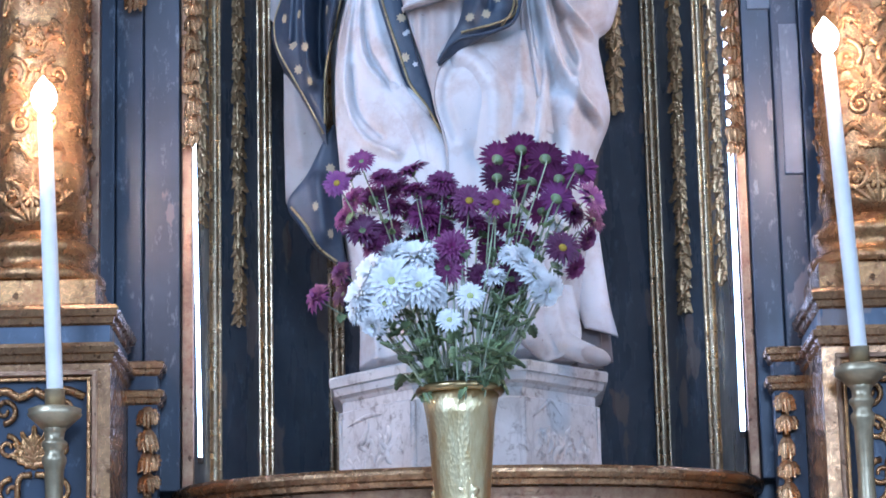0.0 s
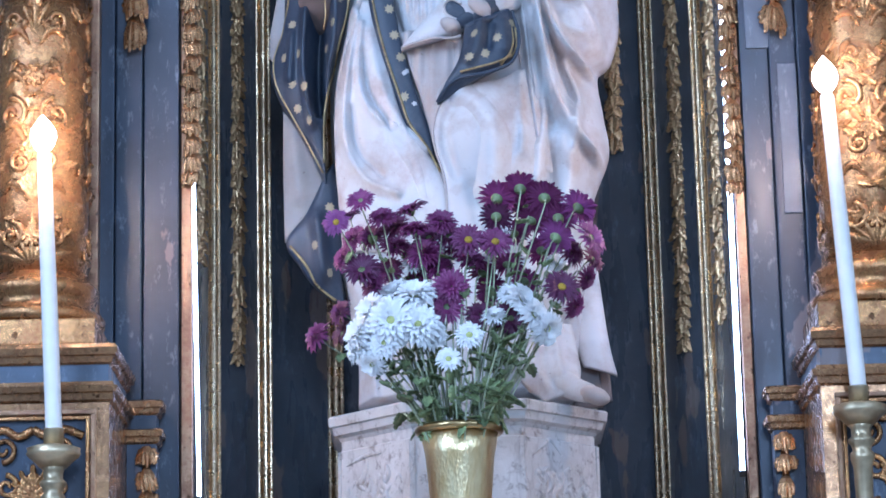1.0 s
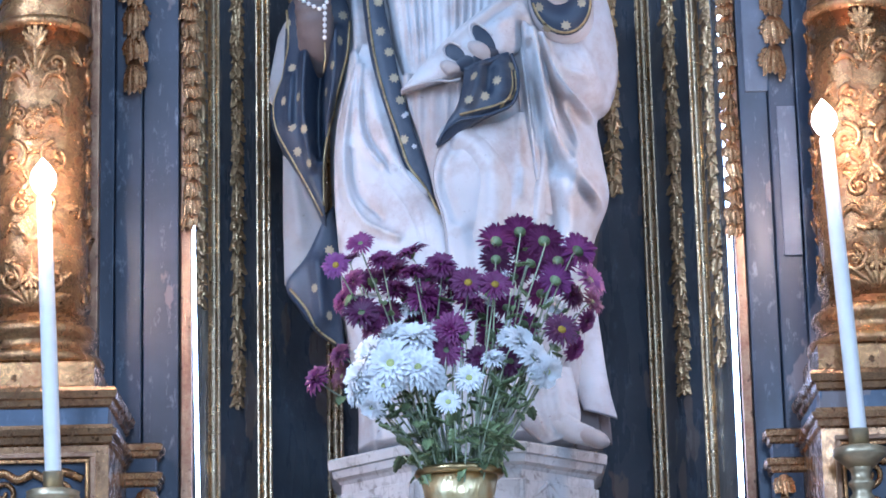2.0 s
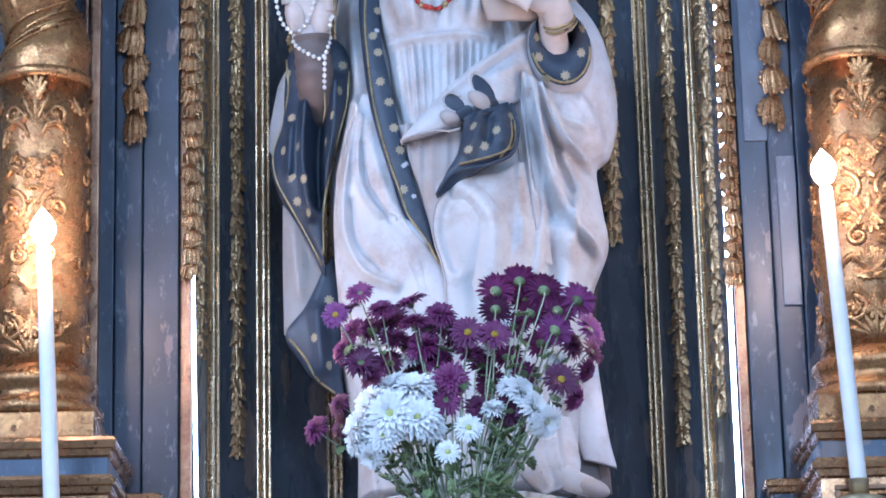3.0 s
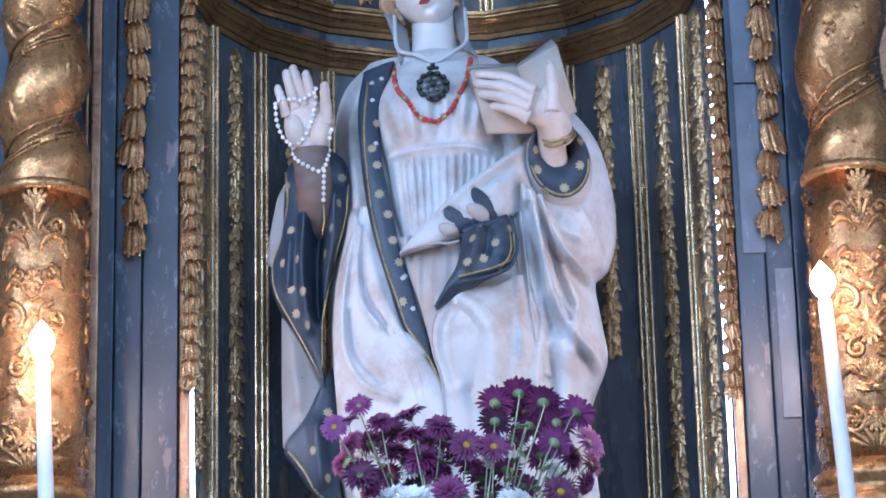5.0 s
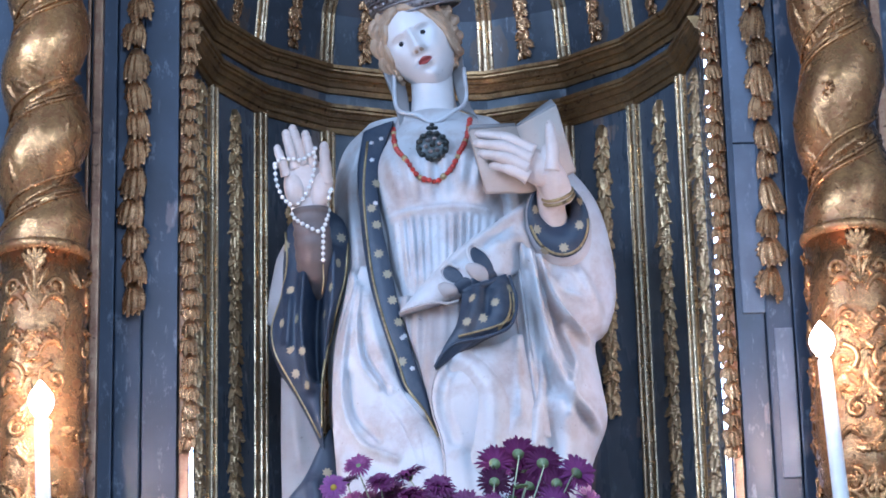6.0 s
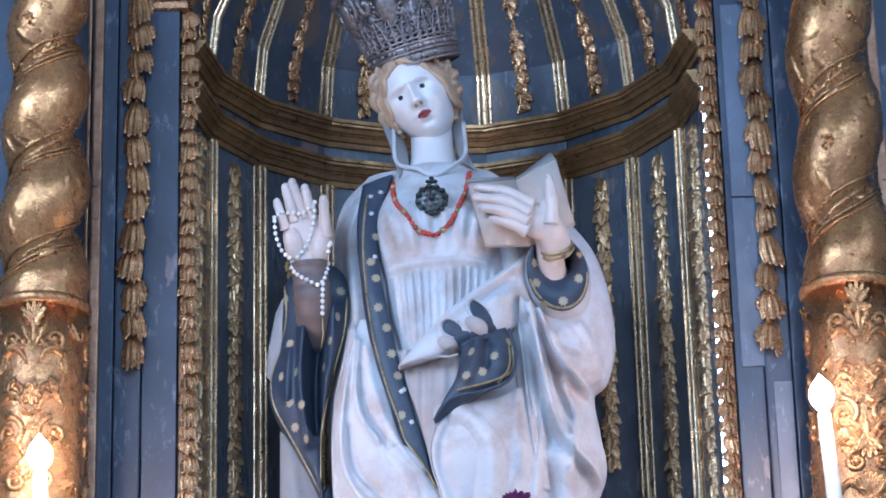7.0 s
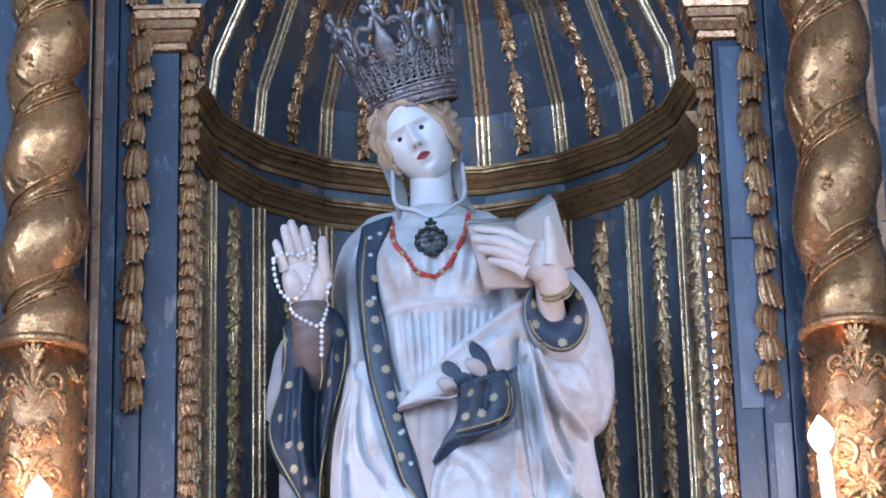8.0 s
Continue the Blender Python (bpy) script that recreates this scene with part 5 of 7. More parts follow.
    S.sheet(pleat_l, pleat_r, ROBE_WHITE, 70, 90, (0.014, 0.016, 0.014, 0.010, 0.004, 0.0),
            [([(0.146, 5.85, 3.507), (0.155, 5.85, 3.402), (0.164, 5.85, 3.299), (0.175, 5.85, 3.197)], 0.0065, 0.015), ([(0.174, 5.85, 3.512), (0.189, 5.85, 3.401), (0.206, 5.85, 3.298), (0.236, 5.85, 3.208), (0.261, 5.85, 3.150)], 0.007, 0.018), ([(0.160, 5.85, 3.493), (0.176, 5.85, 3.376), (0.187, 5.85, 3.273)], 0.006, 0.010)], 0.03, 2.4)

    # blue mantle edge falling from the shoulder, front side
    bl = [(-0.194, 5.985, 3.865), (-0.207, 5.955, 3.761), (-0.201, 5.930, 3.630), (-0.187, 5.915, 3.505), (-0.163, 5.905, 3.383), (-0.131, 5.900, 3.278), (-0.113, 5.895, 3.218), (-0.075, 5.895, 3.163), (-0.044, 5.895, 3.101)]
    br = [(-0.124, 5.985, 3.891), (-0.159, 5.945, 3.755), (-0.154, 5.920, 3.625), (-0.134, 5.905, 3.513), (-0.116, 5.895, 3.405), (-0.088, 5.890, 3.299), (-0.061, 5.885, 3.213), (-0.048, 5.885, 3.149), (-0.035, 5.885, 3.092)]
    S.sheet(bl, br, ROBE_BLUE, 16, 90, (0.006, 0.012, 0.012, 0.01), (), 0.02)

    # white end of the mantle drawn across the waist, its point to the side
    S.sheet([(0.200, 5.930, 3.700), (0.131, 5.885, 3.625), (0.029, 5.865, 3.548), (-0.047, 5.860, 3.476), (-0.119, 5.865, 3.394)],
            [(0.172, 5.920, 3.510), (0.120, 5.870, 3.472), (0.053, 5.850, 3.438), (-0.030, 5.848, 3.408), (-0.117, 5.865, 3.388)],
            ROBE_WHITE, 40, 70, (0.01, 0.025, 0.03, 0.02, 0.0),
            [([(0.156, 5.880, 3.629), (0.067, 5.870, 3.562), (-0.010, 5.860, 3.495)], 0.014, 0.016), ([(0.160, 5.880, 3.563), (0.103, 5.870, 3.534)], 0.014, 0.012),
             ([(0.130, 5.880, 3.590), (0.066, 5.870, 3.533)], 0.008, -0.010)], 0.02)
    # blue turned-out lap, rounded at one side and drawn to a point at the other
    lap_l = [(0.020, 5.838, 3.428), (0.014, 5.832, 3.385), (0.003, 5.826, 3.345), (-0.016, 5.822, 3.312), (-0.030, 5.822, 3.285), (-0.043, 5.826, 3.256)]
    lap_r = [(0.118, 5.848, 3.470), (0.133, 5.842, 3.425), (0.137, 5.836, 3.390), (0.122, 5.828, 3.345), (0.060, 5.822, 3.314), (-0.041, 5.826, 3.253)]
    S.sheet(lap_l, lap_r, ROBE_BLUE, 50, 60, (0.010, 0.022, 0.024, 0.020, 0.010, 0.0),
            [([(0.055, 5.83, 3.440), (0.045, 5.83, 3.385), (0.030, 5.83, 3.345)], 0.013, 0.012), ([(0.075, 5.83, 3.430), (0.070, 5.83, 3.375)], 0.010, -0.012), ([(0.105, 5.83, 3.440), (0.105, 5.83, 3.370)], 0.014, 0.008)], 0.02)
    S.bar([(0.124, 5.838, 3.462), (0.136, 5.826, 3.412), (0.135, 5.818, 3.375), (0.122, 5.811, 3.341), (0.093, 5.807, 3.323), (0.056, 5.806, 3.312), (0.007, 5.808, 3.304), (-0.024, 5.812, 3.283), (-0.043, 5.820, 3.253)], 0.0042, ROBE_BLUE, 50)
    S.bar([(0.121, 5.830, 3.425), (0.124, 5.818, 3.385), (0.112, 5.806, 3.350), (0.086, 5.798, 3.334), (0.050, 5.796, 3.324), (0.008, 5.800, 3.315)], 0.0026, TRIM_GOLD, 40)
    # two rolled curls of the cloth: a flat dark patch paints the hollow's shade under a thin white lip, the pale
    # underside lolling out of it
    cloth = S.surface()

    def lobe(cx, cz, a, b, turn_deg, mat, lift, dome):
        """A rounded patch that follows the cloth, swelling by dome in its middle."""
        c, sn = math.cos(radians(turn_deg)), math.sin(radians(turn_deg))
        pv, pf, nr, na = [], [], 7, 28
        for i in range(nr):
            q = i / (nr - 1)
            for k in range(na):
                t = 2 * math.pi * k / na
                u, v = a * q * math.cos(t), b * q * math.sin(t) * (1 + 0.12 * math.cos(t))
                x, z = cx + u * c + v * sn, cz - u * sn + v * c
                hit, _, _, _ = cloth.ray_cast(Vector((x, 5.3, z)), Vector((0, 1, 0)))
                pv.append((x, (hit.y if hit is not None else 5.84) - lift - dome * (1 - q ** 4) + (0.004 if i == nr - 1 else 0), z))
        for i in range(nr - 1):
            for k in range(na):
                pf.append((i * na + k, i * na + (k + 1) % na, (i + 1) * na + (k + 1) % na, (i + 1) * na + k))
        S.add(pv, pf, mat)

    lobe(0.067, 3.455, 0.036, 0.022, -30, ROBE_BLUE, 0.0015, 0.003)
    lobe(0.022, 3.440, 0.024, 0.018, -20, ROBE_BLUE, 0.0015, 0.002)
    for hx, hz, a, b, turned_by, tx, tz, ta, tb in ((0.000, 3.464, 0.018, 0.027, -52, -0.010, 3.430, 0.026, 0.017), (0.064, 3.496, 0.019, 0.040, -36, 0.054, 3.470, 0.030, 0.019)):
        # no real hollow: dark blue laid flat on the cloth as its shade
        lobe(hx, hz, a, b, turned_by, ROBE_BLUE, 0.0015, 0.0)
        lobe(tx, tz, ta, tb, 34, GOWN, 0.003, 0.008)
        c, sn = math.cos(radians(turned_by)), math.sin(radians(turned_by))
        lip = []
        for k in range(9):
            t = radians(200 - 205 * k / 8)
            u, v = a * 1.06 * math.cos(t), b * 1.06 * math.sin(t)
            x, z = hx + u * c + v * sn, hz - u * sn + v * c
            hit, _, _, _ = cloth.ray_cast(Vector((x, 5.3, z)), Vector((0, 1, 0)))
            lip.append((x, (hit.y if hit is not None else 5.84) - 0.002, z))
        S.bar(lip, 0.0032, ROBE_WHITE, 36)
    # thick white hem of the drawn end, from its point to the first curl
    S.bar([(-0.118, 5.860, 3.391), (-0.075, 5.850, 3.402), (-0.040, 5.842, 3.406), (-0.010, 5.838, 3.403), (0.012, 5.838, 3.408)], 0.0030, GOWN, 30)

    # blue mantle hanging from the raised arm
    cl = [(-0.316, 6.020, 3.676), (-0.366, 6.010, 3.652), (-0.378, 6.010, 3.568), (-0.382, 6.010, 3.488), (-0.405, 6.010, 3.420), (-0.410, 6.010, 3.377), (-0.390, 6.010, 3.317), (-0.370, 6.010, 3.283), (-0.329, 6.010, 3.207), (-0.296, 6.010, 3.132)]
    cr = [(-0.300, 6.020, 3.705), (-0.240, 5.990, 3.652), (-0.231, 5.985, 3.569), (-0.245, 5.985, 3.477), (-0.271, 5.985, 3.392), (-0.284, 5.985, 3.320), (-0.293, 5.985, 3.261), (-0.294, 5.985, 3.209), (-0.292, 5.985, 3.158), (-0.291, 6.000, 3.126)]
    S.sheet(cl, cr, ROBE_BLUE, 50, 90, (0.02, 0.03, 0.03, 0.03, 0.02, 0.0),
            [([(-0.331, 5.980, 3.517), (-0.336, 5.980, 3.385), (-0.320, 5.980, 3.255)], 0.010, 0.026), ([(-0.297, 5.980, 3.503), (-0.305, 5.980, 3.411), (-0.304, 5.980, 3.293)], 0.017, -0.055),
             ([(-0.261, 5.980, 3.568), (-0.269, 5.980, 3.436), (-0.288, 5.980, 3.332)], 0.012, 0.02), ([(-0.363, 5.980, 3.465), (-0.369, 5.980, 3.360)], 0.010, 0.014)], 0.03)
    S.sheet([(-0.396, 6.040, 3.582), (-0.414, 6.040, 3.486), (-0.417, 6.040, 3.432)], [(-0.378, 6.030, 3.616), (-0.378, 6.030, 3.508), (-0.406, 6.030, 3.418)], LINING, 10, 16, (0.0, 0.004), (), 0.012)
    S.sheet([(-0.387, 6.050, 3.309), (-0.388, 6.050, 3.165), (-0.386, 6.050, 3.010)], [(-0.361, 6.030, 3.276), (-0.294, 6.030, 3.131), (-0.378, 6.030, 3.005)], LINING, 20, 30, (0.0, 0.012, 0.0),
            [([(-0.367, 6.030, 3.250), (-0.350, 6.030, 3.107)], 0.02, 0.012)], 0.012)
    S.sheet([(-0.299, 6.020, 3.142), (-0.337, 6.020, 3.065), (-0.381, 6.020, 3.002), (-0.354, 6.020, 2.949), (-0.318, 6.020, 2.898), (-0.264, 6.020, 2.858)],
            [(-0.273, 6.020, 3.180), (-0.262, 6.020, 3.089), (-0.256, 6.020, 2.986), (-0.260, 6.020, 2.947), (-0.258, 6.020, 2.896), (-0.254, 6.020, 2.856)], ROBE_BLUE, 30, 40, (0.01, 0.02, 0.02, 0.0),
            [([(-0.311, 6.000, 3.047), (-0.300, 6.000, 2.919)], 0.015, 0.02)], 0.02)

    # sleeve lump, blue cuff and bracelet of the arm that holds the book
    def loop(c, rx, rz, y, tilt, n=28):
        out = []
        for k in range(n):
            a = 2 * math.pi * k / n
            x, z = rx * math.cos(a), rz * math.sin(a)
            out.append(Vector((c[0] + x * math.cos(tilt) - z * math.sin(tilt), y - 0.25 * z, c[2] + x * math.sin(tilt) + z * math.cos(tilt))))
        return out

    def funnel(loops, mat):
        n = len(loops[0])
        vs = [p for l in loops for p in l]
        fs = [(i * n + k, i * n + (k + 1) % n, (i + 1) * n + (k + 1) % n, (i + 1) * n + k) for i in range(len(loops) - 1) for k in range(n)]
        S.add(vs, fs, mat)

    cc, ci = (0.237, 5.860, 3.604), (0.232, 5.880, 3.643)
    funnel([loop(cc, 0.078, 0.092, 5.99, 0.25), loop(cc, 0.074, 0.090, 5.90, 0.25), loop(cc, 0.068, 0.084, 5.875, 0.25)], ROBE_WHITE)
    funnel([loop(cc, 0.068, 0.084, 5.875, 0.25), loop(cc, 0.062, 0.078, 5.866, 0.25), loop(ci, 0.044, 0.052, 5.875, 0.25), loop(ci, 0.036, 0.040, 5.90, 0.25)], ROBE_BLUE)
    # mouth of the cuff, closed off in a dark colour that paints its shade
    funnel([loop(ci, 0.036, 0.040, 5.90, 0.25), loop(ci, 0.033, 0.036, 5.95, 0.25), loop(ci, 0.002, 0.002, 5.96, 0.25)], SLEEVE_AND_SHADE)
    S.bar([(p.x, p.y - 0.002, p.z) for p in loop(cc, 0.064, 0.080, 5.868, 0.25)[14:29]], 0.0028, TRIM_GOLD, 40)
    S.bar([(0.229, 5.920, 3.602), (0.222, 5.880, 3.641), (0.215, 5.850, 3.683), (0.196, 5.835, 3.732)], 0.032, HAND, 24, 14, lambda q: 1.0 - 0.12 * q)
    wrist, along = Vector((0.237, 5.854, 3.651)), Vector((-0.012, -0.028, 0.032)).normalized()
    across = along.cross(Vector((1, 0, 0))).normalized()
    for zz in (-0.006, 0.005):
        S.bar([wrist + along * zz + 0.0345 * (math.cos(a) * across + math.sin(a) * across.cross(along)) for a in [2 * math.pi * q / 16 for q in range(17)]], 0.0040, TRIM_GOLD, 50)
    # hand laid over the book: broad back, four long fingers close together, thumb upright along the gutter
    S.bar([(0.240, 5.862, 3.640), (0.228, 5.834, 3.672), (0.212, 5.815, 3.700)], 0.032, HAND, 18, 18, lambda q: 1.0 + 0.10 * math.sin(q * 3.1))
    S.ball((0.200, 5.812, 3.702), (0.048, 0.022, 0.042), HAND, (0, 32, 0))
    S.ball((0.168, 5.812, 3.716), (0.034, 0.017, 0.040), HAND, (0, 30, 0))
    S.ball((0.218, 5.806, 3.716), (0.022, 0.018, 0.040), HAND, (0, -6, 0))
    for pts, r in (([(0.185, 5.800, 3.735), (0.128, 5.794, 3.766), (0.066, 5.814, 3.786)], 0.0140), ([(0.178, 5.796, 3.714), (0.122, 5.789, 3.743), (0.062, 5.810, 3.762)], 0.0150),
                   ([(0.172, 5.796, 3.694), (0.122, 5.790, 3.719), (0.072, 5.809, 3.738)], 0.0145), ([(0.172, 5.799, 3.675), (0.134, 5.795, 3.694), (0.096, 5.809, 3.709)], 0.0135)):
        S.bar(pts, r, HAND, 22, 14, lambda q: (1.18 - 0.50 * q) * (1 + 0.06 * math.cos(q * 12)))
        S.ball(pts[-1], (r * 0.72, r * 0.62, r * 0.60), HAND, (0, 0, 0), 12)
    S.bar([(0.222, 5.802, 3.690), (0.226, 5.793, 3.738), (0.222, 5.800, 3.798)], 0.0155, HAND, 20, 14, lambda q: (1.2 - 0.50 * q) * (1 + 0.07 * math.cos(q * 9)))
    S.ball((0.222, 5.800, 3.798), (0.0095, 0.009, 0.013), HAND, (0, 0, 0), 12)

    # open book
    def slab(a, b, c, d, thick, mat):
        q = [Vector(p) for p in (a, b, c, d)]
        n = (q[1] - q[0]).cross(q[3] - q[0]).normalized() * thick
        vs = q + [p + n for p in q]
        S.add(vs, [(0, 1, 2, 3), (7, 6, 5, 4), (0, 4, 5, 1), (1, 5, 6, 2), (2, 6, 7, 3), (3, 7, 4, 0)], mat)

    slab((0.045, 5.836, 3.814), (0.150, 5.868, 3.824), (0.194, 5.850, 3.664), (0.081, 5.822, 3.655), 0.014, PAPER)
    slab((0.147, 5.870, 3.826), (0.239, 5.840, 3.863), (0.274, 5.830, 3.704), (0.192, 5.850, 3.673), 0.014, PAPER)
    # page edges on top
    slab((0.047, 5.832, 3.816), (0.148, 5.872, 3.834), (0.150, 5.868, 3.825), (0.047, 5.828, 3.809), 0.012, LINING)
    slab((0.153, 5.872, 3.832), (0.229, 5.842, 3.878), (0.239, 5.838, 3.863), (0.147, 5.868, 3.824), 0.012, LINING)

    # raised arm and open hand
    S.bar([(-0.297, 6.080, 3.496), (-0.303, 6.000, 3.536), (-0.307, 5.958, 3.575), (-0.311, 5.945, 3.618), (-0.314, 5.940, 3.663)], 0.050, SLEEVE_AND_SHADE, 70, 22, lambda q: 0.90 - 0.10 * q + 0.022 * math.sin(q * 46) + (0.05 if q > 0.94 else 0))
    S.ball((-0.320, 5.930, 3.724), (0.053, 0.021, 0.058), HAND, (0, 8, 0))
    S.ball((-0.286, 5.915, 3.703), (0.023, 0.020, 0.048), HAND, (0, 14, 0))
    S.ball((-0.346, 5.920, 3.703), (0.024, 0.018, 0.040), HAND, (0, -6, 0))
    S.ball((-0.313, 5.935, 3.666), (0.040, 0.024, 0.036), HAND)
    for a, b, r in (((-0.366, 5.925, 3.740), (-0.385, 5.915, 3.801), 0.0115), ((-0.345, 5.925, 3.755), (-0.366, 5.920, 3.838), 0.0128), ((-0.324, 5.925, 3.763), (-0.351, 5.925, 3.851), 0.0132),
                    ((-0.305, 5.925, 3.758), (-0.322, 5.915, 3.833), 0.0128), ((-0.275, 5.910, 3.711), (-0.280, 5.905, 3.800), 0.0135)):
        S.bar([a, Vector(a).lerp(Vector(b), 0.5) + Vector((0, -0.008, 0)), b], r, HAND, 18, 12, lambda q: (1.08 - 0.25 * q) * (1 + 0.05 * math.cos(q * 14)) * (1 if q < 0.93 else 0.75))
        S.ball(b, (r * 0.78, r * 0.75, r * 0.95), HAND, (0, 0, 0), 12)

    # neck, head, hair and veil
    chin, brow = Vector((-0.060, 5.965, 3.987)), Vector((-0.095, 5.965, 4.152))
    lean = -math.degrees(math.atan2(chin.x - brow.x, brow.z - chin.z))
    mid = chin.lerp(brow, 0.54)
    S.bar([(-0.032, 6.050, 3.892), (-0.032, 6.055, 3.962), (-0.036, 6.075, 4.055)], 0.055, FLESH, 16, 24, lambda q: 1.14 - 0.24 * math.sin(min(1, q * 1.4) * math.pi / 2))
    S.ball((-0.029, 6.020, 3.878), (0.105, 0.06, 0.050), ROBE_WHITE)
    turn = pose(0, 0, 0, 13, -25, -14)
    hc = Vector((-0.065, 6.035, 4.099))
    HS = (0.079, 0.093, 0.116)

    def bell(x, z, cx, cz, wx, wz):
        return math.exp(-((x - cx) / wx) ** 2 - ((z - cz) / wz) ** 2)

    def relief(x, z):
        """How far the face stands out of the plain oval at x, z (shares of half width and height), in metres."""
        d = 0.0
        slope = min(1.0, max(0.0, (0.12 - z) / 0.42))
        if z < 0.20:
            d += (0.006 + 0.017 * slope) * math.exp(-(x / (0.105 + 0.075 * slope)) ** 2) * (1 / (1 + math.exp(-(z + 0.33) * 45)))
        for h in (-1, 1):
            d += 0.004 * bell(x, z, h * 0.13, -0.27, 0.07, 0.06)
            d -= 0.0125 * bell(x, z, h * 0.36, 0.03, 0.20, 0.11)
            d += 0.0050 * bell(x, z, h * 0.36, 0.02, 0.12, 0.055)
            d += 0.0035 * bell(x, z, h * 0.40, 0.17, 0.26, 0.07)
            d += 0.0045 * bell(x, z, h * 0.50, -0.28, 0.24, 0.22)
        d += 0.0065 * bell(x, z, 0, -0.485, 0.20, 0.045) + 0.0072 * bell(x, z, 0, -0.565, 0.17, 0.05)
        d -= 0.0040 * bell(x, z, 0, -0.525, 0.24, 0.018) + 0.004 * bell(x, z, 0, -0.66, 0.2, 0.06)
        d += 0.0085 * bell(x, z, 0, -0.83, 0.26, 0.14)
        return 1.5 * d

    def head(c, size, plain_mat=None, n=200, segs=280):
        groups = {}
        vs = []
        for i in range(n + 1):
            t = math.pi * i / n
            for k in range(segs):
                a = 2 * math.pi * k / segs
                x, y, z = math.sin(t) * math.cos(a), math.sin(t) * math.sin(a), -math.cos(t)
                narrow = 1 - 0.20 * max(0, -z) ** 2.0
                p = Vector((x * size[0] * narrow, y * size[1] * (1 - 0.08 * max(0, -z)), z * size[2]))
                if y < 0 and plain_mat is None:
                    p.y -= relief(x, z) + 0.006 * max(0, -z)
                vs.append(c + turn.to_3x3() @ p)
        for i in range(n):
            t = math.pi * (i + 0.5) / n
            for k in range(segs):
                a, b = i * segs + k, i * segs + (k + 1) % segs
                an = 2 * math.pi * (k + 0.5) / segs
                x, y, z = math.sin(t) * math.cos(an), math.sin(t) * math.sin(an), -math.cos(t)
                m = FLESH
                if plain_mat is None and y < 0:
                    arch = 0.028 * abs(x) / 0.2
                    if ((x / 0.235) ** 2 + ((z + 0.520) / (0.078 - arch)) ** 2) < 1:
                        m = LIPS
                    for h in (-1, 1):
                        if ((x - h * 0.36 + 0.02) / 0.080) ** 2 + ((z - 0.015) / 0.055) ** 2 < 1:
                            m = EYES
                        if ((x - h * 0.085) / 0.055) ** 2 + ((z + 0.335) / 0.024) ** 2 < 1:
                            m = HAIR
                        if abs(x - h * 0.38) < 0.20 and abs(z - 0.175 + 0.9 * (x - h * 0.36) ** 2) < 0.016:
                            m = BROW_SHADE
                groups.setdefault(plain_mat or m, []).append((a, b, b + segs, a + segs))
        o = len(S.v)
        S.v += [tuple(v) for v in vs]
        for m, fs in groups.items():
            S.f += [tuple(i + o for i in f) for f in fs]
            S.m += [S.slot(m)] * len(fs)

    head(hc, HS)
    # hair: twisted locks along both temples
    rnd = random.Random(3)
    for h in (-1, 1):
        for k in range(15):
            q = k / 14
            strand = []
            for i in range(22):
                t = i / 21
                x = h * (0.02 + (0.92 + 0.22 * q) * math.sin(t * math.pi / 2) ** 0.8) + 0.05 * math.sin(t * 19 + k * 1.3) * t
                z = 0.67 + 0.22 * q - (0.92 + 0.30 * (1 - q)) * t ** 1.7 + 0.035 * math.sin(t * 23 + k * 2.1)
                front = math.sqrt(max(0.0, 1 - min(0.98, x * x * 0.80) - min(0.75, z * z * 0.8)))
                strand.append(hc + turn.to_3x3() @ Vector((x * HS[0], -front * HS[1] * 0.98 + 0.016 * q - 0.002 + 0.012 * t, z * HS[2])))
            S.bar(strand, 0.0062, HAIR, 34, 7, lambda t: 1.0 + 0.25 * math.sin(t * 20))
    head(hc + Vector((0.002, 0.028, 0.012)), (0.084, 0.086, 0.110), HAIR, 24, 36)
    # curled locks beside the cheeks
    def lock(path, radius, thick, turns, start):
        pts = []
        for i, c in enumerate(spline(path, 60)):
            a = start + turns * 2 * math.pi * i / 59
            pts.append(Vector((c.x + radius * math.cos(a), c.y - radius * 0.7 * math.sin(a), c.z + 0.4 * radius * math.sin(a))))
        S.bar(pts, thick, HAIR, 120, 7, lambda q: 0.75 + 0.45 * math.sin(math.pi * q))

    right_side = [(-0.017, 5.985, 4.170), (0.002, 6.000, 4.151), (0.013, 6.020, 4.119), (0.016, 6.030, 4.081), (0.015, 6.040, 4.042)]
    left_side = [(-0.149, 6.000, 4.155), (-0.155, 6.000, 4.119), (-0.148, 6.010, 4.085), (-0.135, 6.020, 4.055), (-0.123, 6.030, 4.027)]
    for side, wide in ((right_side, 0.0065), (left_side, 0.006)):
        for k in range(3):
            dx = (k - 1) * 0.010
            lock([(q[0] + dx, q[1] + abs(dx), q[2] + 0.004 * k) for q in side], wide, 0.0098, 3.0 + 0.6 * k, 2.1 * k)
    # veil behind the cheeks, tied in front of the throat
    S.sheet([(-0.161, 6.060, 4.131), (-0.149, 6.040, 4.043), (-0.126, 6.010, 3.960), (-0.111, 5.975, 3.878)], [(-0.114, 6.070, 4.098), (-0.102, 6.070, 4.041), (-0.090, 6.050, 3.968), (-0.088, 6.000, 3.906)], LINING, 14, 30, (0.0, 0.010, 0.006), (), 0.012)
    S.sheet([(0.012, 6.070, 4.124), (0.013, 6.060, 4.034), (0.022, 6.040, 3.975), (0.033, 6.000, 3.921)], [(0.034, 6.050, 4.114), (0.042, 6.040, 4.024), (0.048, 6.010, 3.948), (0.067, 5.985, 3.895)], LINING, 14, 30, (0.0, 0.008, 0.006), (), 0.012)
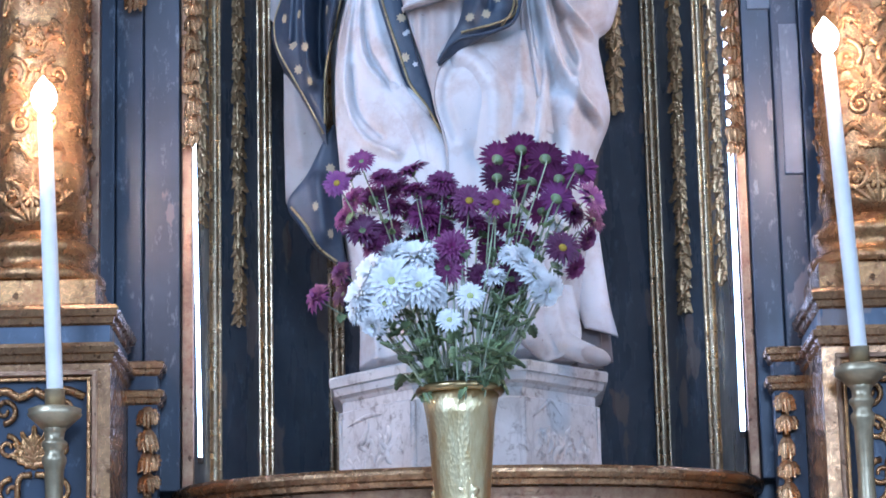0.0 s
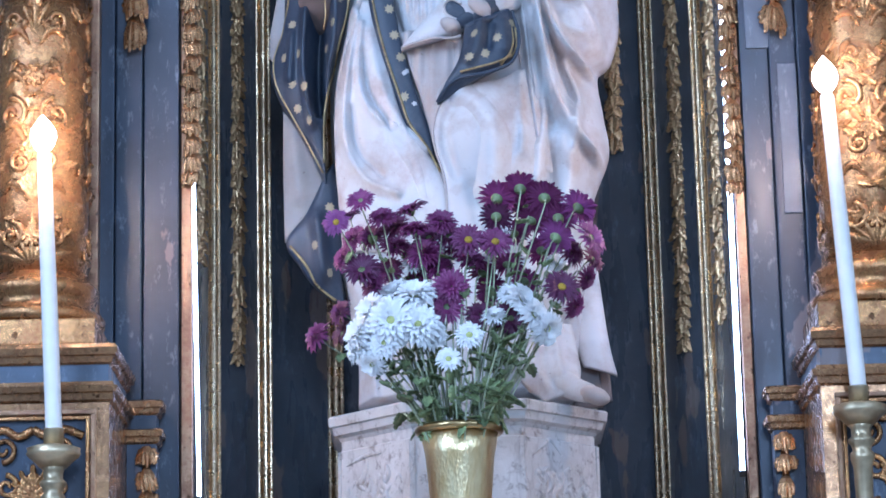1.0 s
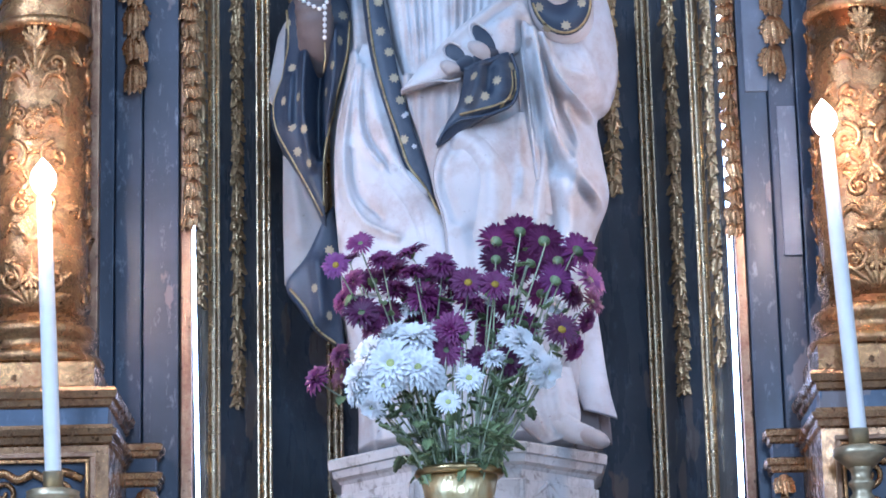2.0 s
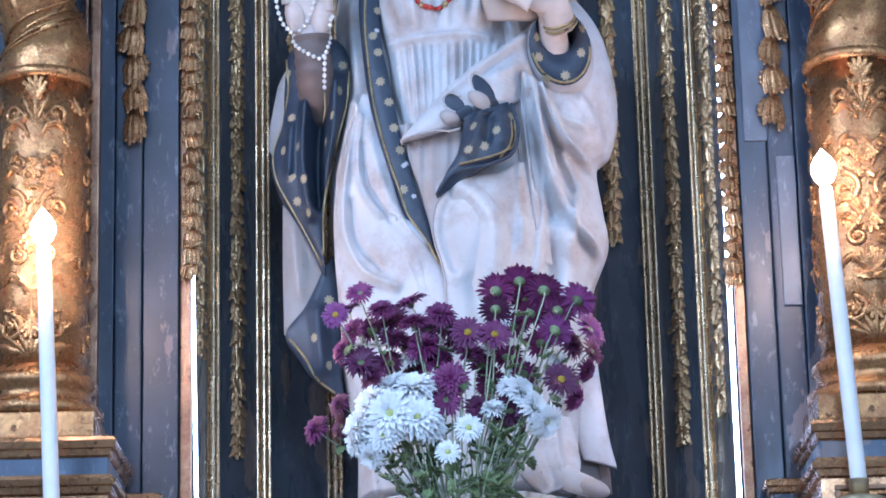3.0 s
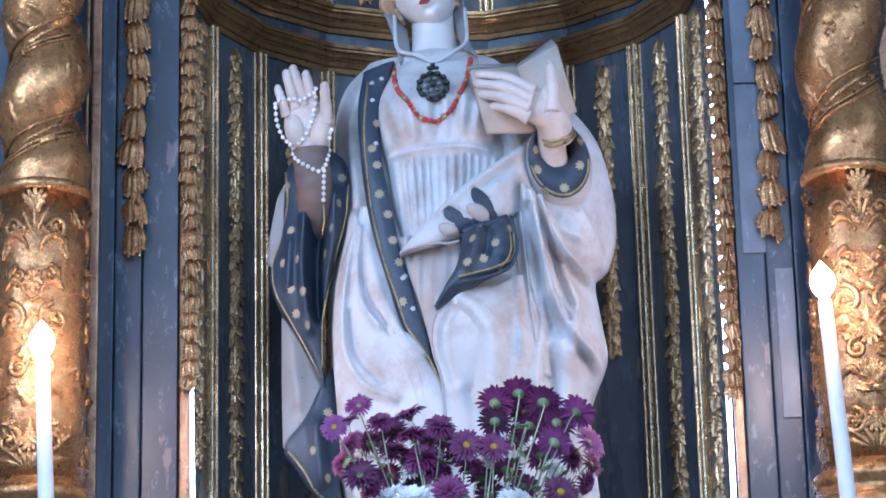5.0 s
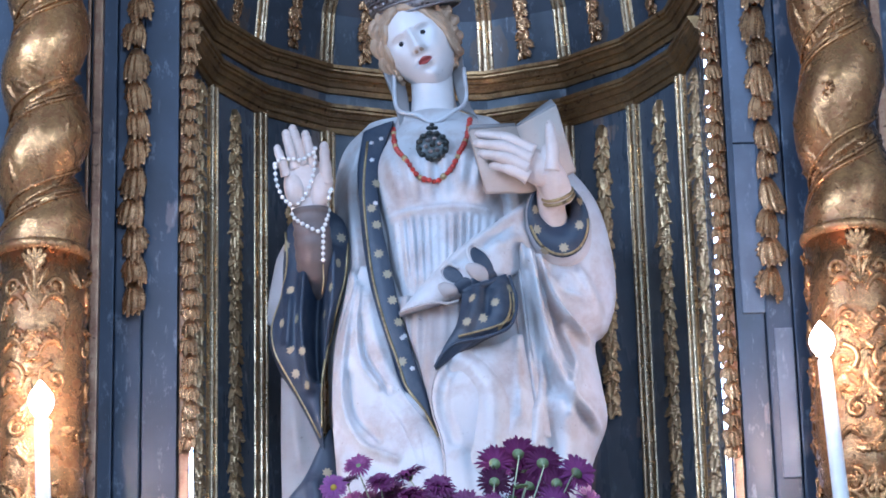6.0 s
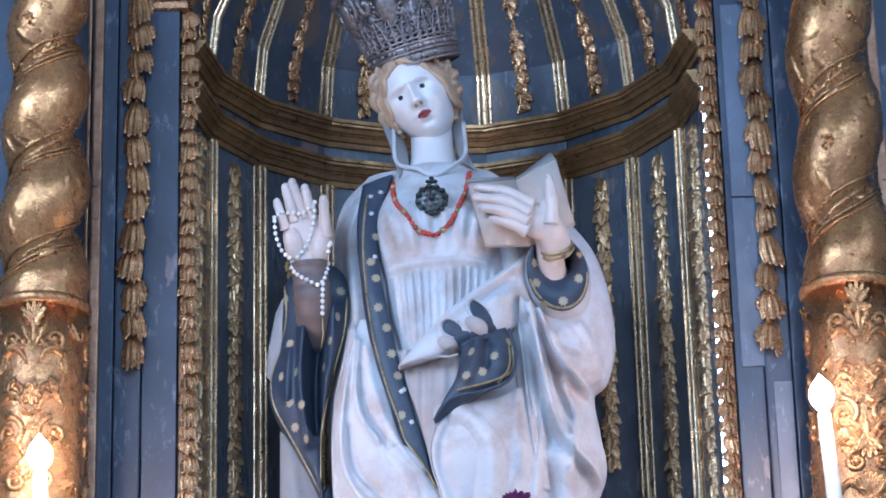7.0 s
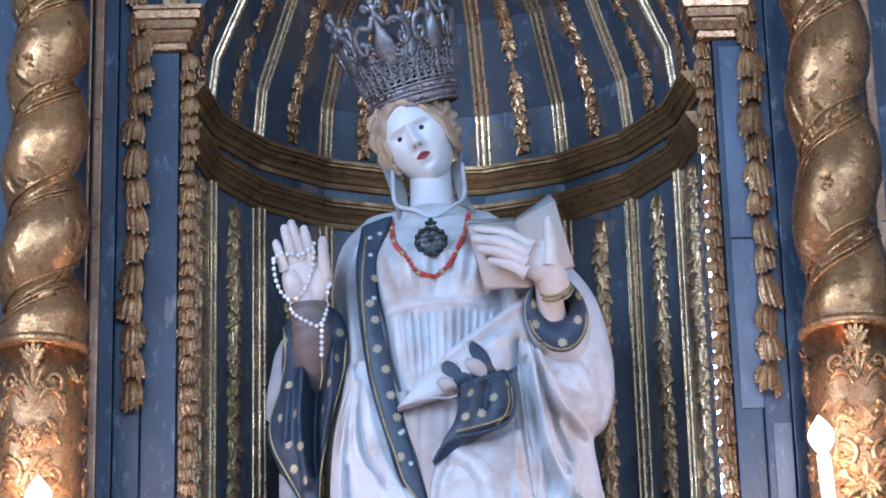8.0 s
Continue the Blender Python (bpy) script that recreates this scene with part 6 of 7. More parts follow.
    S.bar([(-0.122, 6.040, 4.029), (-0.116, 5.990, 3.923), (-0.071, 5.955, 3.892), (-0.033, 5.945, 3.870), (0.013, 5.955, 3.898), (0.042, 5.990, 3.940), (0.040, 6.040, 4.039)], 0.0048, ROBE_WHITE, 50)

    # foot and hem
    S.bar([(0.190, 5.880, 2.660), (0.228, 5.830, 2.625), (0.262, 5.800, 2.606)], 0.028, ROBE_WHITE, 20, 16, lambda q: 1.05 - 0.30 * q)
    S.ball((0.272, 5.795, 2.601), (0.034, 0.030, 0.019), GOWN, (0, 24, -20))
    S.sheet([(0.087, 5.900, 2.779), (0.096, 5.870, 2.711), (0.124, 5.850, 2.645), (0.170, 5.830, 2.597)], [(0.235, 5.930, 2.782), (0.244, 5.900, 2.720), (0.248, 5.860, 2.662), (0.236, 5.830, 2.620)], ROBE_WHITE, 40, 40, (0.012, 0.020, 0.022, 0.010), [([(0.199, 5.860, 2.755), (0.203, 5.850, 2.692), (0.212, 5.820, 2.627)], 0.010, 0.012), ([(0.169, 5.860, 2.744), (0.173, 5.850, 2.680), (0.194, 5.830, 2.621)], 0.009, -0.008), ([(0.139, 5.860, 2.744), (0.149, 5.850, 2.681), (0.174, 5.830, 2.622)], 0.009, 0.010)], 0.03)
    # the dark sheets under the hem stand in for shade in the hollow
    S.sheet([(0.227, 6.060, 2.810), (0.238, 6.060, 2.709), (0.245, 6.060, 2.621)], [(0.288, 6.060, 2.783), (0.299, 6.060, 2.695), (0.304, 6.060, 2.626)], SLEEVE_AND_SHADE, 12, 16, (0.0, 0.006), (), 0.02)
    S.sheet([(0.225, 6.040, 2.839), (0.247, 6.040, 2.762), (0.264, 6.030, 2.710)], [(0.301, 6.050, 2.941), (0.320, 6.050, 2.775), (0.337, 6.050, 2.692)], ROBE_WHITE, 20, 30, (0.0, 0.02, 0.01), (), 0.015)
    S.sheet([(0.268, 6.100, 2.736), (0.296, 6.100, 2.647)], [(0.323, 6.100, 2.716), (0.327, 6.100, 2.646)], SLEEVE_AND_SHADE, 8, 8, (0.0, 0.0), (), 0.02)

    # gold edges and stars laid on the finished surface
    tree = S.surface()
    for pts, r in (
            ([(-0.184, 5.970, 3.834), (-0.194, 5.940, 3.714), (-0.188, 5.920, 3.599), (-0.176, 5.910, 3.489), (-0.152, 5.900, 3.381), (-0.121, 5.895, 3.282), (-0.105, 5.890, 3.226), (-0.070, 5.890, 3.177), (-0.039, 5.890, 3.113)], 0.0030),
            ([(-0.373, 6.000, 3.632), (-0.369, 6.000, 3.551), (-0.387, 6.000, 3.472), (-0.404, 6.000, 3.413), (-0.399, 6.000, 3.354), (-0.374, 6.000, 3.300), (-0.334, 6.000, 3.225), (-0.297, 6.000, 3.149)], 0.0028),
            ([(-0.232, 5.980, 3.595), (-0.239, 5.980, 3.515), (-0.263, 5.980, 3.423), (-0.284, 5.980, 3.332), (-0.294, 5.980, 3.260), (-0.294, 5.980, 3.169)], 0.0034),
            ([(-0.372, 6.010, 2.989), (-0.338, 6.010, 2.945), (-0.313, 6.010, 2.899), (-0.273, 6.010, 2.866)], 0.0032),
            ([(0.131, 5.840, 3.419), (0.129, 5.840, 3.368), (0.096, 5.840, 3.333)], 0.0034)):
        S.line(tree, pts, r, TRIM_GOLD)
    for p in ((-0.361, 6.000, 3.490), (-0.380, 6.000, 3.412), (-0.347, 6.000, 3.415), (-0.359, 6.000, 3.345), (-0.334, 6.000, 3.335), (-0.350, 6.000, 3.292), (-0.324, 6.000, 3.258), (-0.246, 5.980, 3.606), (-0.253, 5.980, 3.542), (-0.270, 5.980, 3.484),
              (-0.286, 5.980, 3.431), (-0.370, 6.000, 3.598), (-0.317, 6.000, 2.985), (-0.284, 6.000, 3.074), (-0.285, 6.000, 2.924), (-0.161, 5.910, 3.542), (-0.143, 5.905, 3.492), (-0.133, 5.900, 3.430), (-0.120, 5.900, 3.378),
              (-0.114, 5.890, 3.287), (-0.164, 5.940, 3.720), (-0.165, 5.925, 3.614), (-0.176, 5.930, 3.656), (0.041, 5.830, 3.405), (0.090, 5.830, 3.394), (0.063, 5.830, 3.357), (0.028, 5.840, 3.347), (0.124, 5.840, 3.432)):
        S.star(tree, p, 0.0125, STARS, 8)
    for p in ((0.187, 5.860, 3.627), (0.189, 5.860, 3.581), (0.205, 5.860, 3.536), (0.247, 5.860, 3.541), (0.284, 5.860, 3.592), (0.286, 5.860, 3.643)):
        S.star(tree, p, 0.0130, STARS, 8)
    for p in ((-0.113, 5.890, 3.341), (-0.107, 5.890, 3.346), (-0.092, 5.885, 3.270), (-0.174, 5.950, 3.782), (-0.167, 5.930, 3.669), (-0.175, 5.960, 3.830), (-0.153, 5.960, 3.840)):
        S.star(tree, p, 0.007, ROBE_WHITE, 5)

    me = mesh_from("statue", S.v, S.f, S.mats, True, S.m)
    ob = tagged(new("statue", me), "life-size painted wooden statue in white robe and starred blue mantle", "statue")
    return ob, turn, hc, tree


STATUE, HEAD_TURN, HEAD_AT, SURF = statue()


# ------------------------------------------------------------ crown, necklace, beads
def crown():
    th = empty("crown", HEAD_AT, label="tall openwork tarnished silver crown set on the statue's head", category="crown")
    th.matrix_basis = Matrix.Translation((-0.062, 6.045, 4.178)) @ pose(0, 0, 0, 19, -13, -12) @ Matrix.Diagonal((1.07, 1.07, 1.0, 1))

    def rad(z):
        return 0.091 + 0.14 * z

    def strip(name, z0, z1, out, label=""):
        vs, fs, n = [], [], 56
        for r0, z in ((rad(z0), z0), (rad(z0) + out, z0), (rad((z0 + z1) / 2) + out * 1.5, (z0 + z1) / 2), (rad(z1) + out, z1), (rad(z1), z1)):
            for k in range(n):
                a = 2 * math.pi * k / n
                vs.append((r0 * math.cos(a), r0 * math.sin(a), z))
        for i in range(5):
            for k in range(n):
                a, b = i * n + k, i * n + (k + 1) % n
                c, d = ((i + 1) % 5) * n + (k + 1) % n, ((i + 1) % 5) * n + k
                fs.append((a, b, c, d))
        return child(name, mesh_from(name, vs, fs, SILVER), th, label)

    strip("rim", 0.0, 0.007, 0.004, "beaded silver rim")
    band = strip("band", 0.007, 0.026, 0.001, "chased silver band")
    strip("rim", 0.026, 0.032, 0.004)
    strip("rim", 0.046, 0.051, 0.003)
    strip("band", 0.032, 0.046, 0.001, "chased silver band")
    vs, fs = lathe([(0.003, 0), (0.0075, 0.001), (0.005, 0.004), (0.001, 0.006)], 8)
    stud = mesh_from("stud", vs, fs, SILVER)
    vs, fs = lathe([(0.001, -0.0022), (0.0022, 0), (0.001, 0.0022)], 6)
    bead = mesh_from("bead", vs, fs, SILVER)
    for k in range(20):
        a = 2 * math.pi * k / 20
        for z, me in ((0.039, stud), (0.017, stud)):
            ob = child("stud", me, band, "")
            ob.matrix_basis = Matrix.Translation(((rad(z) + 0.001) * math.cos(a), (rad(z) + 0.001) * math.sin(a), z)) @ Matrix.Rotation(a, 4, "Z") @ Matrix.Rotation(radians(90), 4, "Y") @ Matrix.Scale(1 if z > 0.03 else 0.7, 4)
    for k in range(64):
        a = 2 * math.pi * k / 64
        child("bead", bead, band).matrix_basis = Matrix.Translation(((rad(0.003) + 0.005) * math.cos(a), (rad(0.003) + 0.005) * math.sin(a), 0.0035))

    def curl(pts, r, name, n=20, taper=None):
        """A wire scroll given in angle, height and lift, wrapped on the crown."""
        out = []
        for p in spline(pts, n):
            rr = rad(p.y) + p.z
            out.append((rr * math.cos(p.x), rr * math.sin(p.x), p.y))
        vs, fs = tube_mesh(out, r, 6, taper)
        return mesh_from(name, vs, fs, SILVER)

    def spiral(a0, z0, size, hand, start, turns=1.3, r=0.0028):
        pts = []
        for k in range(12):
            q = k / 11
            an = start + hand * turns * 2 * math.pi * q
            s = size * (1 - 0.78 * q)
            pts.append((a0 + s * math.cos(an) / 0.1, z0 + s * math.sin(an), 0.001 + 0.002 * q))
        return curl(pts, r, "scroll", 22, lambda q: 1.15 - 0.4 * q)

    # pierced gallery: two rows of paired scrolls between small uprights
    units = 18
    pieces = []
    for h in (-1, 1):
        pieces.append(spiral(h * 0.09, 0.066, 0.0125, h, math.pi / 2))
        pieces.append(spiral(h * 0.085, 0.092, 0.0115, -h, -math.pi / 2))
        pieces.append(spiral(h * 0.13, 0.112, 0.0095, h, math.pi / 2, 1.1, 0.0024))
    pieces.append(curl([(0, 0.05, 0), (0, 0.085, 0.003), (0, 0.118, 0.004)], 0.0034, "upright", 8))
    pieces.append(curl([(-0.21, 0.05, 0), (-0.15, 0.08, 0), (0.0, 0.128, 0.002), (0.15, 0.08, 0), (0.21, 0.05, 0)], 0.0030, "arch", 24))
    pieces.append(curl([(-0.05, 0.118, 0.002), (0.0, 0.132, 0.004), (0.05, 0.118, 0.002)], 0.0042, "bud", 10))
    for k in range(units):
        for me in pieces:
            child(me.name.split(".")[0], me, th).matrix_basis = Matrix.Rotation(2 * math.pi * (k + 0.5) / units - math.pi / 2, 4, "Z")
            if me.name.startswith("scroll"):
                child("scroll", me, th).matrix_basis = Matrix.Rotation(2 * math.pi * k / units - math.pi / 2, 4, "Z") @ Matrix.Diagonal((0.955, 0.955, 1.0, 1))
    # added dark cone behind the gallery, standing in for shade in its holes
    vs, fs = [], []
    for r0, z in ((0.950, 0.050), (0.955, 0.075), (0.955, 0.100), (0.950, 0.100), (0.945, 0.050)):
        vs += [(rad(z) * r0 * math.cos(2 * math.pi * k / 48), rad(z) * r0 * math.sin(2 * math.pi * k / 48), z) for k in range(48)]
    for i in range(5):
        for k in range(48):
            fs.append((i * 48 + k, i * 48 + (k + 1) % 48, ((i + 1) % 5) * 48 + (k + 1) % 48, ((i + 1) % 5) * 48 + k))
    child("backing", mesh_from("backing", vs, fs, DARK_METAL), th, "added dark plate that shades the holes behind the scrolls")
    # tall leaf fleurons joined by C scrolls
    vs, fs = [], []
    prof = [(0.004, 0.100, 0.004), (0.022, 0.116, 0.010), (0.032, 0.138, 0.016), (0.030, 0.158, 0.017), (0.019, 0.182, 0.015), (0.011, 0.208, 0.012), (0.008, 0.232, 0.010), (0.013, 0.243, 0.008), (0.006, 0.252, 0.006)]
    for w, z, d in prof:
        rr = rad(z)
        vs += [(rr - 0.002, -w - 0.001, z), (rr + d * 0.5, -w * 0.55, z), (rr + d, 0.0, z), (rr + d * 0.5, w * 0.55, z), (rr - 0.002, w + 0.001, z), (rr - 0.005, 0, z)]
    for i in range(len(prof) - 1):
        for k in range(6):
            a, b = i * 6 + k, i * 6 + (k + 1) % 6
            fs.append((a, b, b + 6, a + 6))
    fs += [(5, 4, 3, 2, 1, 0), tuple(range(48, 54))]
    fleuron = mesh_from("fleuron", vs, fs, SILVER)
    tops = []
    for h in (-1, 1):
        tops.append(spiral(h * 0.27, 0.135, 0.020, h, math.pi / 2 + 0.4, 1.4, 0.0045))
        tops.append(curl([(h * 0.04, 0.222, 0.006), (h * 0.14, 0.196, 0.012), (h * 0.28, 0.204, 0.016), (h * 0.43, 0.190, 0.016), (h * 0.47, 0.158, 0.014), (h * 0.38, 0.142, 0.012), (h * 0.31, 0.156, 0.012), (h * 0.35, 0.170, 0.014), (h * 0.39, 0.163, 0.015)],
                         0.0070, "scroll", 44, lambda q: 1.15 - 0.45 * q))
        tops.append(curl([(h * 0.05, 0.236, 0.006), (h * 0.13, 0.252, 0.008), (h * 0.16, 0.240, 0.008), (h * 0.11, 0.236, 0.008)], 0.0046, "scroll", 20))
    vs, fs = lathe([(0.001, 0), (0.007, 0.004), (0.009, 0.010), (0.006, 0.016), (0.009, 0.020), (0.004, 0.027), (0.001, 0.03)], 10)
    knob = mesh_from("knob", vs, fs, SILVER)
    for k in range(6):
        m = Matrix.Rotation(2 * math.pi * k / 6 - math.pi / 2 - 0.12, 4, "Z")
        child("fleuron", fleuron, th).matrix_basis = m
        for me in tops:
            child("scroll", me, th).matrix_basis = m
        child("knob", knob, th).matrix_basis = m @ Matrix.Translation((rad(0.25) + 0.002, 0, 0.246))
    vs, fs = lathe([(0.001, 0.060), (0.05, 0.058), (0.085, 0.045), (0.0925, 0.004), (0.088, 0.004), (0.001, 0.05)], 40)
    child("cap", mesh_from("cap", vs, fs, DARK_METAL), th, "dark inner cap")


crown()


def snap(p, lift):
    hit, _, _, _ = SURF.ray_cast(Vector((p[0], 5.3, p[2])), Vector((0, 1, 0)))
    return Vector((p[0], (hit.y if hit is not None else p[1]) - lift, p[2]))


def even(points, step):
    dense = spline(points, 400)
    out, run = [dense[0]], 0.0
    for a, b in zip(dense[:-1], dense[1:]):
        run += (b - a).length
        if run >= step:
            out.append(b)
            run = 0.0
    return out


def ball_mesh(name, r, mat, flat=1.0):
    vs, fs = lathe([(max(1e-5, r * math.sin(math.pi * k / 8)), -r * flat * math.cos(math.pi * k / 8)) for k in range(9)], 12)
    return mesh_from(name, vs, fs, mat)


def necklace():
    start = (-0.124, 5.950, 3.869)
    th = empty("coral_necklace", start, label="red coral bead necklace with gilt spacers on the statue's breast", category="necklace")
    pts = even([(-0.125, 5.950, 3.873), (-0.120, 5.900, 3.798), (-0.094, 5.880, 3.740), (-0.067, 5.870, 3.707), (-0.036, 5.870, 3.700), (-0.004, 5.870, 3.716), (0.025, 5.880, 3.767), (0.041, 5.900, 3.822), (0.050, 5.950, 3.889)], 0.0105)
    coral, gilt = ball_mesh("coral_bead", 0.0062, CORAL, 1.15), ball_mesh("gilt_bead", 0.0066, TRIM_GOLD)
    rnd = random.Random(8)
    for i, p in enumerate(pts):
        q = snap(p, 0.006)
        d = (pts[min(i + 1, len(pts) - 1)] - pts[max(0, i - 1)]).normalized()
        gold = i % 5 == 3
        ob = child("gilt_bead" if gold else "coral_bead", gilt if gold else coral, th, "gilt spacer bead" if gold else "")
        ob.matrix_basis = Matrix.Translation(q - Vector(start)) @ d.to_track_quat("Z", "Y").to_matrix().to_4x4() @ Matrix.Scale(rnd.uniform(0.85, 1.15), 4)
    th2 = empty("pendant_brooch", (-0.037, 5.860, 3.781), label="dark pewter brooch of clustered stones on the statue's breast", category="brooch")
    c = Vector((-0.037, 5.860, 3.781))
    c.y = snap(c, 0.016).y
    th2.location = c
    vs, fs = lathe([(0.001, 0.009), (0.020, 0.008), (0.033, 0.004), (0.037, -0.001), (0.036, -0.004), (0.001, -0.004)], 28)
    ob = child("plate", mesh_from("plate", vs, fs, DARK_METAL), th2)
    ob.matrix_basis = Matrix.Rotation(radians(90), 4, "X") @ Matrix.Diagonal((1, 1, 1, 1))
    stone = ball_mesh("stone", 0.0075, DARK_METAL, 0.8)
    shiny = ball_mesh("stone", 0.0055, SILVER, 0.8)
    for n, r, z, me in ((1, 0.0, -0.013, stone), (6, 0.0155, -0.011, shiny), (12, 0.031, -0.006, stone)):
        for k in range(n):
            a = 2 * math.pi * k / n + 0.2
            ob = child("stone", me, th2)
            ob.matrix_basis = Matrix.Translation((r * math.cos(a), z, r * math.sin(a)))
    for k, (x, z) in enumerate(((0, 0.042), (0, 0.051), (-0.008, 0.043), (0.008, 0.043))):
        child("stone", stone, th2).matrix_basis = Matrix.Translation((x, -0.004, z)) @ Matrix.Scale(0.8, 4)


necklace()


def beads():
    th = empty("rosary", (-0.281, 5.870, 3.597), label="string of white pearl beads looped over the raised palm", category="rosary")
    base = Vector((-0.281, 5.870, 3.597))
    pearl = ball_mesh("pearl_bead", 0.0050, PEARL)

    def run(pts, step, hug=True):
        line = []
        for p in even(pts, step):
            q = snap(p, 0.004) if hug else p
            if abs(q.y - p.y) > 0.05:
                q = p
            line.append(q)
            child("pearl_bead", pearl, th).matrix_basis = Matrix.Translation(q - base)
        vs, fs = tube_mesh([q - base for q in line], 0.0008, 5)
        child("cord", mesh_from("cord", vs, fs, PEARL), th, "thin pale cord")

    run([(-0.299, 5.895, 3.791), (-0.304, 5.895, 3.740), (-0.319, 5.895, 3.694), (-0.345, 5.895, 3.663), (-0.370, 5.900, 3.674), (-0.387, 5.905, 3.719), (-0.390, 5.905, 3.766)], 0.0145)
    run([(-0.390, 5.905, 3.760), (-0.369, 5.895, 3.773), (-0.331, 5.890, 3.771), (-0.309, 5.890, 3.782), (-0.296, 5.890, 3.789)], 0.0120)
    run([(-0.357, 5.895, 3.661), (-0.345, 5.890, 3.632), (-0.319, 5.885, 3.611), (-0.295, 5.885, 3.600), (-0.281, 5.885, 3.615), (-0.272, 5.885, 3.655), (-0.264, 5.890, 3.704)], 0.0130)
    run([(-0.282, 5.880, 3.593), (-0.283, 5.880, 3.561), (-0.284, 5.885, 3.515)], 0.0135, False)
    vs, fs = tube_mesh([Vector((-0.284, 5.885, 3.515)) - base, Vector((-0.283, 5.890, 3.479)) - base, Vector((-0.288, 5.895, 3.448)) - base], 0.0016, 6)
    child("tassel", mesh_from("tassel", vs, fs, TRIM_GOLD), th, "thin gold tassel")


beads()


# ------------------------------------------------------------ vase with chrysanthemums
VX, VY = -0.014, 5.40


def vase():
    th = empty("vase", (VX, VY, 2.05), label="tall flared beaten brass vase full of chrysanthemums", category="vase")
    vs, fs = lathe([(0.030, 0.0), (0.048, 0.003), (0.049, 0.012), (0.040, 0.02), (0.044, 0.05), (0.053, 0.20), (0.0665, 0.36), (0.0755, 0.408), (0.072, 0.408), (0.062, 0.36), (0.050, 0.20), (0.03, 0.06), (0.001, 0.05)], 56)
    child("body", mesh_from("body", vs, fs, BRASS), th)
    n, m = 56, 10
    vs, fs = [], []
    for k in range(n):
        a = 2 * math.pi * k / n
        for j in range(m):
            b = 2 * math.pi * j / m
            r = 0.0785 + 0.0085 * math.cos(b)
            vs.append((r * math.cos(a), r * math.sin(a), 0.412 + 0.0085 * math.sin(b)))
    for k in range(n):
        for j in range(m):
            fs.append((k * m + j, ((k + 1) % n) * m + j, ((k + 1) % n) * m + (j + 1) % m, k * m + (j + 1) % m))
    child("rim", mesh_from("rim", vs, fs, RIM_BRASS), th, "thick rolled brown brass rim")
    for h in (0, 1, 2):
        ob = child("leaf_ornament", leaf_mesh("leaf_ornament", 0.04, 0.05, BRASS, 77, 2, 0.3), th, "cast brass leaf")
        a = h * 2.1
        ob.matrix_basis = Matrix.Rotation(a, 4, "Z") @ Matrix.Translation((0.01, -0.052, 0.185)) @ Matrix.Rotation(math.pi, 4, "Y") @ Matrix.Rotation(radians(8), 4, "X")


RIM_BRASS = plain("brown_brass", (0.40, 0.28, 0.13), 0.28, 1.0, 0.2, 30, 0.15)
vase()


def petal_ring(vs, fs, n, r0, r1, z0, z1, w, rnd, curl):
    for k in range(n):
        a = 2 * math.pi * (k + rnd.uniform(-0.25, 0.25)) / n
        d, t = Vector((math.cos(a), math.sin(a), 0)), Vector((-math.sin(a), math.cos(a), 0))
        ln = rnd.uniform(0.86, 1.1)
        o = len(vs)
        up = Vector((0, 0, 1))
        tip = d * (r0 + (r1 - r0) * ln) + up * (z1 + rnd.uniform(-0.12, 0.12) * abs(r1))
        root = d * r0 + up * z0
        m1 = root.lerp(tip, 0.4) + up * curl
        m2 = root.lerp(tip, 0.78) + up * curl * 1.2
        vs += [root - t * w * 0.35, root + t * w * 0.35, m1 - t * w + up * w * 0.5, m1, m1 + t * w + up * w * 0.5, m2 - t * w * 0.95 + up * w * 0.4, m2, m2 + t * w * 0.95 + up * w * 0.4, tip]
        fs += [(o, o + 3, o + 2), (o, o + 1, o + 3), (o + 1, o + 4, o + 3), (o + 2, o + 3, o + 6, o + 5), (o + 3, o + 4, o + 7, o + 6), (o + 5, o + 6, o + 8), (o + 6, o + 7, o + 8)]


def head_mesh(mat, seed, full, wide=0.075):
    """Daisy-like flower head of unit radius facing +z; full: many rings, closed centre."""
    rnd = random.Random(seed)
    vs, fs = [], []
    rings = ((26, 0.14, 1.0, 0.0, -0.06), (24, 0.12, 0.92, 0.05, 0.10), (20, 0.10, 0.78, 0.10, 0.28), (14, 0.08, 0.55, 0.14, 0.40), (8, 0.04, 0.30, 0.18, 0.46)) if full == 1 else \
        ((22, 0.16, 1.0, 0.0, -0.22), (22, 0.15, 0.98, 0.03, 0.02), (20, 0.14, 0.90, 0.07, 0.24), (17, 0.12, 0.74, 0.10, 0.42), (12, 0.12, 0.46, 0.12, 0.48)) if full == 2 else \
        ((24, 0.2, 1.0, 0.0, -0.02), (22, 0.18, 0.92, 0.05, 0.12), (18, 0.16, 0.72, 0.08, 0.22))
    for n, r0, r1, z0, z1 in rings:
        petal_ring(vs, fs, n, r0, r1, z0, z1, wide, rnd, 0.07)
    return mesh_from("petals", vs, fs, mat)


HEADS = {"purple": [head_mesh(PURPLE, s, s % 2) for s in range(4)], "mauve": [head_mesh(PURPLE_PALE, s + 10, 0) for s in range(2)], "white": [head_mesh(WHITE_PETAL, s + 20, 2, 0.095) for s in range(3)], "daisy": [head_mesh(WHITE_PETAL, 30, 0)]}
vs_, fs_ = lathe([(0.001, 0.02), (0.20, 0.06), (0.22, 0.10), (0.14, 0.18), (0.001, 0.21)], 14)
CENTRE = mesh_from("centre", vs_, fs_, POLLEN)
CENTRE_PALE = mesh_from("centre", vs_, fs_, POLLEN_PALE)
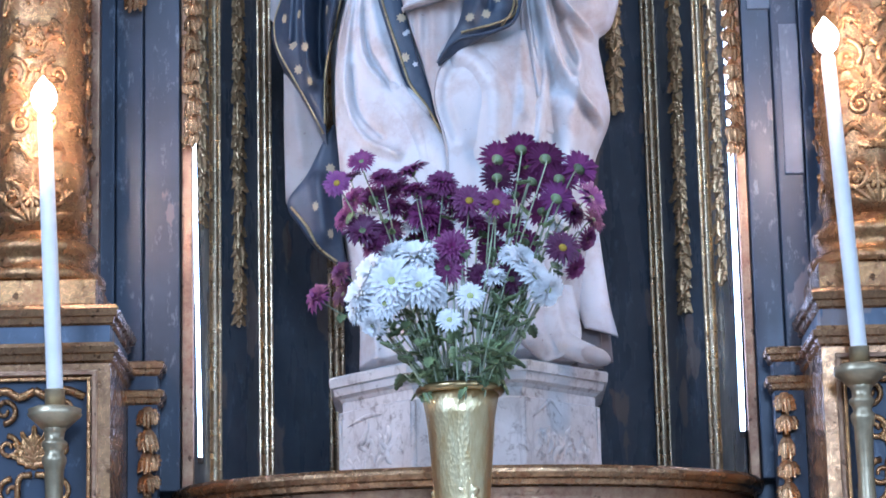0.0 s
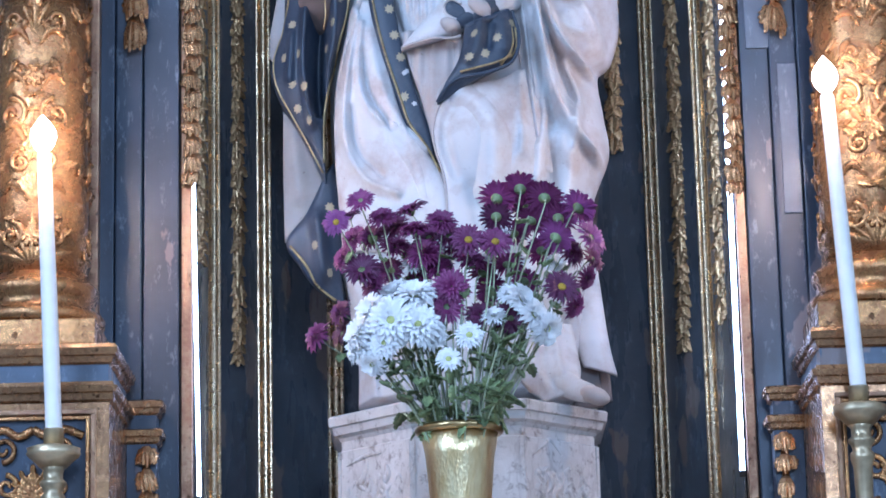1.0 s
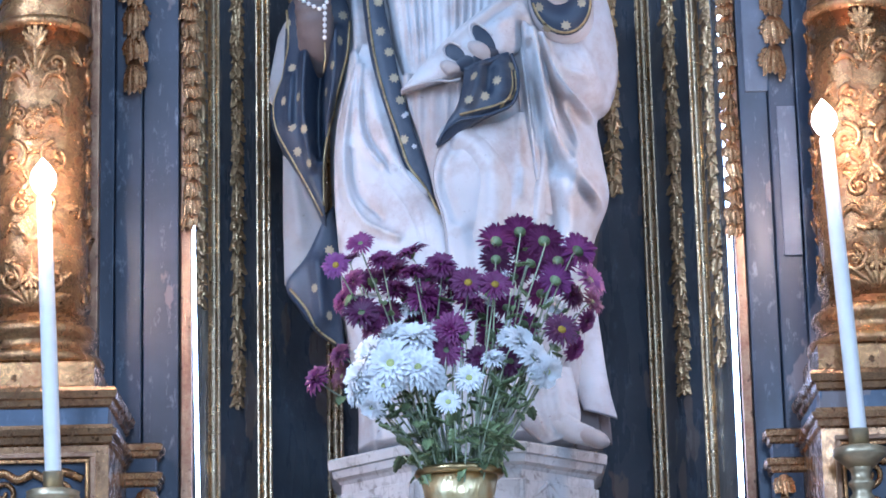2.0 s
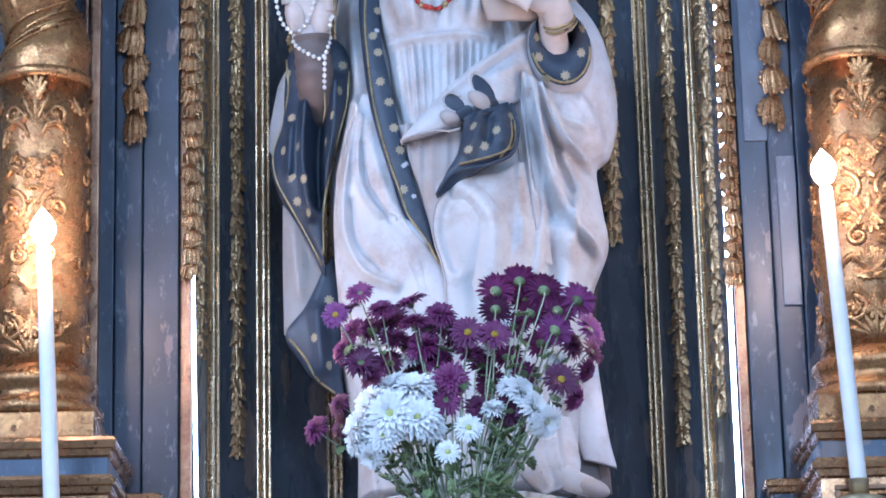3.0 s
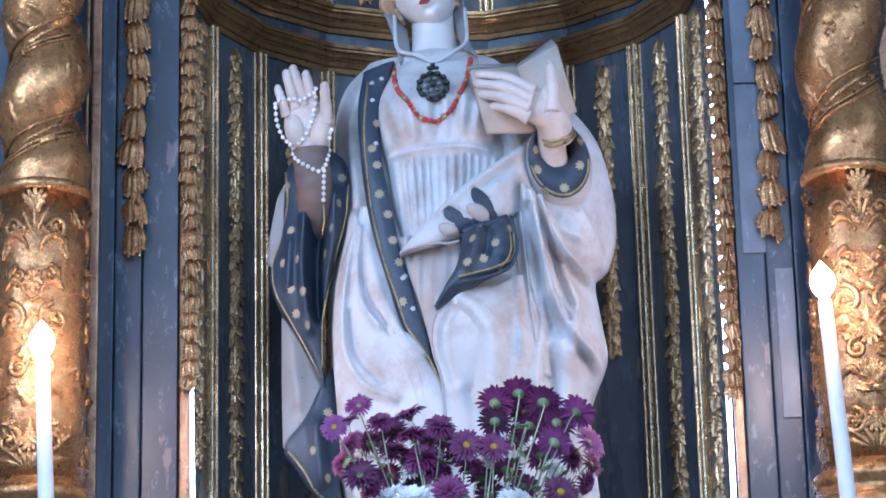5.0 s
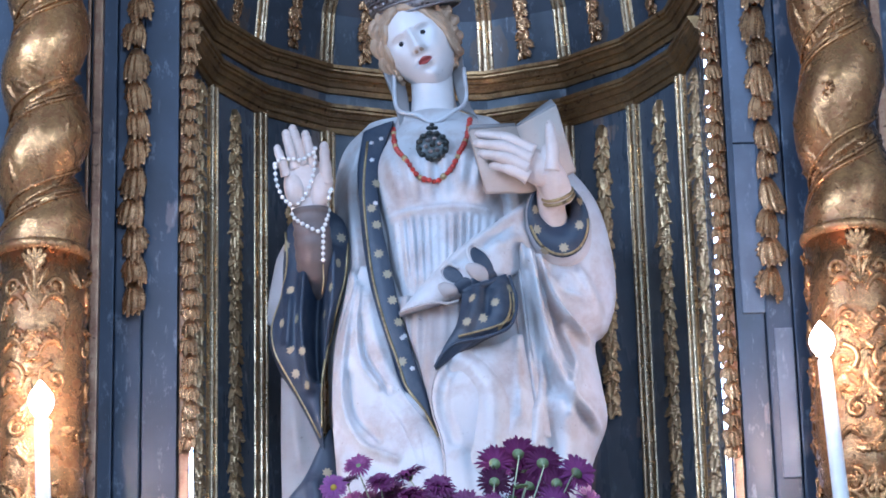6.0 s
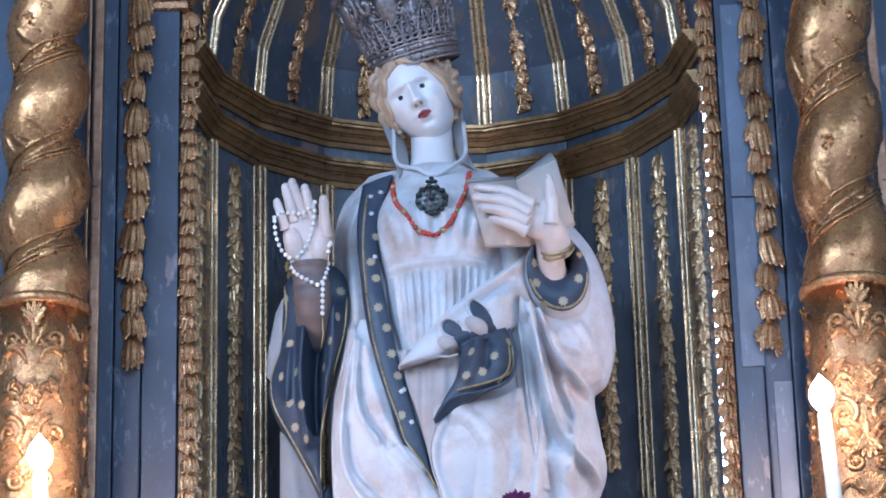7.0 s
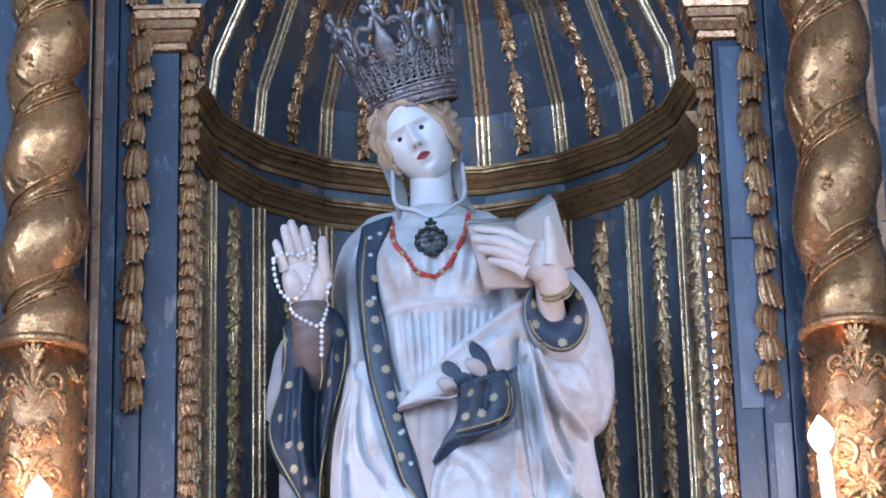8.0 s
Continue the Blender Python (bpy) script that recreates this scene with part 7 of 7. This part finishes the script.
vs_, fs_ = lathe([(0.03, -0.26), (0.10, -0.20), (0.24, -0.06), (0.30, 0.0), (0.15, 0.04)], 12)
CALYX = mesh_from("calyx", vs_, fs_, FOLIAGE)
STEM_LEAVES = [leaf_mesh("leaf", 0.022, 0.036, FOLIAGE, s + 50, 3, 0.16, 0.0006) for s in range(4)]
LABELS = {"purple": "deep purple chrysanthemum on a thin green stem in the vase", "mauve": "pale mauve chrysanthemum on a thin green stem in the vase",
          "white": "full white chrysanthemum on a leafy green stem in the vase", "daisy": "small white daisy-like chrysanthemum on a green stem in the vase"}


def flower(kind, p, r, facing, rnd, leaves=4, eye=False):
    """One stem from the vase's mouth to the head at p, whose face points along facing."""
    p, facing = Vector(p), Vector(facing).normalized()
    a = math.atan2(p.y - VY, p.x - VX) + rnd.uniform(-0.6, 0.6)
    root = Vector((VX + rnd.uniform(0.01, 0.045) * math.cos(a), VY + rnd.uniform(0.01, 0.045) * math.sin(a), 2.36))
    th = empty("chrysanthemum", root, label=LABELS[kind], category="flower", group="flowers in the vase")
    neck = p - facing * r * 0.22
    mouth = root + Vector((0.35 * (p.x - VX) * 0.3, 0.1 * (p.y - VY), 0.10))
    m2 = mouth.lerp(neck, 0.55) + Vector((rnd.uniform(-0.01, 0.01), rnd.uniform(-0.01, 0.01), 0.012))
    m3 = neck - facing * 0.025 + Vector((0, 0, -0.006))
    pts = spline([root, mouth, m2, m3, neck], 16)
    vs, fs = tube_mesh([q - root for q in pts], 0.0017, 6, lambda q: 1.2 - 0.4 * q)
    stem = child("stem", mesh_from("stem", vs, fs, STEM), th)
    q = facing.to_track_quat("Z", "Y").to_matrix().to_4x4()
    m = Matrix.Translation(p - root) @ q @ Matrix.Rotation(rnd.uniform(0, 6), 4, "Z") @ Matrix.Scale(r, 4)
    child("petals", rnd.choice(HEADS[kind]), th).matrix_basis = m
    child("calyx", CALYX, th, "green calyx").matrix_basis = m
    if eye or kind == "white":
        child("centre", CENTRE if kind in ("purple", "mauve") else CENTRE_PALE, th, "yellow centre").matrix_basis = m
    for k in range(leaves):
        i = rnd.randrange(4, 11)
        az = rnd.uniform(0, 2 * math.pi)
        ob = child("leaf", rnd.choice(STEM_LEAVES), stem)
        sc = rnd.uniform(0.4, 0.95)
        ob.matrix_basis = Matrix.Translation(pts[i] - root) @ Matrix.Rotation(az, 4, "Z") @ Matrix.Rotation(radians(rnd.uniform(30, 150)), 4, "X") @ Matrix.Scale(sc, 4)


def bouquet():
    rnd = random.Random(42)
    up = (0, -0.25, 1)
    heads = [
        ("purple", (-0.198, 5.400, 2.927), 30, "up", 0), ("mauve", (-0.244, 5.330, 2.866), 30, "front", 1), ("purple", (-0.156, 5.400, 2.890), 32, "up", 0), ("purple", (-0.100, 5.420, 2.909), 40, "up", 0),
        ("purple", (-0.093, 5.360, 2.851), 36, "up", 0), ("purple", (-0.040, 5.400, 2.879), 34, "up", 0), ("purple", (-0.026, 5.440, 2.860), 32, "up", 0), ("purple", (-0.213, 5.420, 2.854), 32, "out", 0),
        ("purple", (-0.231, 5.400, 2.812), 30, "out", 0), ("purple", (-0.197, 5.360, 2.776), 42, "up", 0), ("purple", (-0.172, 5.360, 2.742), 34, "out", 0), ("purple", (-0.075, 5.440, 2.825), 42, "up", 0),
        ("purple", (-0.050, 5.450, 2.800), 36, "up", 0), ("purple", (0.012, 5.330, 2.824), 36, "front", 1), ("purple", (0.064, 5.330, 2.819), 36, "front", 1), ("purple", (0.014, 5.420, 2.806), 36, "up", 0),
        ("purple", (0.039, 5.440, 2.784), 34, "up", 0), ("purple", (-0.023, 5.360, 2.738), 40, "front", 0), ("purple", (-0.033, 5.360, 2.699), 36, "front", 0), ("purple", (0.071, 5.420, 2.930), 40, "up", 0),
        ("purple", (0.068, 5.360, 2.878), 34, "up", 0), ("purple", (0.118, 5.420, 2.949), 40, "up", 0), ("purple", (0.165, 5.400, 2.924), 40, "up", 0), ("mauve", (0.230, 5.380, 2.897), 42, "up", 0),
        ("mauve", (0.252, 5.380, 2.837), 42, "out", 0), ("purple", (0.192, 5.420, 2.887), 38, "up", 0), ("purple", (0.139, 5.440, 2.889), 36, "up", 0), ("mauve", (0.183, 5.360, 2.833), 40, "up", 0),
        ("purple", (0.212, 5.400, 2.813), 36, "out", 0), ("purple", (0.190, 5.330, 2.726), 38, "front", 1), ("purple", (0.215, 5.400, 2.706), 30, "down", 0), ("purple", (0.241, 5.400, 2.762), 28, "down", 0),
        ("purple", (-0.240, 5.400, 2.701), 30, "out", 0), ("purple", (-0.285, 5.380, 2.650), 34, "out", 0), ("purple", (-0.238, 5.420, 2.664), 30, "out", 0), ("purple", (0.091, 5.380, 2.678), 36, "front", 0),
        ("purple", (0.031, 5.380, 2.687), 30, "front", 0), ("purple", (0.133, 5.460, 2.920), 34, "up", 0), ("purple", (-0.134, 5.460, 2.845), 36, "up", 0), ("purple", (0.090, 5.460, 2.805), 34, "up", 0),
        ("purple", (-0.179, 5.470, 2.869), 34, "up", 0), ("purple", (-0.133, 5.480, 2.890), 34, "up", 0), ("purple", (-0.066, 5.470, 2.866), 34, "up", 0), ("purple", (-0.004, 5.480, 2.844), 34, "up", 0),
        ("purple", (-0.146, 5.470, 2.799), 36, "up", 0), ("purple", (-0.090, 5.480, 2.785), 34, "up", 0), ("purple", (0.104, 5.480, 2.873), 36, "up", 0), ("purple", (0.159, 5.470, 2.834), 36, "up", 0),
        ("purple", (-0.222, 5.440, 2.905), 28, "up", 0), ("purple", (0.258, 5.440, 2.808), 30, "out", 0), ("purple", (0.055, 5.460, 2.754), 34, "up", 0), ("purple", (0.123, 5.470, 2.772), 34, "up", 0),
        ("white", (-0.095, 5.330, 2.715), 40, "up", 0), ("white", (-0.131, 5.360, 2.727), 36, "up", 0), ("white", (-0.175, 5.340, 2.690), 38, "out", 0), ("white", (-0.140, 5.300, 2.660), 46, "front", 0),
        ("white", (-0.088, 5.300, 2.650), 42, "front", 0), ("white", (-0.200, 5.330, 2.644), 34, "out", 0), ("white", (-0.201, 5.340, 2.617), 32, "out", 0), ("white", (-0.154, 5.300, 2.616), 30, "front", 0),
        ("white", (-0.064, 5.320, 2.635), 30, "front", 0), ("daisy", (-0.032, 5.270, 2.577), 24, "front", 1), ("daisy", (0.009, 5.290, 2.627), 27, "front", 1), ("white", (-0.177, 5.320, 2.582), 26, "down", 0),
        ("white", (0.110, 5.340, 2.706), 34, "out", 0), ("white", (0.133, 5.330, 2.672), 34, "out", 0), ("white", (0.158, 5.340, 2.649), 34, "down", 0), ("white", (0.058, 5.360, 2.678), 24, "up", 0),
        ("white", (0.092, 5.370, 2.721), 26, "up", 0), ("white", (-0.098, 5.460, 2.803), 26, "up", 0), ("white", (0.082, 5.480, 2.891), 24, "up", 0), ("white", (0.186, 5.460, 2.803), 24, "up", 0),
    ]
    for kind, p, r, how, eye in heads:
        side = (p[0] - VX) / 0.25
        back = kind in ("purple", "mauve") and p[0] > 0.03 and how == "up"
        f = {"up": (0.4 * side + rnd.uniform(-0.3, 0.3), -0.75 + rnd.uniform(-0.3, 0.5), 0.6), "front": (0.3 * side, -1.0, 0.15 + rnd.uniform(-0.15, 0.25)),
             "out": (0.9 * side / max(0.3, abs(side)), -0.75, 0.4), "down": (0.8 * side, -0.5, -0.5)}[how]
        if back:
            f = (0.5 * side + rnd.uniform(-0.3, 0.3), 0.55 + rnd.uniform(-0.2, 0.3), 0.62)
        flower(kind, p, r * (0.00104 if kind in ("purple", "mauve") else 0.00116), f, rnd, 6 if kind != "purple" else 3, bool(eye))
    # sprigs of leaf without flowers, round the mouth
    for k in range(15):
        a = rnd.uniform(-math.pi, 0.35) if k % 4 else rnd.uniform(0, math.pi)
        root = Vector((VX + 0.045 * math.cos(a), VY + 0.045 * math.sin(a), 2.38))
        reach = rnd.uniform(0.05, 0.11)
        tip = Vector((VX + (0.045 + reach) * math.cos(a), VY + (0.045 + reach) * math.sin(a), 2.46 + rnd.uniform(0.03, 0.20)))
        th = empty("leaf_sprig", root, label="green leafy sprig among the flower stems in the vase", category="foliage", group="sprigs in the vase")
        pts = spline([root, root.lerp(tip, 0.5) + Vector((0, 0, 0.03)), tip], 10)
        vs, fs = tube_mesh([q - root for q in pts], 0.0018, 5)
        child("stem", mesh_from("stem", vs, fs, STEM), th)
        for j in range(6):
            i = rnd.randrange(3, 10)
            ob = child("leaf", rnd.choice(STEM_LEAVES), th)
            ob.matrix_basis = Matrix.Translation(pts[i] - root) @ Matrix.Rotation(rnd.uniform(0, 6.3), 4, "Z") @ Matrix.Rotation(radians(rnd.uniform(20, 140)), 4, "X") @ Matrix.Scale(rnd.uniform(0.6, 1.25), 4)


bouquet()
